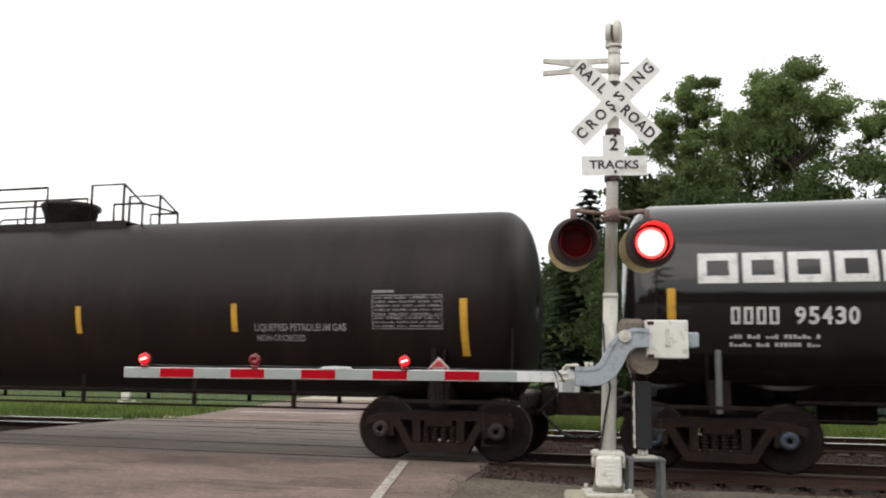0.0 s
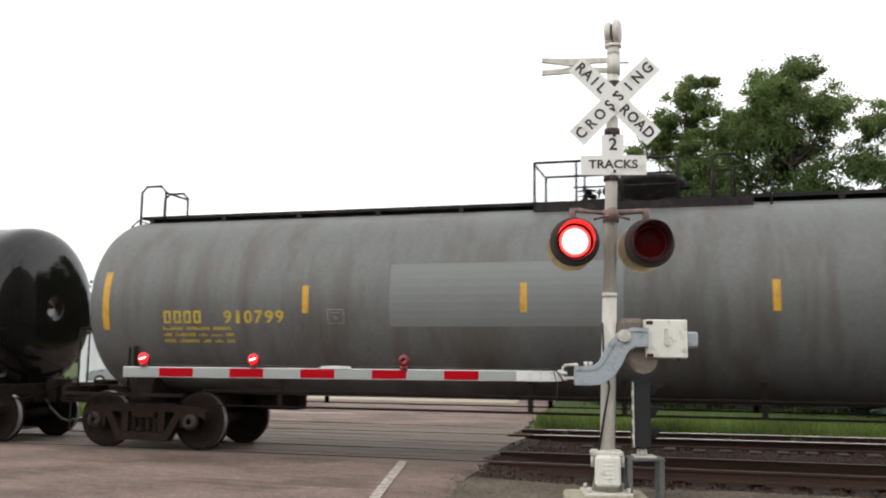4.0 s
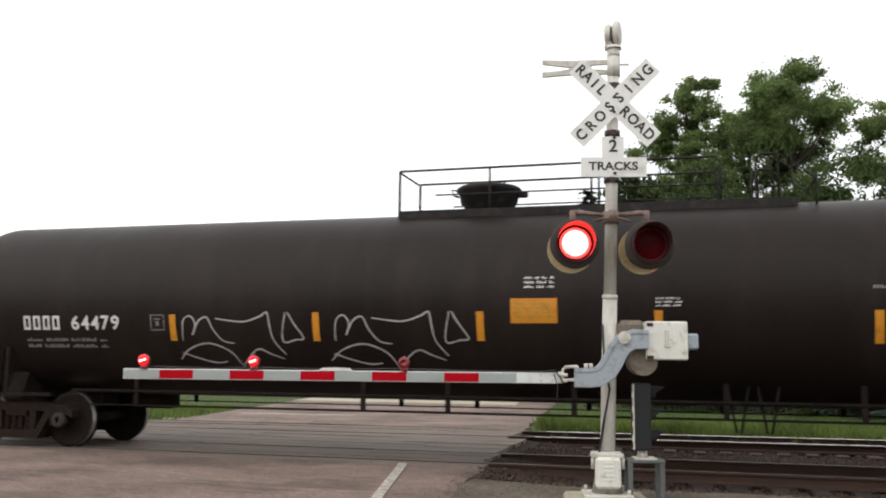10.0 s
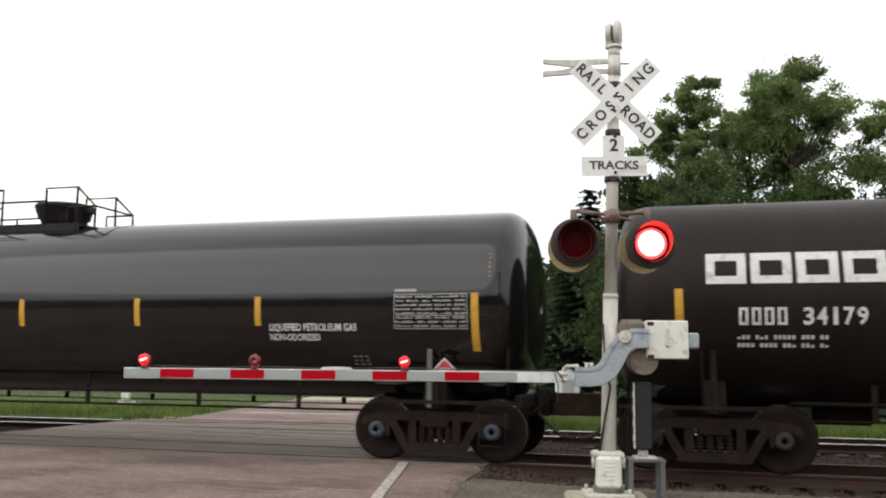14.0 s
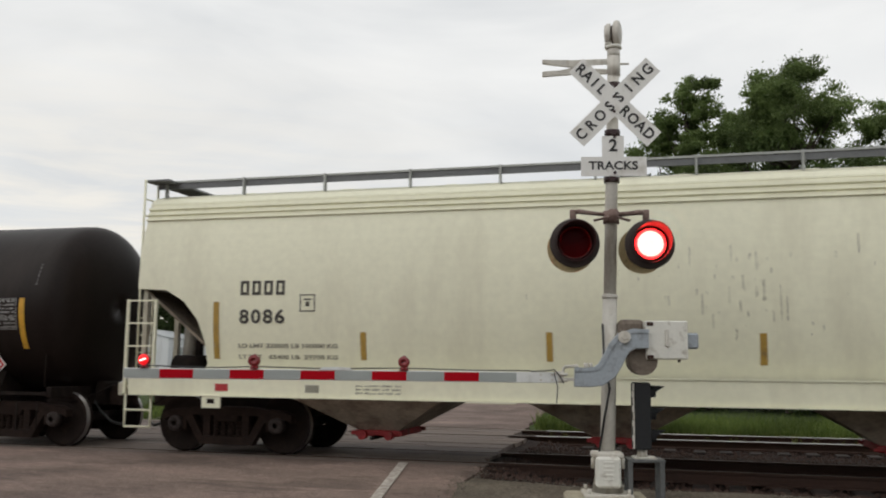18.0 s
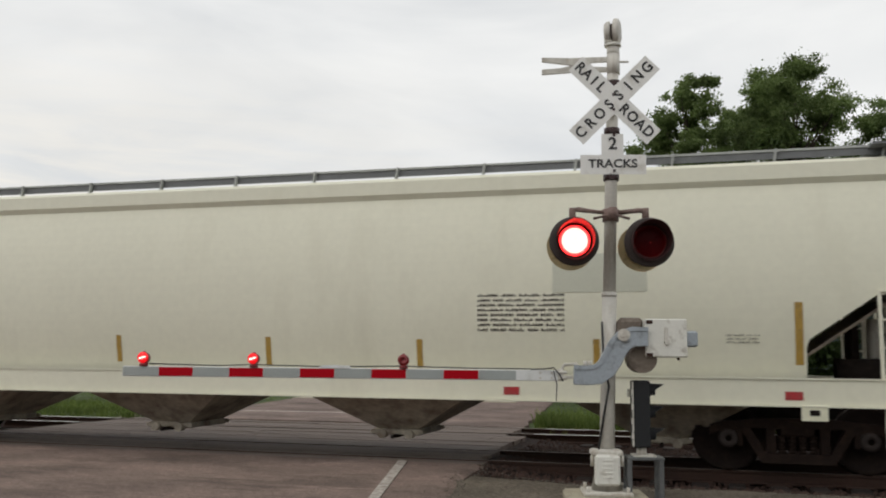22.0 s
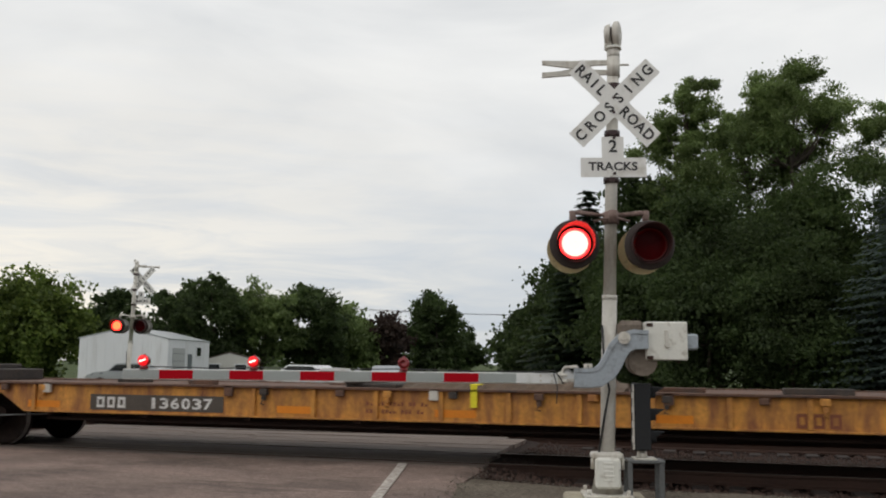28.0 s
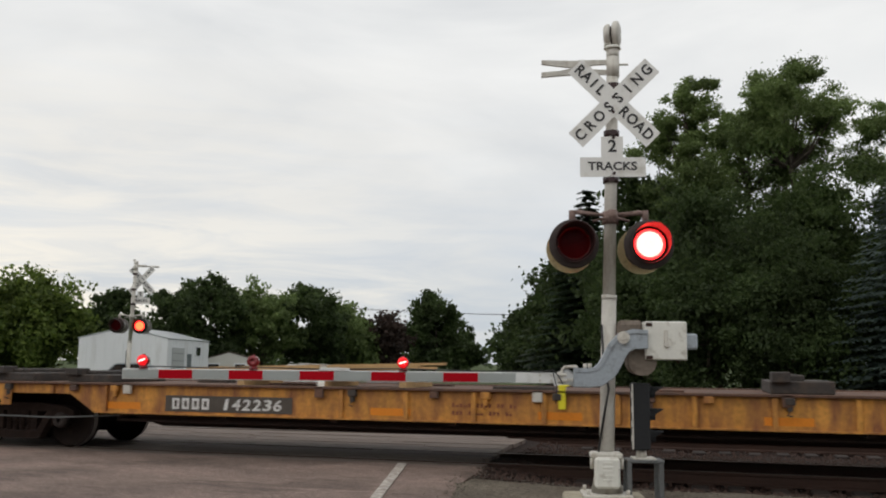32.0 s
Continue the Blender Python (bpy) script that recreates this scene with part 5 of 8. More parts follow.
def words_on(car, put, x0, x1, z, height, words, material):
    me = lettering(words, height, material, 0.002)
    xs = [v.co.x for v in me.vertices]
    k = (x1 - x0) / (max(xs) - min(xs))
    for v in me.vertices:
        p = put((v.co.x - min(xs)) * k + x0, z + v.co.z, 0.005 - v.co.y)
        v.co = p
    return part("stencilled_line", me, material, car, "white stencilled words")


def ribbon(bm, put, pts, width, lift):
    """A painted stroke along (x, z) points."""
    last = None
    n = len(pts)
    for i, (x, z) in enumerate(pts):
        a, b = pts[max(i - 1, 0)], pts[min(i + 1, n - 1)]
        d = Vector((b[0] - a[0], b[1] - a[1]))
        d = d.normalized() if d.length > 1e-5 else Vector((1, 0))
        w = width * (0.5 + 0.5 * math.sin(math.pi * (i + 0.7) / (n + 0.4)) ** 0.5) / 2
        row = (bm.verts.new(put(x - d.y * w, z + d.x * w, lift)), bm.verts.new(put(x + d.y * w, z - d.x * w, lift)))
        if last:
            bm.faces.new((last[0], last[1], row[1], row[0]))
        last = row
    return bm


def scribble(car, put, x0, x1, z0, z1, material, seed, width=0.03, loops=7):
    """Loose spray-painted strokes, each a ribbon of its own."""
    rg = random.Random(seed)
    step = (x1 - x0) / loops
    zm, zh = (z0 + z1) / 2, (z1 - z0) / 2
    for k in range(loops):
        cx = x0 + step * (k + 0.5)
        hh = zh * rg.uniform(0.65, 1.0)
        style = rg.randrange(4)
        pts = []
        for i in range(25):
            a = i / 24
            if style == 0:
                p = (cx - step * 0.6 + step * 1.2 * a, zm + hh * math.sin(a * math.tau * 1.1 + 0.4))
            elif style == 1:
                p = (cx + math.cos(a * math.tau * 1.05 + 2) * step * 0.5, zm - hh * 0.2 + math.sin(a * math.tau * 1.05 + 2) * hh * 0.75)
            elif style == 2:
                p = (cx - step * 0.5 + step * a, zm + hh * (abs(((a * 2.5) % 2) - 1) * 2 - 1))
            else:
                p = (cx - step * 0.45 + step * (a + 0.25 * math.sin(a * 9)), zm + hh * (0.9 - 1.7 * a) * math.cos(a * 5))
            pts.append(p)
        bm = B()
        ribbon(bm, put, pts, width, 0.005 + 0.0008 * k)
        part("graffiti_stroke", bm, material, car, "sprayed graffiti stroke")
    for _ in range(2):
        zz = rg.uniform(z0, z1)
        bm = B()
        ribbon(bm, put, [(x0 + (x1 - x0) * i / 20, zz + zh * 0.25 * math.sin(i * rg.uniform(.25, .5))) for i in range(21)], width * 0.8, 0.004)
        part("graffiti_stroke", bm, material, car, "sprayed graffiti stroke")


# ------------------------------------------------------------ train: tank cars
HEAD = 0.58                       # depth of a dished tank head


def tank_mesh(half, material):
    bm = B()
    prof = [(0.0005, -half)]
    n, k = 16, 2 / 3
    curve = [(R * math.sin(i / n * math.pi / 2) ** k, HEAD * (1 - max(0.0, math.cos(i / n * math.pi / 2)) ** k)) for i in range(1, n + 1)]
    prof += [(r, -half + d) for r, d in curve]
    body = half - HEAD - 0.04
    prof += [(R, -body + 2 * body * i / 10) for i in range(11)]
    prof += [(r, half - d) for r, d in curve[::-1]]
    prof.append((0.0005, half))
    lathe(bm, prof, 64, "x")
    bmesh.ops.translate(bm, verts=bm.verts, vec=(0, 0, ZC))
    return bm


def safety_platform(car, x0, x1, dome, entry=False):
    """Walkway round the dome with its railing."""
    zt = ZC + R
    z = zt - 0.20
    bm = B()
    for s in (-1, 1):
        box(bm, (x0, s * 0.34 - 0.2, z + 0.17), (x1, s * 0.34 + 0.2, z + 0.20))
        box(bm, (x0, s * 0.56 - 0.02, z + 0.04), (x1, s * 0.56 + 0.02, z + 0.21))
        for k in range(6):
            x = x0 + (x1 - x0) * k / 5
            box(bm, (x - 0.04, s * 0.54 - 0.05, z - 0.04), (x + 0.04, s * 0.54 + 0.05, z + 0.08))
    part("walkway", bm, BLACKPAINT, car, "black grated walkway")
    zr = zt + 0.66
    for s in (-1, 1):
        y = s * 0.56
        e = x1 - 1.05
        bm = B()
        if entry:
            # open bay at the ladder, long hoop, low inner hoops, frame beside the dome and a dropped end
            lo = zt + 0.30
            tube(bm, [(x0, y, z + 0.05), (x0, y, zr - 0.02)], 0.030)
            a, b = x0 + (0.91 if s < 0 else 0.05), x1 - 1.66
            tube(bm, [(a, y, z + 0.1), (a, y, zr - 0.12), (a + 0.05, y, zr - 0.03), (a + 0.16, y, zr), (b, y, zr), (b, y, z + 0.1)], 0.024)
            for q in (x0 + 1.40, x0 + 2.74):
                tube(bm, [(q, y, z + 0.05), (q, y, zr)], 0.030)
            tube(bm, [(x0 + 1.9, y, z + 0.1), (x0 + 1.9, y, lo - 0.08), (x0 + 2.0, y, lo), (b, y, lo + 0.02)], 0.018)
            for q in (x0 + 2.35, x0 + 3.5):
                tube(bm, [(q, y, z + 0.1), (q, y, lo)], 0.018)
            tube(bm, [(x1 - 0.72, y, z + 0.05), (x1 - 0.72, y, zr), (x1 - 0.06, y, zr), (x1 - 0.06, y, z + 0.05)], 0.026)
            tube(bm, [(x1 - 0.06, y, zr), (x1 + 0.33, y, lo), (x1 + 0.33, y, zt - 0.15)], 0.022)
            tube(bm, [(x1 - 0.25, y, z + 0.1), (x1 - 0.25, y, lo), (x1 + 0.33, y, lo)], 0.022)
            part("railing", bm, BLACKPAINT, car, "black pipe railing")
            continue
        tube(bm, [(x0, y, z + 0.1), (x0, y, zr)], 0.022)
        tube(bm, [(x0, y, zr), ((x0 + e) / 2, y, zr + 0.0), (e - 0.08, y, zr), (e, y, zr - 0.07), (e, y, z + 0.1)], 0.02)
        for k in (0.3, 0.62):
            x = x0 + (e - x0) * k
            tube(bm, [(x, y, z + 0.1), (x, y, zr)], 0.02)
        tube(bm, [(x0 + 0.6, y, zt + 0.25), (e, y, zt + 0.25)], 0.014)
        tube(bm, [(x1 - 0.55, y, z + 0.1), (x1 - 0.55, y, zr - 0.05), (x1 - 0.47, y, zr), (x1 - 0.25, y, zr)], 0.02)
        tube(bm, [(x1 - 0.25, y, z + 0.1), (x1 - 0.25, y, zr), (x1 + 0.25, y, zt + 0.28), (x1 + 0.25, y, zt - 0.2)], 0.02)
        part("railing", bm, BLACKPAINT, car, "black pipe railing")
    for x in (x0, x1 + (0.33 if entry else 0.25)):
        bm = B()
        zz = zr - 0.02 if x == x0 else zt + (0.30 if entry else 0.28)
        tube(bm, [(x, -0.56, zz), (x, 0.56, zz)], 0.018)
        part("railing", bm, BLACKPAINT, car)
    bm = B()
    lathe(bm, [(0.36, zt - 0.08), (0.36, zt + 0.06), (0.40, zt + 0.08), (0.41, zt + 0.13), (0.46, zt + 0.17), (0.49, zt + 0.33), (0.53, zt + 0.36), (0.53, zt + 0.41), (0.48, zt + 0.44), (0.02, zt + 0.46)], 28, "z")
    bmesh.ops.translate(bm, verts=bm.verts, vec=(dome, 0, 0))
    box(bm, (dome + 0.45, -0.06, zt + 0.26), (dome + 0.64, 0.06, zt + 0.36), 0.02)
    tube(bm, [(dome - 0.50, -0.05, zt + 0.40), (dome - 0.62, -0.05, zt + 0.42), (dome - 0.58, -0.05, zt + 0.32), (dome - 0.49, -0.05, zt + 0.30)], 0.02)
    part("dome_housing", bm, BLACKPAINT, car, "black bolted dome housing")


def tank_ladder(car, x):
    bm = B()
    for s in (-0.21, 0.21):
        pts = []
        for i in range(13):
            a = radians(62) - radians(62 + 38) * i / 12
            pts.append((x + s, -(R + 0.11) * math.cos(a), ZC + (R + 0.11) * math.sin(a)))
        tube(bm, pts, 0.02)
    for i in range(8):
        a = radians(56) - radians(90) * i / 7
        y, z = -(R + 0.11) * math.cos(a), ZC + (R + 0.11) * math.sin(a)
        tube(bm, [(x - 0.21, y, z), (x + 0.21, y, z)], 0.014)
    part("ladder", bm, BLACKPAINT, car, "black side ladder")


def end_rails(car, x, s):
    """Hand rail and steps at a tank end."""
    bm = B()
    for y in (-1.3, 1.3):
        tube(bm, [(x - s * 1.25, y, 0.80), (x - s * 1.25, y, 1.90), (x - s * 1.15, y, 1.98), (x - s * 0.30, y * 0.95, 1.95)], 0.02)
        tube(bm, [(x - s * 0.25, y * 0.95, 1.0), (x - s * 0.25, y * 0.95, 1.97)], 0.018)
    tube(bm, [(x - s * 0.25, -1.24, 1.95), (x - s * 0.18, 0, 1.97), (x - s * 0.25, 1.24, 1.95)], 0.02)
    part("end_handrail", bm, UNDER, car, "black end handrail")
    for y in (-1.38, 1.38):
        bm = B()
        tube(bm, [(x - s * 0.25, y, 0.75), (x - s * 0.25, y, 0.28), (x - s * 0.65, y, 0.28), (x - s * 0.65, y, 0.75)], 0.016)
        part("step", bm, UNDER, car)


def tank_car(x, length, paint, label, platform=(-1.19, 4.81), dome=0.15, spine=False, trim=(0.70, 0.70), rear=0.0):
    car = thing("tank_car", pose(x, TRACK, 0), label, "tank car", "cars of the freight train")
    h = length / 2
    half = h - sum(trim) / 2
    part("tank", tank_mesh(half, paint), paint, car, at=pose((trim[0] - trim[1]) / 2, 0, 0))
    for s in (-1, 1):
        bm = B()
        a, b = sorted((s * (h - 0.62), s * (h - 3.1)))
        box(bm, (a, -0.25, 0.66), (b, 0.25, 0.98), 0.01)
        e0, e1 = sorted((s * (h - 0.62), s * (h - 0.72)))
        box(bm, (e0, -1.35, 0.82), (e1, 1.35, 1.0), 0.01)
        slab(bm, [(-1.12, 0.80), (1.12, 0.80), (1.12, 0.92), (0.98, 1.28), (-0.98, 1.28), (-1.12, 0.92)], "x", s * (h - 2.0) - 0.16, s * (h - 2.0) + 0.16)
        a, b = sorted((s * (h - 0.70), s * (h - 2.9)))
        for y in (-1.32, 1.32):
            box(bm, (a, y - 0.05, 0.86), (b, y + 0.05, 0.91))
        part("stub_sill", bm, UNDER, car, "grimy stub sill and saddle")
        bm = B()
        e0, e1 = sorted((s * (h - 0.40), s * (h - 0.61)))
        box(bm, (e0, -0.24, 0.66), (e1, 0.24, 1.08), 0.03)
        part("striker", bm, UNDER, car, "heavy striker casting above the coupler")
        for y in (-1.35, 1.35):
            bm = B()
            q = s * (h - 2.0)
            box(bm, (q - 0.04, y - 0.015, 0.80), (q + 0.04, y + 0.015, 1.66), 0.012)
            part("end_post", bm, STEEL if paint is TANKGLOSS else UNDER, car, "flat steel post beside the tank")
    for s in (-1, 1):
        truck(car, s * (h - 2.0) + (rear if s > 0 else 0.0), paint is TANKGLOSS)
        coupler(car, s * (h - 0.02), s, 0.75)
        end_rails(car, s * (h - 0.60), s)
        # side hand rail below the tank
        bm = B()
        y = s * 0.95
        tube(bm, [(-(h - 3.0), y, 0.955), (h - 3.0, y, 0.955)], 0.028)
        tube(bm, [(-(h - 3.0), y, 0.725), (h - 3.0, y, 0.725)], 0.012)
        part("side_rail", bm, UNDER, car, "pipe and thin rod below the tank")
        for xx in (-5.6, -1.6, -0.25, 1.64, 3.74, 5.5):
            bm = B()
            box(bm, (xx - 0.04, y - 0.012, 0.71), (xx + 0.04, y + 0.012, 1.22), 0.004)
            part("rail_bracket", bm, UNDER, car, "grimy hanger plate")
    bm = B()
    tube(bm, [(-h + 3.2, 0.25, 0.66), (h - 3.2, 0.25, 0.66)], 0.022)
    box(bm, (-h + 3.4, 0.1, 0.62), (-h + 4.2, 0.5, 0.95), 0.03)
    part("brake_rigging", bm, UNDER, car, "grimy brake pipe and cylinder")
    if spine:
        zt = ZC + R
        bm = B()
        box(bm, (-half + 0.5, -0.32, zt + 0.04), (half - 0.5, 0.32, zt + 0.09))
        for k in range(13):
            xx = -half + 0.7 + (2 * half - 1.4) * k / 12
            box(bm, (xx - 0.04, -0.34, zt - 0.06), (xx + 0.04, 0.34, zt + 0.05))
        part("walkway", bm, BLACKPAINT, car, "dark running board along the top")
        for s in (-1, 1):
            e = s * (half - 0.55)
            bm = B()
            for y in (-0.36, 0.36):
                p, q = e - s * 0.42, e + s * 0.06
                tube(bm, [(p, y, zt - 0.02), (p, y, zt + 0.52), (p + s * 0.10, y, zt + 0.62), (q - s * 0.10, y, zt + 0.62), (q, y, zt + 0.52), (q, y, zt - 0.06)], 0.022)
            tube(bm, [(e - s * 0.42, -0.36, zt + 0.50), (e - s * 0.42, 0.36, zt + 0.50)], 0.018)
            part("grab_loop", bm, BLACKPAINT, car, "bent pipe grab loops")
            bm = B()
            for y in (-0.32, 0.10):
                pts = []
                for i in range(12):
                    a = radians(82) - radians(95) * i / 11
                    pts.append((s * (half - 0.62 + 0.75 * math.cos(a)), y, ZC + (R + 0.08) * math.sin(a)))
                tube(bm, pts, 0.016)
            for i in range(9):
                a = radians(74) - radians(80) * i / 8
                px, pz = s * (half - 0.62 + 0.75 * math.cos(a)), ZC + (R + 0.08) * math.sin(a)
                tube(bm, [(px, -0.32, pz), (px, 0.10, pz)], 0.012)
            part("end_ladder", bm, BLACKPAINT, car, "thin end ladder")
        safety = (-1.6, 1.6)
        safety_platform(car, safety[0], safety[1], 0.1)
    else:
        safety_platform(car, platform[0], platform[1], dome, dome - platform[0] > platform[1] - dome)
    return car


C0 = tank_car(-11.62, 19.8, TANKMATTE, "dusty black tank car with faded white stencils", (-3.6, 2.0), 0.42)
put0 = lambda x, z, l=0.004: on_tank(x - 0.28, z, l)
strips(C0, put0, [(2.13, 1.87, 2.31, .1), (4.97, 1.9, 2.33, .1), (8.66, 1.55, 2.38, .11), (-0.6, 1.87, 2.31, .1), (-3.3, 1.87, 2.31, .1)], BARYELLOW)
data_block(C0, put0, 7.28, 8.31, 1.95, 2.43, FADED, 8, 2)
words_on(C0, put0, 5.31, 6.83, 1.96, 0.105, "LIQUEFIED PETROLEUM GAS", FADED)
words_on(C0, put0, 5.34, 6.15, 1.80, 0.09, "NON-ODORIZED", FADED)

C1 = tank_car(8.065, 19.57, TANKGLOSS, "glossy black tank car with a large white wordmark", (-4.95, 1.0), 0.15, trim=(0.66, 0.72))
C5 = tank_car(86.95, 19.5, TANKGLOSS, "glossy black tank car with a white wordmark and ladder", (-4.85, 0.95), 0.2, trim=(0.68, 0.58))
C6 = tank_car(106.35, 19.3, TANKMATTE, "black tank car with a white wordmark and data table", (-3.9, 2.05), 0.55, trim=(0.62, 0.36), rear=0.36)
MID = ((-2.2, 0.52, 2.74, 4.9), (-2.07, 0.66, 2.87, 5.01), (-2.3, 0.15, 2.79, 5.2))
for k, (c, dx) in enumerate(((C1, -0.2), (C5, 0.0), (C6, 0.1))):
    hollow_bars(c, on_tank, -7.85 + dx, -4.38 + dx, 2.55, 2.97, 6, STENCIL)
    letter_bars(c, on_tank, -7.43 + dx, -5.80 + dx, 2.0, 2.23, "NNNN " + ("95430", "95480", "34179")[k], STENCIL)
    data_block(c, on_tank, -7.43 + dx, -6.3 + dx, 1.68, 1.89, STENCIL, 2, 5 + k, False)
    outline_box(c, on_tank, -4.56 + dx, -4.30 + dx, 1.98, 2.23, STENCIL)
    strips(c, on_tank, [(-8.18 + dx, 1.62, 2.49, .11), (-4.70 + dx, 2.02, 2.45, .1), *((q, 2.0, 2.44, .1) for q in MID[k]), (8.46 - (0.12, 0, 0)[k], 1.63, 2.47, .11)], BARYELLOW)
    tank_ladder(c, -4.05 + dx)
    data_block(c, on_tank, 7.26 - (0.13, 0, 0)[k], 8.32 - (0.13, 0, 0)[k], 1.96, 2.45, TABLEPAINT, 8, 8 + k)
for c in (C1, C5):
    words_on(c, on_tank, 5.2, 6.63, 1.97, 0.105, "LIQUEFIED PETROLEUM GAS", STENCIL)
    words_on(c, on_tank, 5.2, 6.03, 1.82, 0.095, "NON-ODORIZED", STENCIL)
words_on(C6, on_tank, 5.36, 7.04, 2.33, 0.11, "LIQUEFIED PETROLEUM GAS", STENCIL)
words_on(C6, on_tank, 5.38, 6.30, 2.20, 0.095, "NOT ODORIZED", STENCIL)
outline_box(C6, on_tank, 6.73, 7.15, 1.43, 1.66, FADED)
data_block(C5, on_tank, 6.52, 6.78, 1.4, 1.57, FADED, 3, 14, False)

C2 = tank_car(27.8, 19.95, TANKGREY, "faded grey tank car with a running board along its top", spine=True, trim=(0.88, 0.72))
strips(C2, on_tank, [(-8.48, 1.92, 2.86, .12), (-4.97, 2.17, 2.59, .1), (-1.6, 2.17, 2.59, .1), (1.8, 2.17, 2.59, .1), (5.11, 2.16, 2.59, .11), (8.55, 1.94, 2.84, .13)], BARYELLOW)
letter_bars(C2, on_tank, -7.44, -5.31, 2.02, 2.22, "NNNN  910799", YELSTENCIL)
data_block(C2, on_tank, -7.44, -6.2, 1.70, 1.99, YELSTENCIL, 3, 21, False)
outline_box(C2, on_tank, -4.61, -4.34, 2.01, 2.23, FADED)
bm = B()
plate(bm, on_tank, -3.62, -0.2, 1.97, 2.9, 0.003)
part("repainted_patch", bm, GREYPATCH, C2, "slightly lighter repainted patch")
data_block(C2, on_tank, 7.28, 8.33, 2.07, 2.53, STENCIL, 8, 22)
bm = B()
plate(bm, on_tank, 4.16, 4.94, 1.61, 1.87, 0.005)
part("warning_panel", bm, PANELYEL, C2, "yellow warning panel")
data_block(C2, lambda x, z, l=0.004: on_tank(x, z, l + 0.003), 4.22, 4.88, 1.64, 1.84, DARKSTENCIL, 4, 23, False)
words_on(C2, on_tank, 4.99, 5.70, 1.745, 0.10, "PROPANE", STENCIL)
bm = B()
plate(bm, on_tank, 5.84, 6.48, 1.58, 1.98, 0.005)
part("bare_patch", bm, FADED, C2, "rubbed pale patch")

C3 = tank_car(47.65, 19.7, TANKMATTE, "black tank car with silver graffiti along its side", (-1.16, 4.79), 0.08)
strips(C3, on_tank, [(-8.26, 1.98, 2.89, .12), (-5.29, 2.21, 2.66, .11), (-2.55, 2.21, 2.65, .11), (-0.03, 2.2, 2.65, .11), (2.61, 2.19, 2.63, .11), (5.35, 2.17, 2.62, .12), (8.23, 2.02, 2.91, .13)], BARYELLOW)
letter_bars(C3, on_tank, -7.55, -5.75, 1.97, 2.19, "NNNN 202624", STENCIL)
data_block(C3, on_tank, -7.5, -5.9, 1.66, 1.86, FADED, 2, 31, False)
outline_box(C3, on_tank, -5.1, -4.85, 1.96, 2.21, STENCIL)
for k, (a, b, c, d) in enumerate(((-4.17, -2.56, 1.48, 2.07), (-2.27, -0.77, 1.56, 2.11), (-0.26, 1.84, 1.44, 2.1))):
    scribble(C3, on_tank, a, b, c, d, GRAFDIM, 40 + k, 0.055, 5)
scribble(C3, on_tank, 4.42, 5.15, 2.14, 2.74, STENCIL, 45, 0.045, 4)
scribble(C3, on_tank, 5.95, 6.92, 1.85, 2.15, GRAFFITI, 46, 0.028, 6)
scribble(C3, on_tank, 4.74, 5.65, 1.32, 1.54, GRAFFITI, 47, 0.025, 6)
data_block(C3, on_tank, 0.35, 0.65, 3.07, 3.24, STENCIL, 3, 32, False)
data_block(C3, on_tank, 3.07, 3.46, 2.25, 2.4, STENCIL, 3, 33, False)
data_block(C3, on_tank, 7.02, 8.02, 2.01, 2.46, FADED, 8, 35)
bm = B()
plate(bm, on_tank, 6.33, 7.0, 2.33, 2.47, 0.004)
part("label_panel", bm, STENCIL, C3, "white painted panel behind dark figures")
words_on(C3, lambda x, z, l=0.004: on_tank(x, z, l + 0.003), 6.37, 6.96, 2.40, 0.10, "SR 13450", DARKSTENCIL)
words_on(C3, on_tank, 6.37, 6.92, 2.25, 0.10, "FRA AIP", STENCIL)
for a, b, c, d, w in ((4.80, 5.75, 1.985, 2.10, "NON ODORIZED"), (4.80, 5.98, 1.85, 1.965, "LIQUEFIED PETROLEUM")):
    bm = B()
    plate(bm, on_tank, a, b, c, d, 0.004)
    part("label_panel", bm, FADED, C3, "dusty pale label panel")
    words_on(C3, lambda x, z, l=0.004: on_tank(x, z, l + 0.003), a + 0.03, b - 0.03, (c + d) / 2, 0.08, w, DARKSTENCIL)
bm = B()
plate(bm, on_tank, 2.66, 3.42, 1.48, 1.82, 0.005)
part("warning_panel", bm, PANELYEL, C3, "yellow warning panel")
data_block(C3, lambda x, z, l=0.004: on_tank(x, z, l + 0.003), 2.71, 3.38, 1.52, 1.79, BAROCHRE, 5, 36, False)

C4 = tank_car(67.35, 19.7, TANKMATTE, "black tank car with white outline graffiti", (-1.19, 4.81), 0.16)
strips(C4, on_tank, [(-8.53, 1.46, 2.25, .13), (-4.66, 1.78, 2.19, .11), (-2.2, 1.78, 2.21, .11), (0.36, 1.79, 2.21, .11), (2.87, 1.79, 2.21, .11), (5.64, 1.77, 2.2, .11), (8.46, 1.6, 2.24, .12)], BARORANGE)
letter_bars(C4, on_tank, -7.5, -5.62, 1.95, 2.18, "NNNN 64479", STENCIL)
data_block(C4, on_tank, -7.45, -5.9, 1.64, 1.84, FADED, 2, 51, False)
outline_box(C4, on_tank, -5.06, -4.81, 1.94, 2.19, FADED)
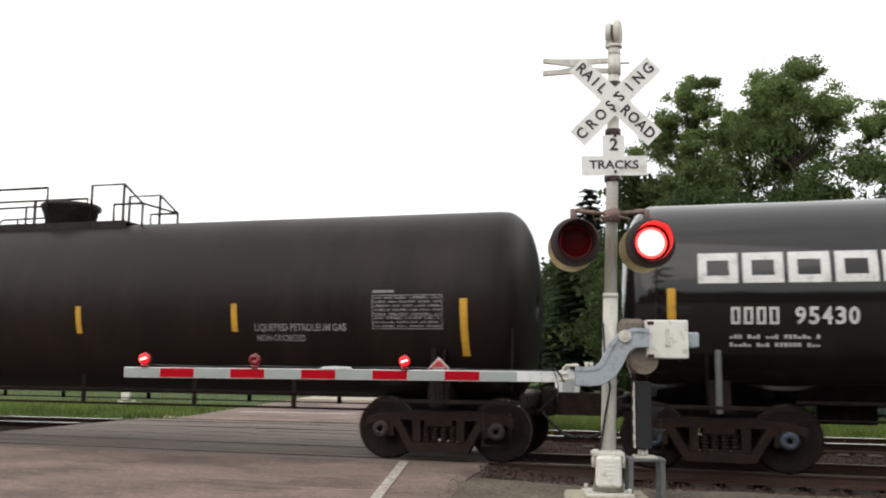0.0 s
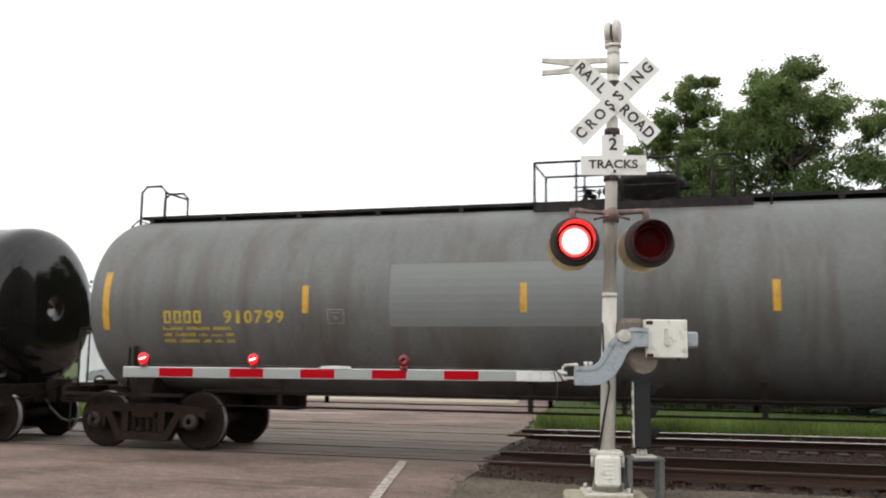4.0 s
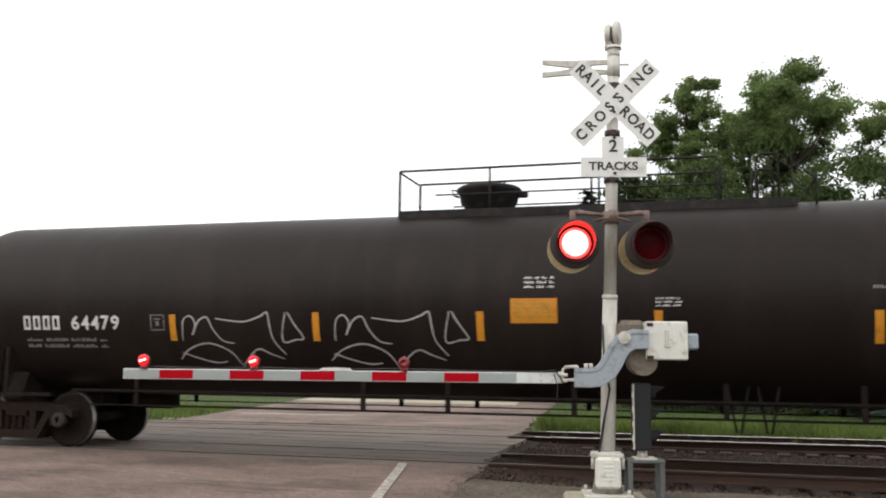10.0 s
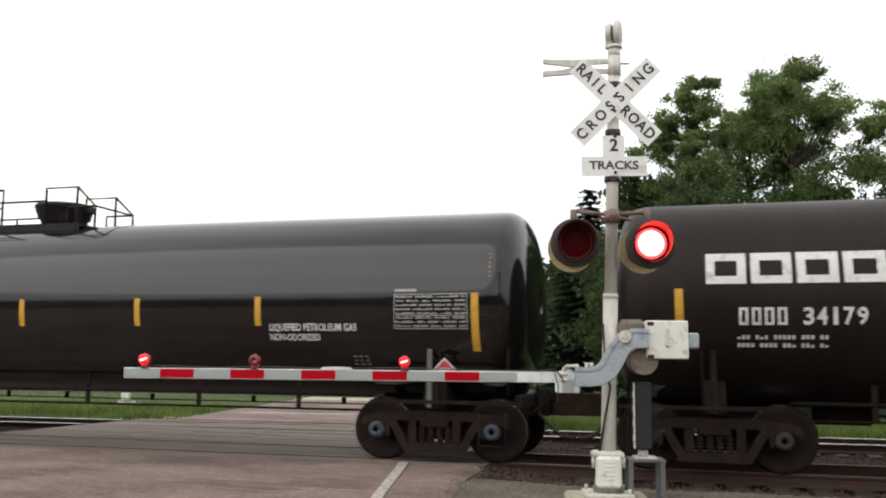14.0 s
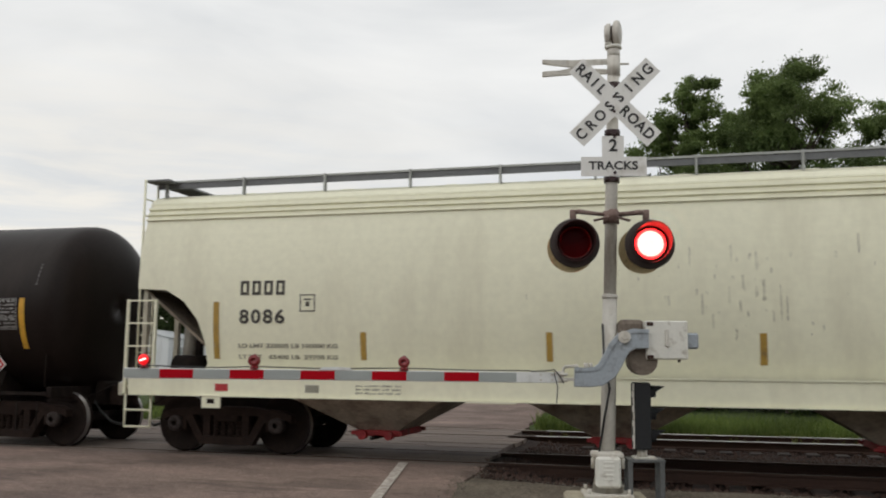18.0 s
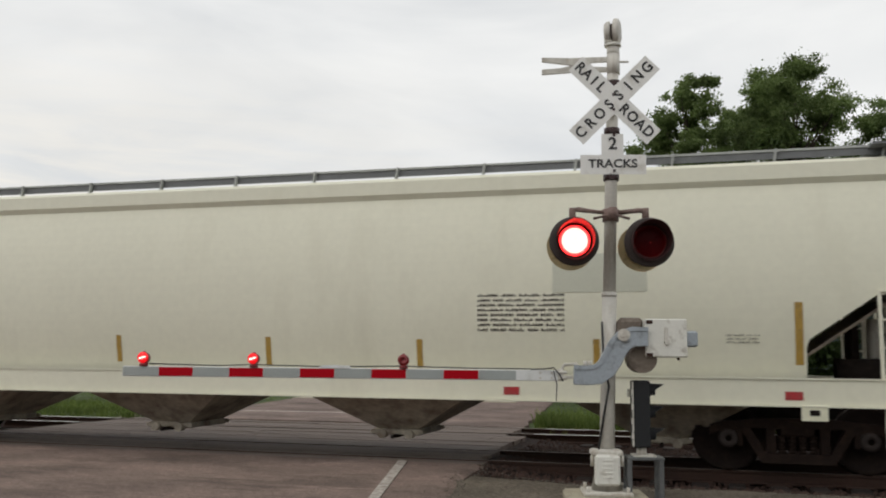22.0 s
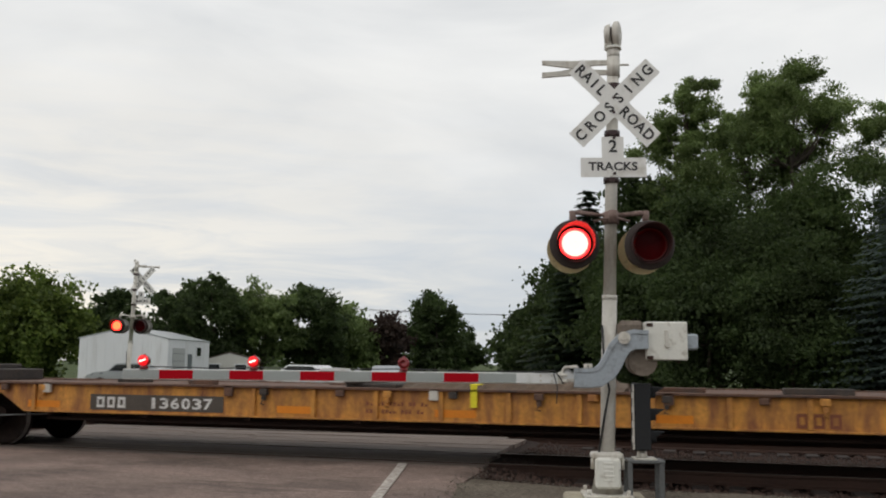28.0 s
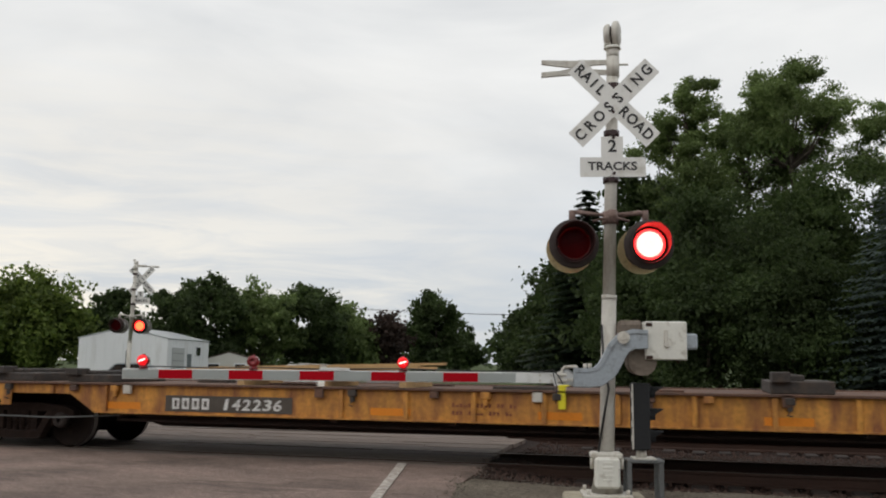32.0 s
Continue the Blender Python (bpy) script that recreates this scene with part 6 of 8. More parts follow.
TAG = (((0, 10), (.03, 45), (.15, 55), (.24, 40), (.18, 20), (.30, 45), (.45, 52), (.55, 30), (.70, 10), (.9, 5)),
       ((.60, 50), (.85, 46), (1.1, 44), (1.36, 53), (1.49, 60), (1.53, 35), (1.58, 10), (1.75, -15)),
       ((1.80, 60), (1.73, 10), (1.95, 12), (2.08, 15), (1.94, 40), (1.83, 61)),
       ((-.12, -25), (.10, -5), (.45, 5), (.8, -10), (.95, -35)),
       ((.95, -38), (1.1, -20), (1.3, -5), (1.5, -14), (1.7, -22)),
       ((-.05, -12), (.2, -22), (.5, -30), (.7, -28)))


def smooth(pts, n=5):
    """Points along a rounded line through pts, heights in hundredths."""
    out = []
    for i in range(len(pts) - 1):
        p0, p1, p2, p3 = pts[max(i - 1, 0)], pts[i], pts[i + 1], pts[min(i + 2, len(pts) - 1)]
        for j in range(n):
            u = j / n
            out.append(tuple(0.5 * (2 * b + (c - a) * u + (2 * a - 5 * b + 4 * c - d) * u * u + (3 * b - a - 3 * c + d) * u ** 3) for a, b, c, d in zip(p0, p1, p2, p3)))
    return out + [pts[-1]]


for shift in (-4.50, -1.90):
    for k, line in enumerate(TAG):
        bm = B()
        ribbon(bm, on_tank, [(shift + x, 1.70 + 0.0085 * z) for x, z in smooth(line)], 0.026, 0.005 + 0.0008 * k)
        part("graffiti_stroke", bm, GRAFFITI, C4, "white sprayed outline stroke")
bm = B()
plate(bm, on_tank, 0.81, 1.48, 2.04, 2.39, 0.005)
part("warning_panel", bm, BARORANGE, C4, "orange warning panel")
data_block(C4, lambda x, z, l=0.004: on_tank(x, z, l + 0.003), 0.88, 1.41, 2.1, 2.34, BAROCHRE, 4, 53, False)
data_block(C4, on_tank, 1.01, 1.43, 2.52, 2.72, STENCIL, 3, 54, False)
data_block(C4, on_tank, 2.84, 3.22, 2.25, 2.4, STENCIL, 3, 55, False)
data_block(C4, on_tank, 5.58, 6.18, 2.46, 2.54, FADED, 1, 56, False)
outline_box(C4, on_tank, 6.34, 6.75, 1.57, 1.81, FADED)
for a, b, c, d, w in ((7.0, 7.98, 2.69, 2.80, "NON ODORIZED"), (6.87, 8.1, 2.56, 2.67, "LIQUEFIED PETROLEUM GAS")):
    bm = B()
    plate(bm, on_tank, a, b, c, d, 0.004)
    part("label_panel", bm, CREAMLABEL, C4, "cream label panel")
    words_on(C4, lambda x, z, l=0.004: on_tank(x, z, l + 0.003), a + 0.03, b - 0.03, (c + d) / 2, 0.075, w, DARKSTENCIL)
data_block(C4, on_tank, 6.93, 7.98, 1.99, 2.49, FADED, 8, 57)

for c, hf, up in ((C1, 9.05, .35), (C3, 9.15, .25), (C5, 9.12, .3), (C6, 9.16, .3)):
    data_block(c, on_head(hf), hf - 0.47, hf - 0.26, ZC + up, ZC + up + 0.42, FADED, 6, 300, False)
for c, xx in ((C4, 3.9), (C4, 4.3), (C3, 3.95), (C3, 4.45), (C5, -4.1), (C1, -4.3)):
    bm = B()
    tube(bm, [(xx - 0.15, -0.9, 1.25), (xx - 0.03, -0.9, 0.55), (xx + 0.03, -0.9, 0.55), (xx + 0.15, -0.9, 1.25)], 0.020)
    part("outlet_guard", bm, UNDER, c, "bent pipe guard below the tank")
# placards on diamond holders, at the tank ends
for c, xs in ((C0, (8.0,)), (C1, (8.0,)), (C4, (7.6,)), (C5, (8.0,)), (C6, (8.0,)), (C2, (8.6,))):
    for xx in xs:
        holder = B()
        slab(holder, [(xx - 0.17, 1.36), (xx, 1.53), (xx + 0.17, 1.36), (xx, 1.19)], "y", -1.435, -1.425)
        hob = part("placard_holder", holder, STENCIL, c, "white edged diamond hazard placard")
        bm = B()
        slab(bm, [(xx - 0.145, 1.36), (xx, 1.505), (xx + 0.145, 1.36), (xx, 1.215)], "y", -1.440, -1.4355)
        face = part("placard_face", bm, REDGATE, hob, "red face of the placard")
        bm = B()
        for k in range(4):
            box(bm, (xx - 0.085 + k * 0.045, -1.444, 1.335), (xx - 0.053 + k * 0.045, -1.4405, 1.385))
        part("number_bars", bm, STENCIL, face, "white bars across the placard")
        bm = B()
        bar(bm, (xx, -1.43, 1.25), (xx, -1.30, 0.85), 0.03, 0.03)
        part("bracket", bm, UNDER, hob)


# ------------------------------------------------------------ train: covered hoppers
def hopper_car(x, length, label, style, ribs, opening, paint, reach, ze, bays, shoulder=(0.1, 1.0, 0.06)):
    car = thing("hopper_car", pose(x, TRACK, 0), label, "hopper car", "cars of the freight train")
    h = length / 2
    e = reach                     # end of the side sheet
    W = 1.55
    zb, zr = 1.27, 4.32
    # side sheets with their end cut-outs
    cx, cz = opening
    if style == "rounded":
        left = [(-e, ze), (-e, zb + cz), (-e + cx * 0.42, zb + cz * 0.98), (-e + cx * 0.68, zb + cz * 0.84), (-e + cx * 0.88, zb + cz * 0.62), (-e + cx * 0.98, zb + cz * 0.36), (-e + cx, zb + 0.14), (-e + cx * 0.95, zb + 0.04), (-e + cx * 0.88, zb)]
    else:
        left = [(-e, ze), (-e, zb + cz), (-e + cx * shoulder[0], zb + cz * shoulder[1]), (-e + cx * 0.97, zb + shoulder[2]), (-e + cx, zb + shoulder[2] * 0.8), (-e + cx, zb)]
    side = left + [(-p[0], p[1]) for p in left[::-1]]
    for s in (-1, 1):
        bm = B()
        slab(bm, side, "y", s * W - 0.012, s * W + 0.012)
        for k in range(19):
            bmesh.ops.bisect_plane(bm, geom=bm.verts[:] + bm.edges[:] + bm.faces[:], plane_co=(0, 0, 1.36 + 0.14 * k), plane_no=(0, 0, 1))
        for v in bm.verts:
            v.co.y -= s * tuck(v.co.z)
        part("side_sheet", bm, paint, car)
        if s < 0:
            for (za, zt) in ribs:
                bm = B()
                yo, yi = -W + tuck((za + zt) / 2) - (0.05 if zt - za < 0.1 else 0.11), -W + tuck(za) + 0.01
                slab(bm, [(yi, za), (yo, za + min(0.10, (zt - za) * 0.4)), (yo + 0.01, zt), (yi, zt)], "x", -e - 0.01, e + 0.01)
                part("top_chord", bm, paint, car, "pressed top chord below the roof")
        else:
            bm = B()
            box(bm, (-e, W - tuck(ze) - 0.03, ze - 0.2), (e, W - tuck(ze) + 0.06, ze - 0.02), 0.008)
            part("top_chord", bm, paint, car, "pressed top chord below the roof")
        bm = B()
        box(bm, (-e - 0.05, s * (W + 0.02) - 0.06, 0.93), (e + 0.05, s * (W + 0.02) + 0.06, 1.27), 0.01)
        part("side_sill", bm, paint, car)
        bm = B()
        box(bm, (-e, s * (W + 0.04) - 0.06, 1.265), (e, s * (W + 0.04) + 0.06, 1.285))
        box(bm, (-e, s * (W + 0.04) - 0.08, 0.915), (e, s * (W + 0.04) + 0.05, 0.935))
        part("sill_flange", bm, paint, car)
    # roof
    wr = W - tuck(ze)
    prof = [(-wr - 0.03, ze - 0.03), (-wr, ze), (-wr * 0.93, ze + 0.08), (-wr * 0.7, ze + (zr - ze) * 0.6), (-0.4, zr - 0.03), (0, zr), (0.4, zr - 0.03), (wr * 0.7, ze + (zr - ze) * 0.6), (wr * 0.93, ze + 0.08), (wr, ze), (wr + 0.03, ze - 0.03)]
    bm = B()
    slab(bm, prof + [(0.0, ze - 0.06)], "x", -e - 0.02, e + 0.02)
    part("roof", bm, paint, car)
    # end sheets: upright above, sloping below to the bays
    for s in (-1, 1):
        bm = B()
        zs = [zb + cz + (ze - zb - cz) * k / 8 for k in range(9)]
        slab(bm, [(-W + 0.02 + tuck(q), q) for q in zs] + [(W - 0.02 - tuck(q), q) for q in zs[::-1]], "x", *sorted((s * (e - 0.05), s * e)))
        part("end_sheet", bm, HOPPEREND, car, "upright end sheet, darker than the sides")
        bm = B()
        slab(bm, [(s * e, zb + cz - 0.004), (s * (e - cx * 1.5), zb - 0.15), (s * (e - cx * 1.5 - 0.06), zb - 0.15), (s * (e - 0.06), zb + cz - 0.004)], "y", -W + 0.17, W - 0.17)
        part("slope_sheet", bm, TANSLOPE, car, "dark tan underside of the slope sheet")
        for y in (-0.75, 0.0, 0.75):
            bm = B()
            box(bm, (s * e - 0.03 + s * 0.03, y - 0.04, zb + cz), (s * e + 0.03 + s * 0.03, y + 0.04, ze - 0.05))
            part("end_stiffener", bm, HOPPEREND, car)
        for y in (-1.38, -0.45, 1.38):
            bm = B()
            box(bm, (s * (e - 0.06) - 0.04, y - 0.04, 1.06), (s * (e - 0.06) + 0.04, y + 0.04, zb + cz))
            part("end_post", bm, HOPPEREND, car)
        bm = B()
        cyl(bm, (s * (e - 0.35), 0.15, 1.30), (s * (e - 0.35), 0.75, 1.30), 0.21, seg=16)
        part("air_reservoir", bm, HOPPEREND, car, "grey air reservoir on the end platform")
        bm = B()
        cyl(bm, (s * (e - 0.2), -0.25, 1.30), (s * (e - 0.2), -0.25, 2.1), 0.13, 0.10, seg=14)
        box(bm, (s * (e - 0.2) - 0.1, -0.4, 1.06), (s * (e - 0.2) + 0.1, -0.1, 1.30), 0.02)
        part("brake_cylinder", bm, ALU, car, "pale brake cylinder on the end platform")
        # corner posts, ladders and steps
        for y, sd in ((-W, -1), (W, 1)):
            bm = B()
            top = min(zb + cz + 0.05, 2.42)
            for dx in (0.14, -0.36):
                box(bm, (s * (e + dx) - 0.022, y + sd * 0.03 - 0.022, 0.93), (s * (e + dx) + 0.022, y + sd * 0.03 + 0.022, top))
            for zz in (1.32, 1.68, 2.04, top - 0.02):
                bar(bm, (s * (e + 0.14), y + sd * 0.03, zz), (s * (e - 0.36), y + sd * 0.03, zz), 0.025, 0.025)
            part("side_ladder", bm, paint, car, "cream side ladder")
            bm = B()
            for dx in (0.12, -0.34):
                tube(bm, [(s * (e + dx), y + sd * 0.02, 0.93), (s * (e + dx), y + sd * 0.02, 0.42)], 0.018)
            for zz in (0.42, 0.68):
                tube(bm, [(s * (e + 0.12), y + sd * 0.02, zz), (s * (e - 0.34), y + sd * 0.02, zz)], 0.018)
            part("step", bm, paint, car, "cream stirrup step")
        bm = B()
        for y in (-1.35, -0.98):
            tube(bm, [(s * (e + 0.10), y, 1.0), (s * (e + 0.10), y, 4.42)], 0.02)
        for k in range(11):
            zz = 1.3 + k * 0.28
            tube(bm, [(s * (e + 0.10), -1.35, zz), (s * (e + 0.10), -0.98, zz)], 0.013)
        part("end_ladder", bm, paint, car, "cream end ladder")
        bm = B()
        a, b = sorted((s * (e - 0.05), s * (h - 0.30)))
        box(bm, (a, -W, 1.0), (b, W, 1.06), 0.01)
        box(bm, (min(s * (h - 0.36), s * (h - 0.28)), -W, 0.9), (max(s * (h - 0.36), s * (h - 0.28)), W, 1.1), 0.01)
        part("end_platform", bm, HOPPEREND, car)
        bm = B()
        a, b = sorted((s * (h - 0.55), s * (h - 3.0)))
        box(bm, (a, -0.3, 0.68), (b, 0.3, 1.0), 0.01)
        for y in (-0.45, 0.1):
            box(bm, (s * (e - 0.5) - 0.05, y - 0.05, 1.0), (s * (e - 0.5) + 0.05, y + 0.05, 2.0))
        cyl(bm, (s * (h - 1.4), -0.7, 1.35), (s * (h - 0.8), -0.7, 1.35), 0.2, seg=14)
        part("stub_sill", bm, UNDER, car)
        coupler(car, s * (h - 0.02), s, 0.6)
        truck(car, s * (h - (1.95 if style == "rounded" or cz < 1.5 else 1.80)))
    # roof walkway
    zw = 4.43
    for s in (-1, 1):
        bm = B()
        box(bm, (-e - 0.1, s * 0.78 - 0.20, zw - 0.03), (e + 0.1, s * 0.78 + 0.20, zw))
        box(bm, (-e - 0.1, s * 0.98 - 0.012, zw - 0.115), (e + 0.1, s * 0.98 + 0.012, zw + 0.005))
        part("roof_walkway", bm, GRATE, car, "dark grated roof walkway")
        bm = B()
        a, b = sorted((s * (e + 0.15), s * (e - 0.3)))
        box(bm, (a, -1.3, zw - 0.035), (b, 1.3, zw - 0.005))
        part("end_walkway", bm, GRATE, car, "dark grated end walkway")
        bm = B()
        box(bm, (-e - 0.1, s * 1.0 - 0.012, zw - 0.012), (e + 0.1, s * 1.0 + 0.012, zw + 0.018))
        part("walkway_edge", bm, ROOFRAIL, car, "pale walkway edge")
    n = 14
    for k in range(n):
        xx = -e + 0.1 + (2 * e - 0.2) * k / (n - 1)
        for s in (-1, 1):
            bm = B()
            bar(bm, (xx - 0.05 * (style != "rounded"), s * 1.02, zr - 0.16), (xx, s * 1.022, zw + 0.02), 0.075, 0.03)
            part("walkway_bracket", bm, ROOFRAIL, car)
    for k in range(10):
        xx = -e + 1.2 + (2 * e - 2.4) * k / 9
        bm = B()
        lathe(bm, [(0.26, zr - 0.05), (0.26, zr + 0.01), (0.22, zr + 0.03), (0.02, zr + 0.035)], 14, "z")
        bmesh.ops.translate(bm, verts=bm.verts, vec=(xx, 0, 0))
        part("hatch", bm, paint, car)
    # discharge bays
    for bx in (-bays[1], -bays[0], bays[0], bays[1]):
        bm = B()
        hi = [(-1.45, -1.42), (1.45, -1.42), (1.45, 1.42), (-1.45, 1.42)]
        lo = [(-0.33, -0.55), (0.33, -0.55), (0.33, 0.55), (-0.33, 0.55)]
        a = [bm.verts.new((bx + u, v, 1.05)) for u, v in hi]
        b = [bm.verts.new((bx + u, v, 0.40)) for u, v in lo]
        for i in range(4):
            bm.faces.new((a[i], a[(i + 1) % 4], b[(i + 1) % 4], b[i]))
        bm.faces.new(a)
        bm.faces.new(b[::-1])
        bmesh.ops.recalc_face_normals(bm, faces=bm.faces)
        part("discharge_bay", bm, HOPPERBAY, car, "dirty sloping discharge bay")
        bm = B()
        box(bm, (bx - 0.37, -0.60, 0.31), (bx + 0.37, 0.60, 0.405), 0.01)
        for dx in (-0.22, 0.22):
            cyl(bm, (bx + dx, -0.72, 0.33), (bx + dx, -0.58, 0.33), 0.07, seg=12)
        for y in (-0.62, 0.62):
            bar(bm, (bx - 0.42, y, 0.36), (bx + 0.42, y, 0.36), 0.03, 0.06)
        part("outlet_gate", bm, REDGATE if style == "rounded" else HOPPERBAY, car, "red outlet gate" if style == "rounded" else "")
        bm = B()
        cyl(bm, (bx, -0.85, 0.30), (bx, 0.85, 0.30), 0.03, seg=8)
        part("gate_shaft", bm, UNDER, car)
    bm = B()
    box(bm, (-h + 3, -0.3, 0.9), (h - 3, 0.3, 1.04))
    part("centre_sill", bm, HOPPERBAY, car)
    return car


def on_sill(x, z, lift=0.004):
    return (x, -1.632 - lift, z)


def moved(put, d):
    """The same surface, with its marks set d further along."""
    return lambda x, z, lift=0.004: put(x + d, z, lift)


RIBS = [(3.70, 3.75), (3.79, 3.84), (3.88, 3.94)]
C7 = hopper_car(126.46, 19.9, "cream covered hopper car with dark stencilled marks", "rounded", RIBS, (1.24, 1.32), HOPPERMAT, 9.39, 4.02, (1.93, 5.62))
C8 = hopper_car(146.14, 19.48, "cream covered hopper car with a pale grey patch", "slanted", [(3.86, 4.16)], (1.24, 1.13), HOPPERGREY, 9.14, 4.17, (2.0, 6.0), (0.32, 0.95, 0.52))
C9 = hopper_car(165.83, 19.46, "pale cream covered hopper car with long sloping end openings", "slanted", [(3.80, 4.12)], (1.18, 1.70), HOPPERMAT, 9.19, 4.13, (2.0, 6.0), (0.02, 1.0, 0.76))
SIDE = {C7.name: moved(on_side, -0.34), C8.name: moved(on_side, -0.03), C9.name: moved(on_side, -0.16)}
for c, k in ((C7, 0), (C8, 1), (C9, 2)):
    x0, z0 = ((-7.25, 2.03), (-7.36, 1.93), (-7.6, 2.02))[k]
    cw = 0.8 if k < 2 else 0.6
    letter_bars(c, SIDE[c.name], x0, x0 + cw, z0 + 0.44, z0 + 0.66, "NNNN", DARKSTENCIL)
    letter_bars(c, SIDE[c.name], x0, x0 + cw, z0, z0 + 0.22, ("8086", "6257", "1641")[k], DARKSTENCIL)
    if c is C7:
        words_on(c, SIDE[c.name], x0, x0 + 1.64, z0 - 0.34, 0.062, "LD LMT 220600 LB 100000 KG", GREYSTENCIL)
        words_on(c, SIDE[c.name], x0, x0 + 1.64, z0 - 0.51, 0.062, "LT WT   65400 LB  29700 KG", GREYSTENCIL)
    else:
        data_block(c, SIDE[c.name], x0, x0 + 1.64, z0 - 0.53, z0 - 0.29, GREYSTENCIL, 2, 60 + k, False)
    bx = (-6.22, -6.31, -6.08)[k]
    outline_box(c, SIDE[c.name], bx, bx + 0.25, z0 + 0.18, z0 + 0.44, DARKSTENCIL)
strips(C7, SIDE[C7.name], [(-7.63, 1.49, 2.37, .1), (-5.2, 1.49, 1.9, .09), (-2.42, 1.49, 1.9, .09), (0.42, 1.47, 1.89, .09), (3.13, 1.46, 1.89, .09), (5.48, 1.46, 1.89, .09), (8.30, 1.45, 2.33, .1)], BAROCHRE)
strips(C8, SIDE[C8.name], [(-7.75, 1.43, 2.29, .1), (-5.07, 1.41, 1.81, .09), (-2.4, 1.4, 1.82, .09), (0.23, 1.37, 1.8, .09), (2.65, 1.36, 1.77, .09), (5.21, 1.38, 1.78, .09), (7.84, 1.45, 2.27, .1)], BAROCHRE)
strips(C9, SIDE[C9.name], [(-7.75, 1.42, 2.2, .1), (-4.78, 1.34, 1.72, .08), (-2.42, 1.36, 1.74, .08), (0.07, 1.62, 2.0, .08), (2.6, 1.36, 1.76, .08), (4.97, 1.36, 1.76, .08), (8.03, 1.4, 2.2, .1)], BAROCHRE)
data_block(C7, SIDE[C7.name], 5.03, 6.22, 2.02, 2.60, DARKSTENCIL, 7, 70, False)
data_block(C7, SIDE[C7.name], 7.64, 8.1, 1.79, 1.95, GREYSTENCIL, 3, 71, False)
letter_bars(C7, on_sill, 2.61, 3.37, 1.06, 1.14, "NNNNNN NNNN", DARKSTENCIL, "wordmark")
bm = B()
lathe(bm, [(0.06, -1.632), (0.08, -1.632), (0.08, -1.637), (0.06, -1.637)], 20)
bmesh.ops.translate(bm, verts=bm.verts, vec=(2.42, 0, 1.1))
part("emblem", bm, GREYSTENCIL, C7, "plain round emblem")
data_block(C8, SIDE[C8.name], 3.53, 4.77, 1.87, 2.43, DARKSTENCIL, 8, 72, False)
bm = B()
plate(bm, SIDE[C8.name], 4.61, 5.91, 2.43, 2.97, 0.003)
part("repainted_patch", bm, mat("pale_grey_patch_paint", (0.55, 0.555, 0.46), 0.55, var=0.05, bump=0), C8, "pale grey repainted patch")
data_block(C8, SIDE[C8.name], 5.84, 6.48, 1.76, 1.86, GREYSTENCIL, 2, 73, False)
data_block(C8, SIDE[C8.name], 6.93, 7.38, 1.72, 1.86, GREYSTENCIL, 3, 74, False)
data_block(C9, SIDE[C9.name], 3.9, 5.1, 1.7, 1.8, GREYSTENCIL, 2, 75, False)
data_block(C9, SIDE[C9.name], -0.13, 0.27, 1.37, 1.56, GREYSTENCIL, 4, 76, False)
outline_box(C9, SIDE[C9.name], 6.1, 6.55, 1.55, 1.75, GREYSTENCIL)




for c in (C7, C8, C9):
    for k, xx in enumerate((-7.9, -6.4, 3.9, 5.6, 7.6)):
        bm = B()
        plate(bm, on_sill, xx, xx + 0.22, 1.0, 1.11)
        part("sill_label", bm, (REDGATE if k % 2 == 0 else GREYSTENCIL), c, "small label on the side sill")
    data_block(c, on_sill, -5.6, -4.9, 0.98, 1.14, GREYSTENCIL, 3, 80, False)
    for xx in (-1, 1):
        bm = B()
        box(bm, (xx * 7.95 - 0.16, -1.66, 0.74), (xx * 7.95 + 0.16, -1.62, 0.94), 0.006)
        pad = part("jacking_pad", bm, HOPPERMAT, c, "cream jacking pad with a dark slot")
        bm = B()
        box(bm, (xx * 7.95 - 0.06, -1.665, 0.81), (xx * 7.95 + 0.06, -1.658, 0.88))
        part("slot", bm, UNDER, pad)

# dried splash marks
rg = random.Random(77)
bm = B()
for _ in range(60):
    x = 0.35 + rg.gauss(0, 0.75)
    z = rg.uniform(1.75, 2.95)
    ln = rg.uniform(0.015, 0.09) if rg.random() < 0.7 else rg.uniform(0.12, 0.32)
    plate(bm, SIDE[C7.name], x, x + rg.uniform(0.004, 0.010), z, z + ln)
tagged(part("splash_marks", bm, GREYSTENCIL, C7), "dried grey drips", kind="stuff")


# ------------------------------------------------------------ train: flat cars
def on_flat(x, z, lift=0.004):
    return (x, -1.40 - lift, z)


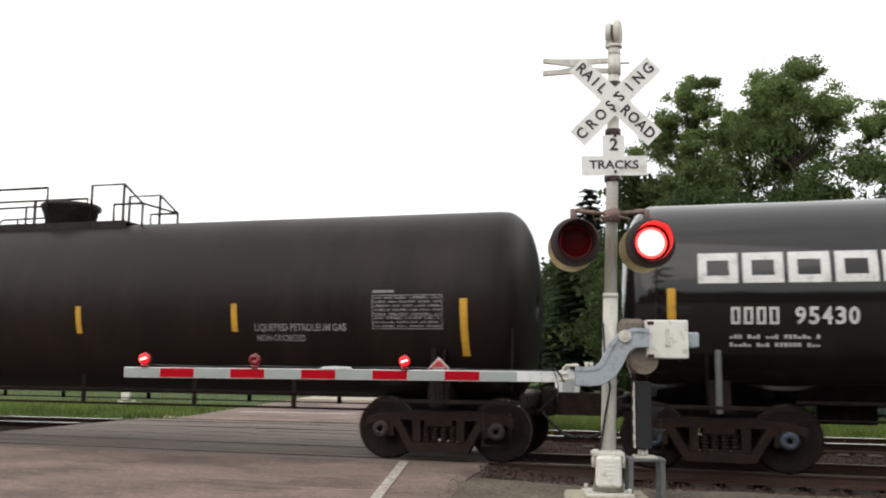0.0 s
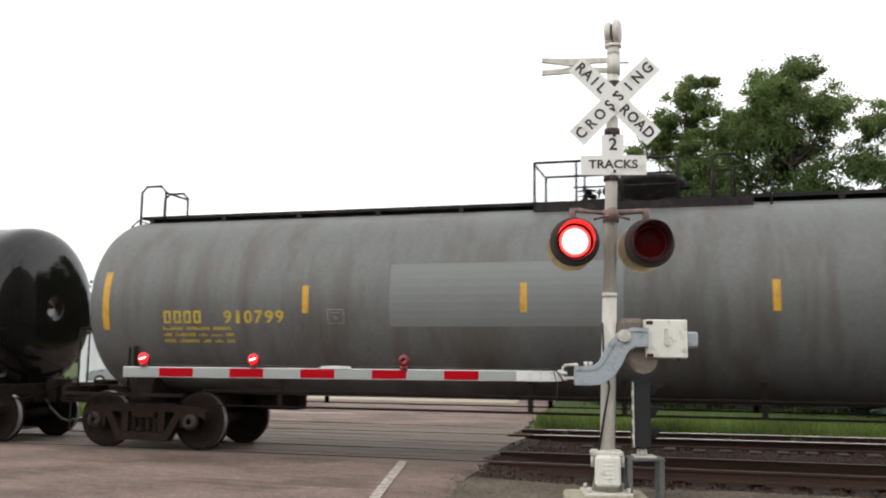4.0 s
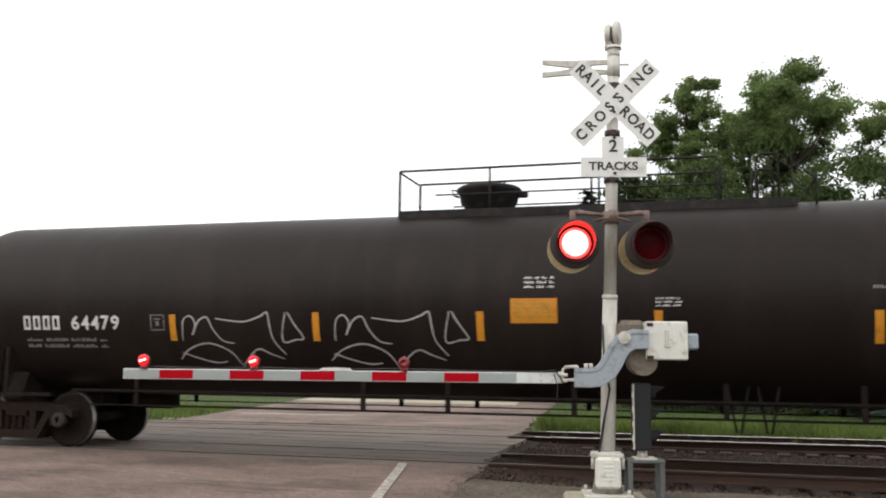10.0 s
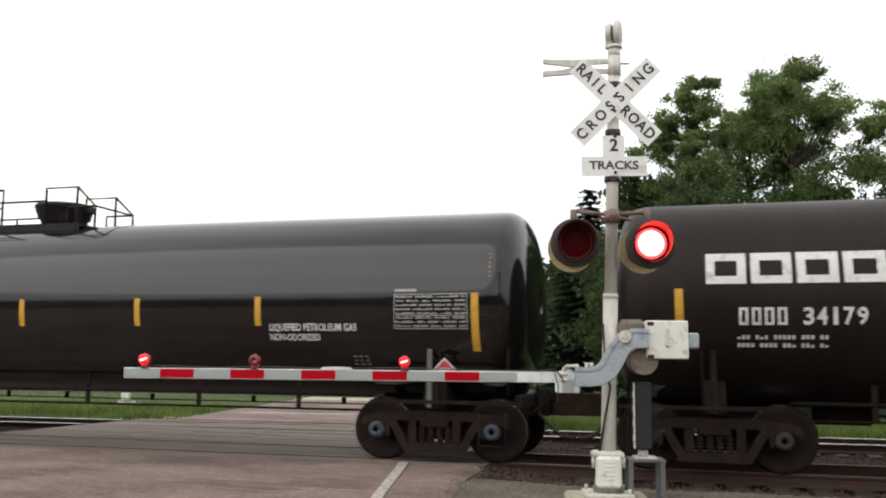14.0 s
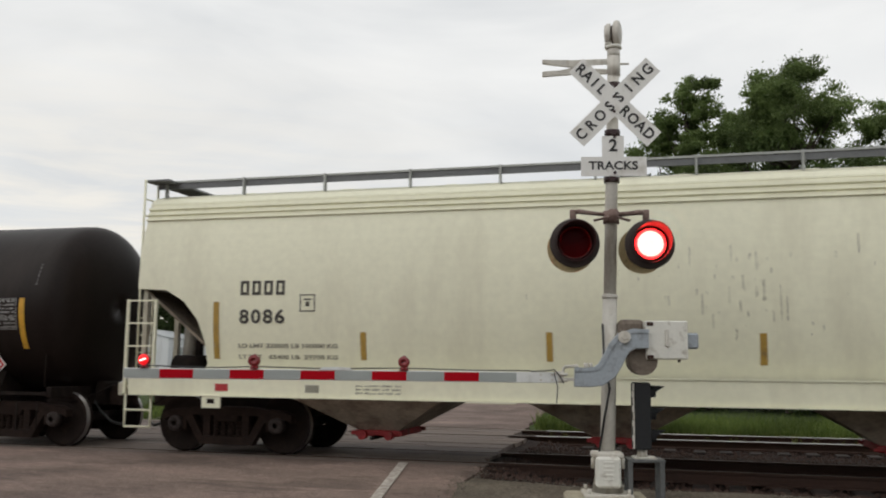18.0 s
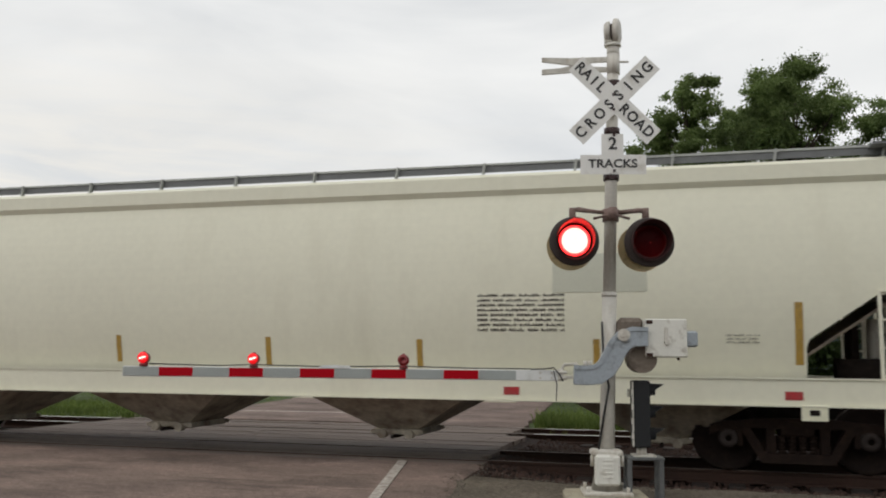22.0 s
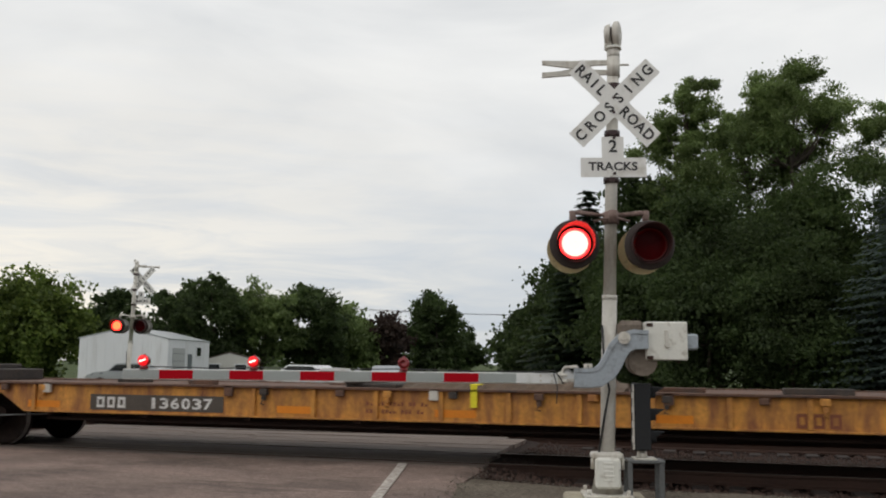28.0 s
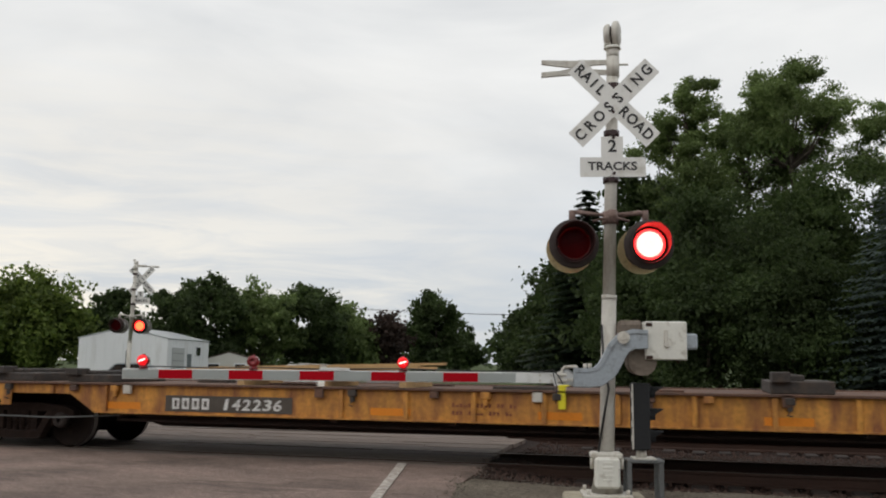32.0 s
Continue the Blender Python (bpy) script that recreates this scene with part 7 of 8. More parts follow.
def flat_car(x, length, label, seed, inset, ends):
    car = thing("flat_car", pose(x, TRACK, 0), label, "flat car", "cars of the freight train")
    h = length / 2
    E = {-1: ends[0], 1: ends[1]}     # where the deck ends on either side
    e = min(ends)
    zt, zl = 1.07, 0.63
    W = 1.40
    tc = h - inset
    for s in (-1, 1):
        # side sill: deep between the trucks, shallow above them, deep again at the ends
        half = {q: [(0, zl), (tc - 1.75, zl), (tc - 1.30, zt - 0.16), (tc + 1.20, zt - 0.16), (tc + 1.58, zl + 0.02), (E[q], zl + 0.02), (E[q], zt)] for q in E}
        pts = half[1] + [(-p[0], p[1]) for p in half[-1][::-1][:-1]]
        bm = B()
        slab(bm, pts, "y", s * W - 0.02, s * W + 0.02)
        part("side_sill", bm, FLATYEL, car, "rust-streaked yellow side sill")
        bm = B()
        box(bm, (-E[-1], s * (W + 0.03) - 0.07, zt - 0.005), (E[1], s * (W + 0.03) + 0.07, zt + 0.03), 0.004)
        part("deck_edge", bm, FLATRUST, car, "rusted deck edge")
        bm = B()
        box(bm, (-(tc - 1.8), s * W + s * 0.02 - 0.05, zl - 0.012), (tc - 1.8, s * W + s * 0.02 + 0.05, zl + 0.012))
        part("lower_flange", bm, FLATYEL, car)
        n = 26
        for k in range(n):
            xx = -e + 0.4 + (2 * e - 0.8) * k / (n - 1)
            if s < 0 and -6.75 < xx < -3.9:       # the lettered panel is clear of ribs
                continue
            low = zl + 0.02 if abs(abs(xx) - tc) > 1.65 else zt - 0.15
            bm = B()
            box(bm, (xx - 0.035, s * (W + 0.045) - 0.025, low), (xx + 0.035, s * (W + 0.045) + 0.025, zt - 0.01), 0.006)
            part("stake_rib", bm, FLATYEL, car)
            bm = B()
            px = xx + 0.12 + 0.25 * (k % 3 == 1)
            sy = s * (W + 0.065)
            box(bm, (px, sy - 0.045, zt - 0.11), (px + 0.13, sy + 0.045, zt - 0.012), 0.012)
            if k % 2:
                box(bm, (px + 0.03, sy - 0.03, zt - 0.19), (px + 0.10, sy + 0.03, zt - 0.105), 0.01)
                tube(bm, [(px + 0.065, sy + s * 0.03, zt - 0.18), (px + 0.03, sy + s * 0.04, zt - 0.24), (px + 0.09, sy + s * 0.035, zt - 0.25)], 0.012)
            part("tie_down_pocket", bm, (HITCH, FLATRUST, FLATYEL)[k % 3], car, "bent tie-down pocket")
    bm = B()
    box(bm, (-E[-1], -W, zt - 0.03), (E[1], W, zt + 0.012))
    part("deck", bm, FLATRUST, car, "rusted steel and timber deck")
    rgd = random.Random(seed)
    for k in range(14):
        xx = -e + 0.6 + (2 * e - 1.2) * k / 13
        bm = B()
        y = rgd.uniform(-0.9, 0.9)
        box(bm, (xx - rgd.uniform(.1, .5), y - 0.12, zt + 0.012), (xx + rgd.uniform(.1, .6), y + 0.12, zt + rgd.uniform(0.03, 0.10)), 0.01)
        part("deck_fitting", bm, FLATRUST if k % 3 else HITCH, car)
    # fish-belly centre sill
    bm = B()
    slab(bm, [(-e, 0.68), (-tc + 1.2, 0.68), (-tc + 2.4, 0.36), (tc - 2.4, 0.36), (tc - 1.2, 0.68), (e, 0.68), (e, 1.03), (-e, 1.03)], "y", -0.4, 0.4)
    for y in (-1.1, 1.1):
        tube(bm, [(-tc + 2.0, y, 0.50), (tc - 2.0, y, 0.50)], 0.03)
    for k in range(9):
        xx = -tc + 2.2 + (2 * tc - 4.4) * k / 8
        box(bm, (xx - 0.05, -1.36, 0.56), (xx + 0.05, 1.36, 1.0))
    part("centre_sill", bm, BROWNDEEP, car, "dark brown deep centre sill")
    bm = B()
    tube(bm, [(-tc + 2.2, -1.36, 0.58), (-tc + 1.0, -1.38, 0.52), (-tc - 1.2, -1.38, 0.54), (-e + 0.6, -1.36, 0.62)], 0.014)
    part("brake_pipe", bm, STEEL, car, "thin sagging pipe along the truck")
    bm = B()
    tube(bm, [(tc - 2.2, -1.36, 0.58), (tc - 1.0, -1.38, 0.50), (tc + 1.2, -1.38, 0.54), (e - 0.6, -1.36, 0.62)], 0.014)
    part("brake_pipe", bm, STEEL, car, "thin sagging pipe along the truck")
    for s in (-1, 1):
        bm = B()
        box(bm, (min(s * E[s], s * (E[s] - 0.08)), -W, 0.64), (max(s * E[s], s * (E[s] - 0.08)), W, zt), 0.01)
        part("end_sill", bm, FLATRUST, car, "rusty end sill")
        bm = B()
        a, b = sorted((s * (h - 0.3), s * (E[s] - 0.2)))
        box(bm, (a, -0.22, 0.70), (b, 0.22, 1.0), 0.02)
        part("draft_gear", bm, HITCH, car, "long dark cushioned draft gear")
        coupler(car, s * (h - 0.02), s, 0.5)
        truck(car, s * tc)
        # hanging plate over each truck
        bm = B()
        box(bm, (s * tc - 0.18, -W - 0.07, 0.71), (s * tc + 0.18, -W - 0.03, zt), 0.01)
        hp = part("lift_plate", bm, FLATYEL, car, "yellow lift plate with a slot")
        bm = B()
        cyl(bm, (s * tc - 0.05, -W - 0.075, 0.77), (s * tc - 0.05, -W - 0.068, 0.77), 0.045, seg=12)
        part("slot", bm, UNDER, hp)
        for yy in (-W + 0.05, W - 0.05):
            bm = B()
            tube(bm, [(s * (E[s] - 0.25), yy, 0.66), (s * (E[s] - 0.25), yy, 0.42), (s * (E[s] - 0.75), yy, 0.42), (s * (E[s] - 0.75), yy, 0.66)], 0.016)
            part("step", bm, UNDER, car)
    for k, xx in enumerate((-11.0, -7.6, -3.1, -0.6, 2.4, 5.7, 8.0, 11.2)):
        bm = B()
        plate(bm, on_flat, xx, xx + 0.62 if abs(xx) < 9 else xx + 0.9, 0.69, 0.80, 0.024)
        part("reflector_strip", bm, FLATORANGE, car, "orange reflective strip")
    return car


C10 = flat_car(189.35, 27.9, "long weathered yellow flat car with a rusted deck", 5, 4.5, (13.35, 12.85))
C11 = flat_car(216.95, 27.4, "long yellow flat car carrying loose lumber and straps", 6, 4.1, (13.3, 13.1))


def flat_side(x, z, lift=0.004):
    return (x, -1.425 - lift, z)


FLAT = {C10.name: moved(flat_side, -0.25), C11.name: moved(flat_side, -0.45)}
for c, x0, x1, pat in ((C10, -6.15, -3.75, "NNN  136037"), (C11, -6.08, -3.90, "NNNN 142236")):
    bm = B()
    plate(bm, FLAT[c.name], x0, x1, 0.67, 0.92)
    part("number_panel", bm, PLATEDARK, c, "dark panel behind the car's marks")
    letter_bars(c, lambda x, z, l=0.004: FLAT[c.name](x, z, l + 0.004), x0 + 0.10, x1 - 0.17, 0.71, 0.88, pat, STENCIL, slant=0.18 if c is C11 else 0.0)
letter_bars(C10, FLAT[C10.name], 4.53, 5.14, 0.67, 0.86, "NNN", LIGHTBROWN, "wordmark")
letter_bars(C11, FLAT[C11.name], 4.53, 5.14, 0.67, 0.86, "NNN", LIGHTBROWN, "wordmark")
letter_bars(C10, FLAT[C10.name], 5.75, 6.3, 0.70, 0.80, "NNNNNN", DARKSTENCIL, "test_mark")
for c in (C10, C11):
    outline_box(c, FLAT[c.name], 7.30, 7.70, 0.66, 0.95, STENCIL)
    data_block(c, FLAT[c.name], 7.36, 7.64, 0.70, 0.80, STENCIL, 2, 93, False)
    data_block(c, FLAT[c.name], -1.4, -0.45, 0.70, 0.92, LIGHTBROWN, 2, 90, False)
    data_block(c, FLAT[c.name], 11.6, 12.1, 0.76, 1.0, STENCIL, 4, 91, False)

# hitches, pedestals and loose load
for c, spots in ((C10, ((-9.6, 0.30), (6.4, 0.22), (9.9, 0.20), (-1.8, 0.10))), (C11, ((-9.9, 0.22), (-8.4, 0.20), (2.95, 0.27), (9.8, 0.24)))):
    for xx, hh in spots:
        bm = B()
        box(bm, (xx - 0.42, -0.85, 1.08), (xx + 0.42, 0.85, 1.08 + hh * 0.7), 0.02)
        box(bm, (xx - 0.30, -0.7, 1.08 + hh * 0.65), (xx + 0.05, 0.7, 1.08 + hh), 0.02)
        box(bm, (xx - 0.40, -0.95, 1.08 + hh * 0.6), (xx - 0.15, -0.6, 1.12 + hh), 0.015)
        part("container_pedestal", bm, HITCH, c, "dark rusted container pedestal")
    bm = B()
    sx = 0.0 if c is C10 else -0.25
    box(bm, (sx - 0.05, -1.50, 0.84), (sx + 0.05, -1.478, 1.17), 0.004)
    box(bm, (sx - 0.05, -1.49, 1.155), (sx + 0.07, -1.2, 1.175), 0.004)
    part("strap", bm, STRAPYEL, c, "yellow winch strap over the edge")
    for k in range(7):
        xx = -10.5 + k * 3.3
        bm = B()
        box(bm, (xx - 0.07, -1.50, 0.93), (xx + 0.07, -1.44, 1.10), 0.01)
        part("winch", bm, ALU if k % 2 else FLATRUST, c, "small side winch")
bm = B()
tube(bm, [(11.95, -0.1, 1.08), (11.95, -0.1, 1.52), (11.99, -0.1, 1.57), (12.41, -0.1, 1.57), (12.45, -0.1, 1.52), (12.45, -0.1, 1.08)], 0.018, 8)
part("hand_hoop", bm, BOXWHITE, C10, "white pipe hoop at the deck's end")
rgt = random.Random(52)
bm = B()
rows = []
for i in range(31):
    u = i / 30
    crest = 0.06 + 0.12 * math.sin(math.pi * u) ** 0.6 + rgt.uniform(-0.05, 0.06)
    rows.append([bm.verts.new((-1.2 + 3.3 * u + rgt.uniform(-.03, .03), -1.15 + 0.17 * j, 1.085 + (crest * math.sin(math.pi * j / 6) ** 0.7 * rgt.uniform(0.75, 1.2) if 0 < j < 6 else 0.0))) for j in range(7)])
for a, b in zip(rows, rows[1:]):
    for j in range(6):
        bm.faces.new((a[j], b[j], b[j + 1], a[j + 1]))
bm.faces.new([r[0] for r in rows] + [r[6] for r in rows[::-1]])
for r in (rows[0], rows[-1]):
    bm.faces.new(r)
bmesh.ops.recalc_face_normals(bm, faces=bm.faces)
part("tarpaulin", bm, TARP, C10, "crumpled brown tarpaulin heaped on the deck")
# lumber on the second flat car
rgl = random.Random(15)
for k in range(13):
    bm = B()
    a, b = -6.7 + rgl.uniform(0, 1.9), -2.1 - rgl.uniform(0, 1.8)
    z = 1.225 + 0.045 * (k % 4)
    y = -0.95 + 0.13 * (k // 2) + rgl.uniform(-0.05, 0.05)
    bar(bm, (a, y, z + rgl.uniform(-.01, .03)), (b, y + rgl.uniform(-0.3, 0.3), z + rgl.uniform(0.0, 0.10)), 0.09, 0.038)
    part("lumber", bm, LUMBER, C11, "raw pine board lying on the deck")
bm = B()
bar(bm, (-3.9, -1.46, 0.95), (-4.0, -1.1, 1.42), 0.10, 0.01)
bar(bm, (-4.4, -1.1, 1.44), (-3.9, -1.1, 1.42), 0.08, 0.01)
part("strap", bm, ALU, C11, "slack grey strap over the lumber")
for xx in (-5.4, -4.0, -2.7):
    bm = B()
    box(bm, (xx - 0.06, -1.1, 1.082), (xx + 0.06, 0.3, 1.20), 0.004)
    part("bearer", bm, LUMBER, C11)
for c in (C10, C11):
    rgk = random.Random(33)
    for k in range(3):
        bm = B()
        x = (-11.2, 6.9, -12.1)[k]
        for j in range(6):
            bar(bm, (x + rgk.uniform(-.5, .5), rgk.uniform(-1.1, 0.4), 1.10 + 0.03 * j), (x + rgk.uniform(-.5, .8), rgk.uniform(-1.1, 0.4), 1.12 + 0.035 * j), 0.10, 0.05)
        part("scrap_timber", bm, HITCH if k else FLATRUST, c, "loose scrap timber on the deck")

# ------------------------------------------------------------ trees
def leaf_cloud(vs, fs, rg, centres, radii, count, size, flat=0.8, twigs=9, spread=0.62):
    """Bent leaf sprays on small twigs, twigs in clumps, clumps round the given centres."""
    k = len(centres)
    cen, rad = np.array(centres), np.array(radii)
    tw = np.repeat(cen, twigs, 0) + rg.normal(0, spread, (k * twigs, 3)) * np.repeat(rad, twigs)[:, None] * (1, 1, flat)
    tr = np.repeat(rad, twigs) * rg.uniform(0.20, 0.42, k * twigs)
    pick = rg.integers(0, k * twigs, count)
    pos = tw[pick] + rg.normal(0, 1, (count, 3)) * tr[pick][:, None] * (1, 1, 0.7)
    a = rg.normal(0, 1, (count, 3))
    a /= np.linalg.norm(a, axis=1)[:, None]
    b = np.cross(a, rg.normal(0, 1, (count, 3)))
    b /= np.linalg.norm(b, axis=1)[:, None] + 1e-6
    s = (size * rg.uniform(0.6, 1.4, count))[:, None]
    a, b = a * s, b * s * 0.6
    c = np.cross(a, b)
    c /= np.linalg.norm(c, axis=1)[:, None] + 1e-6
    base = len(vs)
    quads = np.stack([pos - a, pos - b + c * s * 0.2, pos + a, pos + b + c * s * 0.2], 1).reshape(-1, 3)
    vs += quads.tolist()
    fs += [(base + 4 * i, base + 4 * i + 1, base + 4 * i + 2, base + 4 * i + 3) for i in range(count)]


def tree(x, y, h, rx, base, leaf, count, size, seed, label, clumps=46, category="tree", lean=0.0, open_=0.30, group="trees beyond the tracks"):
    rg = np.random.default_rng(seed)
    z0 = height(x, y) - 0.05
    t = thing("tree", pose(x, y, z0), label, category, group)
    cz, rz = (h + base) / 2, (h - base) / 2
    centres, radii = [], []
    while len(centres) < clumps:
        p = rg.normal(0, 1, 3)
        p /= np.linalg.norm(p)
        p *= rg.uniform(0.2, 1.0) ** 0.45
        w = 1.0 - 0.35 * max(p[2], 0) ** 1.5
        q = (p[0] * rx * 0.95 * w + lean * (p[2] + 1), p[1] * rx * 0.95 * w, cz + p[2] * rz * 0.97)
        centres.append(q)
        radii.append(rg.uniform(0.6, 1.25) * rx * open_)
    bm = B()
    r0 = 0.020 * h
    spine = [(0, 0, 0), (rg.normal(0, .1), rg.normal(0, .1), h * 0.18), (lean * 0.4 + rg.normal(0, .2), rg.normal(0, .2), h * 0.42), (lean * 0.9 + rg.normal(0, .3), rg.normal(0, .3), h * 0.68), (lean * 1.4, 0, h * 0.90)]
    for i in range(len(spine) - 1):
        cyl(bm, spine[i], spine[i + 1], r0 * (1 - i * 0.22), r0 * (1 - (i + 1) * 0.22), 9, False)
    part("trunk", bm, BARK, t, "furrowed brown trunk")
    bm = B()
    for i in range(0, len(centres), 2):
        q = Vector(centres[i])
        k = min(3, max(1, int(q.z / h * 4)))
        p = Vector(spine[k])
        if p.z > q.z:
            p = Vector(spine[k - 1]) * 0.4 + p * 0.6
        mid = (p + q) / 2 + Vector((0, 0, -0.05 * h * 0.5))
        cyl(bm, p, mid, r0 * 0.30, r0 * 0.17, 6, False)
        cyl(bm, mid, q, r0 * 0.17, r0 * 0.05, 6, False)
    part("branchwork", bm, BARK, t)
    vs, fs = [], []
    leaf_cloud(vs, fs, rg, centres, radii, int(count * 1.7), size * 0.72)
    part("crown", raw("crown", vs, fs, leaf), leaf, t, "uneven leafy crown")
    return t


def conifer(x, y, h, r, leaf, seed, label, tiers=26, size=0.22, base=0.5, sprays=14, group="conifers beyond the tracks"):
    rg = np.random.default_rng(seed)
    t = thing("conifer", pose(x, y, height(x, y) - 0.05), label, "conifer", group)
    bm = B()
    cyl(bm, (0, 0, 0), (0, 0, h * 0.98), 0.022 * h, 0.01, 9)
    part("trunk", bm, BARK, t, "straight brown trunk")
    vs, fs = [], []
    for k in range(tiers):
        f = k / (tiers - 1)
        z = base + (h - base) * f ** 0.9
        reach = r * (1 - f) ** 0.85 + 0.12
        n = max(5, int(13 * (1 - f) + 5))
        off = rg.uniform(0, math.tau)
        for i in range(n):
            a = off + i * math.tau / n + rg.normal(0, 0.12)
            ln = reach * rg.uniform(0.72, 1.12)
            m = max(3, int(sprays * ln / r) + 3)
            for j in range(m):
                u = (j + 0.5) / m
                px = math.cos(a) * ln * u
                py = math.sin(a) * ln * u
                pz = z - 0.28 * ln * u + 0.10 * ln * u * u + rg.normal(0, 0.03)
                w = size * (1.3 - 0.6 * u)
                for s in (-1, 1):
                    b = a + s * rg.uniform(0.5, 1.2)
                    base_i = len(vs)
                    ex, ey = math.cos(b) * w * 1.7, math.sin(b) * w * 1.7
                    nx, ny = -math.sin(b) * w * 0.35, math.cos(b) * w * 0.35
                    dz = -w * rg.uniform(0.1, 0.7)
                    vs += [(px + nx, py + ny, pz), (px - nx, py - ny, pz + 0.02), (px + ex - nx, py + ey - ny, pz + dz), (px + ex + nx, py + ey + ny, pz + dz - 0.02)]
                    fs.append((base_i, base_i + 1, base_i + 2, base_i + 3))
    part("crown", raw("crown", vs, fs, leaf), leaf, t, "layered drooping needle boughs")
    return t


def shrub(x, y, h, rx, leaf, count, size, seed, label):
    return tree(x, y, h, rx, 0.1, leaf, count, size, seed, label, 40, "shrub", 0, 0.34, "shrubs beyond the tracks")


# cottonwoods behind the second track
tree(4.7, 43.0, 15.6, 2.5, 10.2, LEAF_A, 30000, 0.088, 101, "tall green cottonwood with a loose open crown", 62, open_=0.23)
tree(-0.2, 39.5, 14.8, 1.9, 5.5, LEAF_A, 32000, 0.085, 102, "slender green cottonwood with a loose crown", 48, open_=0.27)
tree(2.3, 45.5, 14.7, 2.8, 5.5, LEAF_A, 36000, 0.09, 103, "green cottonwood among its neighbours", 56, open_=0.24)
tree(8.2, 41.6, 12.6, 3.0, 9.3, LEAF_A, 17000, 0.088, 104, "green cottonwood with a wide thin crown", 30, open_=0.19)
tree(-1.6, 41.8, 10.6, 2.6, 3.0, LEAF_B, 9000, 0.20, 105, "dark green tree below the cottonwoods", 38, open_=0.34)
tree(4.6, 37.5, 8.6, 3.4, 2.0, LEAF_G, 30000, 0.115, 106, "dense green linden beside the track", 44, open_=0.34)
tree(0.8, 36.5, 8.6, 2.9, 1.6, LEAF_B, 26000, 0.11, 107, "dense dark green maple beside the cottonwoods", 40, open_=0.36)
tree(9.2, 36.0, 8.8, 3.0, 1.8, LEAF_B, 14000, 0.15, 108, "leafy green tree behind the blue spruce", 40, open_=0.34)
tree(8.9, 39.5, 10.7, 1.7, 5.5, LEAF_B, 12000, 0.12, 109, "slim leafy green tree behind the blue spruce", 34, open_=0.36)
conifer(-5.0, 44.3, 10.2, 3.1, LEAF_C, 111, "dark spruce with ragged drooping boughs", 30, 0.24, 1.0)
tree(-5.6, 47.5, 7.6, 2.9, 0.8, LEAF_B, 10000, 0.21, 112, "dark rounded tree beside the road", 40, open_=0.36)
tree(-2.2, 40.5, 7.2, 2.5, 0.6, LEAF_B, 9000, 0.20, 113, "dark rounded tree beside the road", 38, open_=0.36)
tree(-9.6, 62.5, 7.5, 2.5, 0.6, LEAF_B, 7000, 0.25, 114, "dark tree in the row along the road", 34, open_=0.38)
tree(-14.8, 84.0, 7.3, 3.0, 0.5, LEAF_B, 6000, 0.32, 115, "dark tree in the row along the road", 30, open_=0.38)
tree(-22.5, 122.5, 6.0, 3.6, 0.4, LEAF_B, 5000, 0.42, 116, "dark tree far along the road", 26, open_=0.4)
shrub(3.0, 33.4, 6.0, 2.7, LEAF_B, 22000, 0.10, 121, "broad green shrub at the track side")
shrub(0.4, 34.4, 5.6, 2.6, LEAF_B, 14000, 0.12, 122, "dark green shrub at the track side")
shrub(-1.6, 36.6, 5.6, 2.3, LEAF_B, 13000, 0.125, 123, "dark green shrub below the trees")
shrub(6.4, 37.0, 7.3, 2.6, LEAF_G, 16000, 0.11, 124, "green shrub beside the blue spruce")
conifer(-7.0, 51.0, 9.6, 2.9, LEAF_C, 127, "dark ragged spruce beside the road", 28, 0.26, 0.8)
conifer(6.9, 31.4, 9.0, 3.7, LEAF_D, 126, "tall blue spruce with layered frosted boughs", 34, 0.13, 0.2, 30)
# trees behind the shed and along the far side
tree(-47.2, 56.0, 7.7, 3.9, 0.4, LEAF_F, 16000, 0.25, 131, "broad yellow-green ash tree", 46, open_=0.33)
tree(-54.5, 56.0, 7.0, 3.6, 0.6, LEAF_B, 9000, 0.24, 132, "dark broadleaf tree beside the ash", 40, open_=0.34)
tree(-49.4, 69.3, 7.4, 3.0, 0.8, LEAF_B, 6000, 0.28, 133, "dark tree behind the shed", 30, open_=0.36)
tree(-39.2, 67.9, 9.2, 3.1, 0.4, LEAF_B, 9000, 0.25, 134, "grey-green tree with a loose crown", 40, open_=0.30)
tree(-43.2, 68.9, 8.4, 2.4, 0.8, LEAF_B, 6000, 0.25, 135, "slim dark tree behind the shed", 30, open_=0.34)
tree(-36.6, 72.8, 8.1, 3.2, 0.8, LEAF_A, 8000, 0.26, 136, "green tree in a row", 36, open_=0.34)
tree(-34.5, 77.6, 8.9, 3.3, 0.8, LEAF_B, 8000, 0.28, 137, "dark green tree in a row", 36, open_=0.34)
tree(-33.6, 84.1, 7.1, 3.2, 0.6, LEAF_A, 7000, 0.30, 138, "green tree in a row", 34, open_=0.36)
tree(-30.5, 87.0, 7.0, 2.2, 0.5, LEAF_E, 7000, 0.30, 139, "dark copper-leaved tree in a row", 30, open_=0.36)
tree(-27.0, 94.2, 8.9, 2.7, 0.6, LEAF_B, 9000, 0.30, 140, "dense rounded dark tree beside the road", 36, open_=0.34)
tree(-30.2, 101.5, 6.0, 2.2, 0.5, LEAF_B, 5000, 0.32, 142, "low dark tree behind the rounded tree", 26, open_=0.38)
tree(-37.0, 145.8, 6.8, 3.0, 0.5, LEAF_B, 5000, 0.5, 141, "dark tree far along the road", 26, open_=0.38)


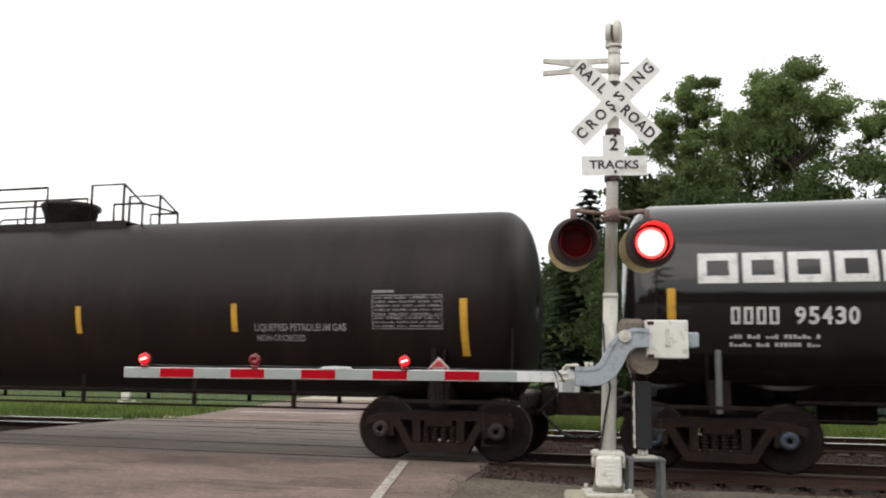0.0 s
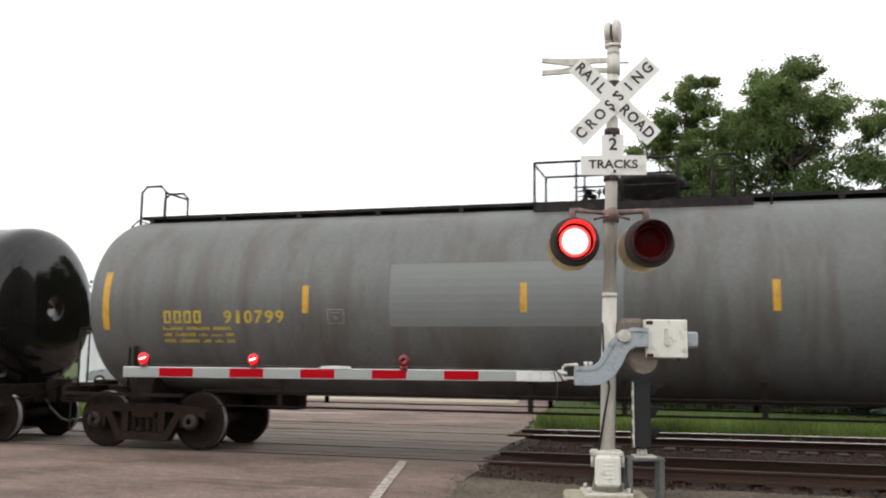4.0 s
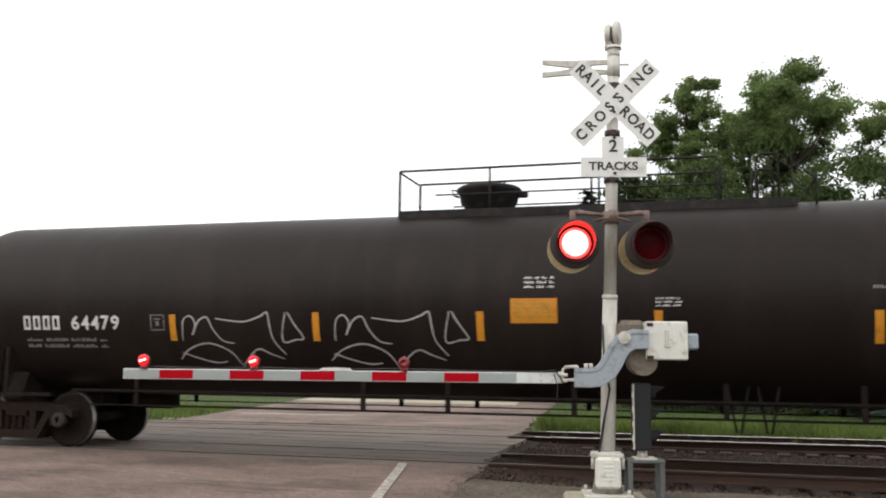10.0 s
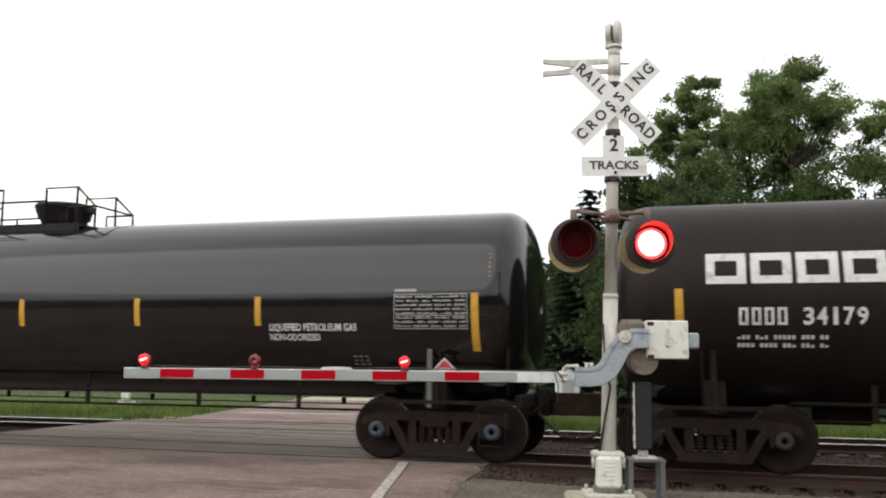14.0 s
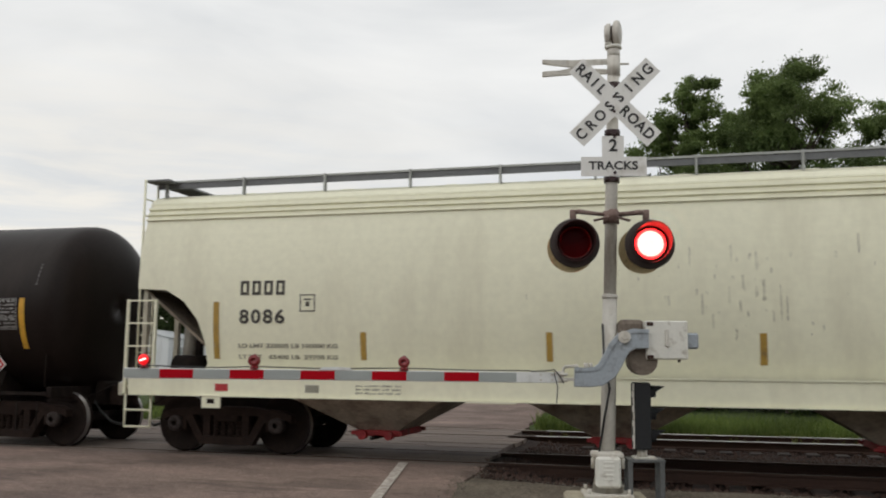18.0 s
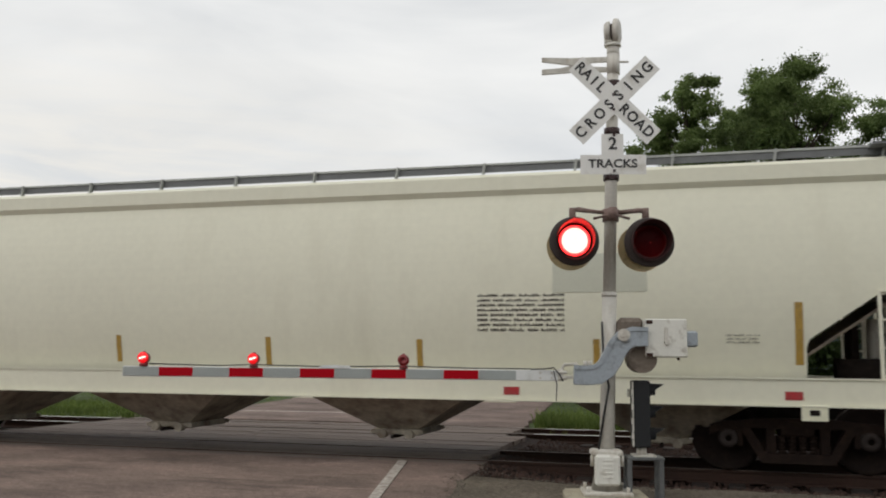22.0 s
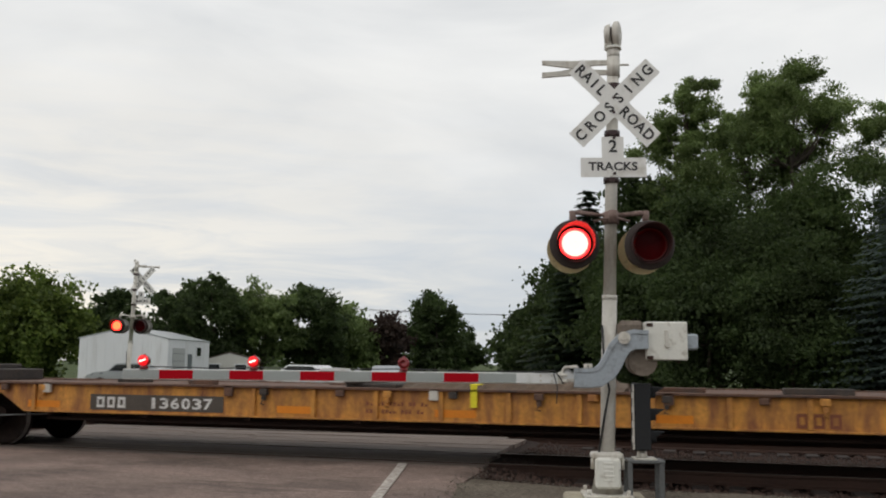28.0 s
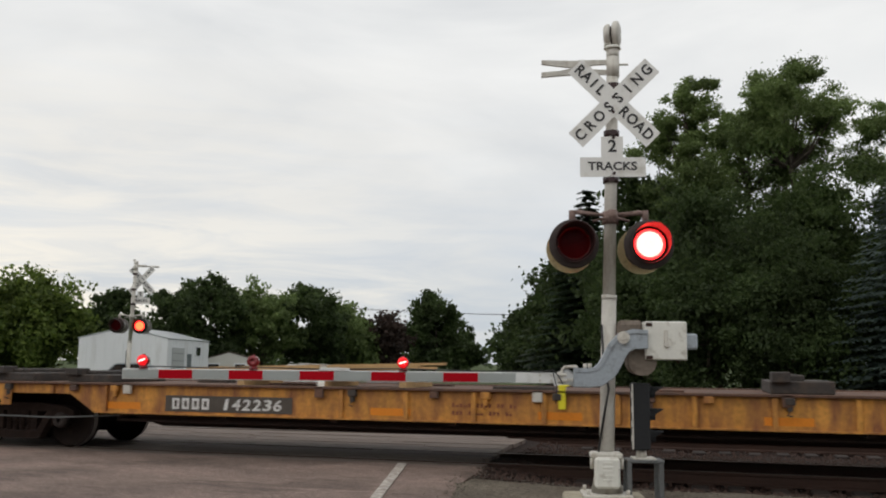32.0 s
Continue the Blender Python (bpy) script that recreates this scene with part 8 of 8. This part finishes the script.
def far_woods():
    rg = np.random.default_rng(150)
    vs, fs = [], []
    centres, radii = [], []
    for i in range(420):
        a = radians(rg.uniform(-180, 180))
        d = rg.uniform(260, 420)
        x, y = -math.sin(a) * d, math.cos(a) * d
        if abs(y - 14) < 25:
            continue
        road = -5 + ROADX * (y - 40)
        if y > 0 and abs(x - road + 3) < 10:
            continue
        for _ in range(3):
            centres.append((x + rg.normal(0, 4), y + rg.normal(0, 4), rg.uniform(0.5, 6.5)))
            radii.append(rg.uniform(2.5, 5))
    leaf_cloud(vs, fs, rg, centres, radii, 26000, 1.3, 0.8)
    tagged(new("far_woods", raw("far_woods", vs, fs, LEAF_B)), "dark line of distant trees on the horizon", "woods", kind="stuff")


far_woods()


def near_woods():
    """The row of trees across the street behind the parked car, mirrored in the glossy tanks."""
    rg = np.random.default_rng(151)
    vs, fs = [], []
    n = 640
    xs, zs = rg.uniform(-120, 110, n), rg.uniform(0.5, 9.6, n)
    centres = np.stack([xs, rg.uniform(-50, -40, n), zs], 1).tolist()
    leaf_cloud(vs, fs, rg, centres, rg.uniform(1.6, 2.8, n).tolist(), 36000, 0.75, 0.6)
    tagged(new("street_trees", raw("street_trees", vs, fs, LEAF_B)), "row of dark trees along the street", "woods", kind="stuff")


near_woods()


# ------------------------------------------------------------ buildings beyond the tracks
def gable(name, m, wide, deep, eave, ridge, wall, roof, label, category):
    """A plain gabled building: its gable end faces local -y, its long side local +x."""
    g = thing(name, m, label, category, "buildings beyond the tracks")
    w = wide / 2
    for y, nm in ((0, "front"), (deep, "back")):
        bm = B()
        slab(bm, [(-w, 0), (w, 0), (w, eave), (0, ridge), (-w, eave)], "y", y - 0.06, y + 0.06)
        part("wall", bm, wall, g)
    for s in (-1, 1):
        bm = B()
        box(bm, (s * w - 0.06, 0.06, 0), (s * w + 0.06, deep - 0.06, eave))
        part("wall", bm, wall, g)
        bm = B()
        k = 0.10
        dx, dz = w + k, (ridge - eave) * (w + k) / w
        slab(bm, [(0, ridge + 0.03), (s * dx, ridge + 0.03 - dz), (s * dx, ridge + 0.09 - dz), (0, ridge + 0.09)], "y", -0.1, deep + 0.1)
        part("roof_slope", bm, roof, g)
    return g


shed = gable("shed", pose(-36.9, 53.0, -0.15, 0, 0, 14), 6.0, 9.5, 3.05, 3.75, SIDING, ROOFMETAL, "white metal-sided shed with a grey roof", "shed")
for k in range(9):
    bm = B()
    box(bm, (-2.5 + k * 0.62, -0.085, 0.05), (-2.46 + k * 0.62, -0.06, 3.0))
    part("siding_rib", bm, SIDING, shed)
for k in range(13):
    bm = B()
    box(bm, (3.06, 0.3 + k * 0.62, 0.05), (3.085, 0.34 + k * 0.62, 3.0))
    part("siding_rib", bm, SIDING, shed)
bm = B()
box(bm, (3.06, 0.7, 0.05), (3.11, 3.3, 2.5), 0.01)
d = part("overhead_door", bm, DOORGREY, shed, "grey overhead door")
for k in range(4):
    bm = B()
    box(bm, (3.11, 0.72, 0.6 + k * 0.5), (3.12, 3.28, 0.63 + k * 0.5))
    part("panel_joint", bm, DOORDARK, d)
bm = B()
box(bm, (3.06, 4.1, 0.05), (3.11, 5.0, 2.1), 0.01)
part("service_door", bm, DOORDARK, shed, "dark service door")
bm = B()
box(bm, (3.06, 6.0, 1.9), (3.11, 7.2, 2.7), 0.01)
wf = part("window", bm, SIDING, shed, "small window")
bm = B()
box(bm, (3.1, 6.1, 2.0), (3.12, 7.1, 2.6))
part("pane", bm, GLASSDARK, wf)

house = gable("house", pose(-36.4, 66.5, -0.2, 0, 0, 24), 4.2, 4.0, 1.75, 2.35, HOUSEWALL, SHINGLE, "low pale house with a brown shingle roof", "house")
for xx in (-1.2, 0.9):
    bm = B()
    box(bm, (xx - 0.5, -0.10, 0.7), (xx + 0.5, -0.06, 1.5), 0.01)
    wf = part("window", bm, SIDING, house, "white framed window")
    bm = B()
    box(bm, (xx - 0.42, -0.115, 0.78), (xx + 0.42, -0.10, 1.42))
    part("pane", bm, GLASSDARK, wf)
house2 = gable("house", pose(-42.0, 113.4, -0.25, 0, 0, 14), 6.0, 9.0, 2.7, 3.9, SIDING, ROOFMETAL, "small white house among the far trees", "house")
bm = B()
box(bm, (-0.6, -0.1, 1.0), (0.6, -0.06, 2.1), 0.01)
part("window", bm, GLASSDARK, house2, "dark window")
hut = gable("garden_shed", pose(-5.45, 40.0, -0.15, 0, 0, 10), 0.95, 1.2, 1.05, 1.40, SIDING, ROOFMETAL, "tiny white garden shed under the trees", "garden shed")
bm = B()
box(bm, (-0.25, -0.1, 0.05), (0.25, -0.065, 0.95), 0.01)
part("door", bm, DOORGREY, hut, "pale plank door")


def car_parked(m, paint, label):
    g = thing("car", m, label, "car", "parked cars beyond the tracks")
    bm = B()
    prof = [(-2.2, 0.35), (-2.25, 0.75), (-1.7, 0.95), (-1.05, 1.0), (-0.55, 1.45), (0.95, 1.48), (1.65, 1.02), (2.15, 0.95), (2.25, 0.6), (2.2, 0.35)]
    slab(bm, prof, "y", -0.85, 0.85)
    bmesh.ops.bevel(bm, geom=bm.edges[:], offset=0.06, segments=2, affect="EDGES")
    part("body", bm, paint, g)
    for s in (-1, 1):
        bm = B()
        slab(bm, [(-0.9, 1.02), (-0.5, 1.38), (0.9, 1.40), (1.4, 1.04)], "y", s * 0.853 - 0.004, s * 0.853 + 0.004)
        part("side_glass", bm, GLASSDARK, g, "dark side windows")
        for xx in (-1.4, 1.4):
            bm = B()
            lathe(bm, [(0.2, -0.1), (0.31, -0.1), (0.33, -0.06), (0.33, 0.06), (0.31, 0.1), (0.2, 0.1)], 20)
            w = part("wheel", bm, RUBBER, g, at=pose(xx, s * 0.80, 0.33))
            bm = B()
            lathe(bm, [(0.02, -0.105), (0.2, -0.105), (0.2, 0.105), (0.02, 0.105)], 16)
            part("rim", bm, CARSILVER, w)
    for s, mm in ((-1, BOXWHITE), (1, REDGLASS)):
        for y in (-0.6, 0.6):
            bm = B()
            box(bm, (s * 2.2 - 0.05, y - 0.16, 0.66), (s * 2.2 + 0.05, y + 0.16, 0.80), 0.02)
            part("headlight" if s < 0 else "tail_light", bm, mm, g)
    return g


car_parked(pose(-18.6, 42.5, -0.13, 0, 0, 172), CARWHITE, "white sedan parked beyond the crossing")
car_parked(pose(-31.6, 46.0, -0.15, 0, 0, 20), CARSILVER, "silver car parked beside the white shed")
car_parked(pose(-16.8, 49.0, -0.15, 0, 0, 100), CARSILVER, "silver car parked beyond the crossing")


def utility_pole(x, y, h):
    g = thing("utility_pole", pose(x, y, -0.3), "weathered wooden utility pole", "utility pole", "utility poles")
    bm = B()
    cyl(bm, (0, 0, 0), (0, 0, h), 0.16, 0.10, 10)
    part("shaft", bm, BARK, g)
    bm = B()
    bar(bm, (-1.1, 0, h - 0.5), (1.1, 0, h - 0.5), 0.10, 0.12)
    part("crossarm", bm, BARK, g)
    for xx in (-1.0, -0.4, 0.4, 1.0):
        bm = B()
        cyl(bm, (xx, 0, h - 0.44), (xx, 0, h - 0.28), 0.04, 0.03, 8)
        part("insulator", bm, ALU, g)
    return g


P1, P2 = (-40.9, 102.8, 8.6), (10.0, 112.0, 8.6)
for p in (P1, P2):
    utility_pole(*p)
for k, xx in enumerate((-1.0, 1.0)):
    bm = B()
    pts = []
    for i in range(13):
        u = i / 12
        pts.append((P1[0] + (P2[0] - P1[0]) * u + xx, P1[1] + (P2[1] - P1[1]) * u, 8.02 - 3.0 * u * (1 - u)))
    tube(bm, pts, 0.02, 5)
    tagged(part("power_line", bm, CABLE), "thin black overhead wire", "overhead wire", "overhead wires")

# signal on the other side of the tracks
crossing_signal(pose(-19.2, 27.8, -0.1, 0, 0, 18), LITFAR, "grey crossing signal beyond the tracks with a red lamp lit", False)


# ------------------------------------------------------------ what moves
EXTRA = {8: 0.065, 12: 0.085, 14: 0.12, 20: 0.08}                  # small surges of the train
TRAVEL = [(t, 7.18 * t - 0.011 * t * t + EXTRA.get(t, 0.0)) for t in range(0, 33)]     # metres that the train has gone
HALF, FIRST = 0.5950, 1.994                                           # the lamps change every HALF seconds; the one side comes on at FIRST


def gone(t):
    for (a, sa), (b, sb) in zip(TRAVEL, TRAVEL[1:]):
        if t <= b:
            return sa + (sb - sa) * (t - a) / (b - a)
    return TRAVEL[-1][1]


def flash_rows(place, phase, lead=0.0):
    """A lamp goes dark quickly; its fellow lights a moment later."""
    x, y, z, facing = place
    lit = 0.0 if facing < 0 else 180.0
    k0 = math.floor((lead - FIRST) / HALF)
    angle = lit if (k0 % 2 == 0) == (phase == 1) else lit + 180
    rows = [(0.0, angle)]
    for k in range(k0 + 1, k0 + 62):
        ts = FIRST + k * HALF - lead
        on = (k % 2 == 0) == (phase == 1)      # state after this change
        goal = lit if on else lit + 180
        if ts > 31.9:
            break
        for d, u in ((-0.03, 0), (-0.01, 0), (0.006, 0), (0.015, 1), (0.024, 2), (0.033, 3), (0.06, 3), (0.09, 3)) if on else ((-0.070, 0), (-0.040, 0), (-0.021, 0), (-0.017, 1), (-0.013, 2), (-0.009, 3), (0.010, 3), (0.032, 3)):
            rows.append((ts + d, angle + (goal - angle) * u / 3))
        angle = goal
    rows.append((32.0, angle))
    return [(t, pose(x, y, z, 0, 0, a)) for t, a in rows]


def motions():
    cars = (C0, C1, C2, C3, C4, C5, C6, C7, C8, C9, C10, C11)
    for car in cars:
        x0 = car.matrix_basis.translation.x
        until, slack = SLACK.get(car.name, (-1, 0.0))          # cars that trail until the couplers close up
        walk(car, [(t, pose(x0 - s + (slack if t <= until else 0.0), TRACK, 0)) for t, s in TRAVEL])
    for car, wheel, dx in WHEELSETS:
        x0 = START[car.name]
        turning = [f for f in range(0, 961, 2) if -20 < x0 + dx - gone(f / FPS) < 12]
        times = sorted({0, *turning, 960})
        lo, hi = (turning[0], turning[-1]) if turning else (0, 0)
        rows = []
        for f in times:
            s = gone(min(max(f, lo), hi) / FPS) - gone(lo / FPS)
            rows.append((f / FPS, pose(dx, 0, WR, 0, -math.degrees(s / WR) % 360, 0)))
        walk(wheel, rows)
    for kind, ob, place, phase in MOVES:
        walk(ob, flash_rows(place, phase, 0.046 if ob.parent.name.startswith("arm_lamp") else 0.0))


SLACK = {C8.name: (20, 0.27), C9.name: (23, 0.05)}
START = {c.name: c.matrix_basis.translation.x for c in (C0, C1, C2, C3, C4, C5, C6, C7, C8, C9, C10, C11)}
motions()
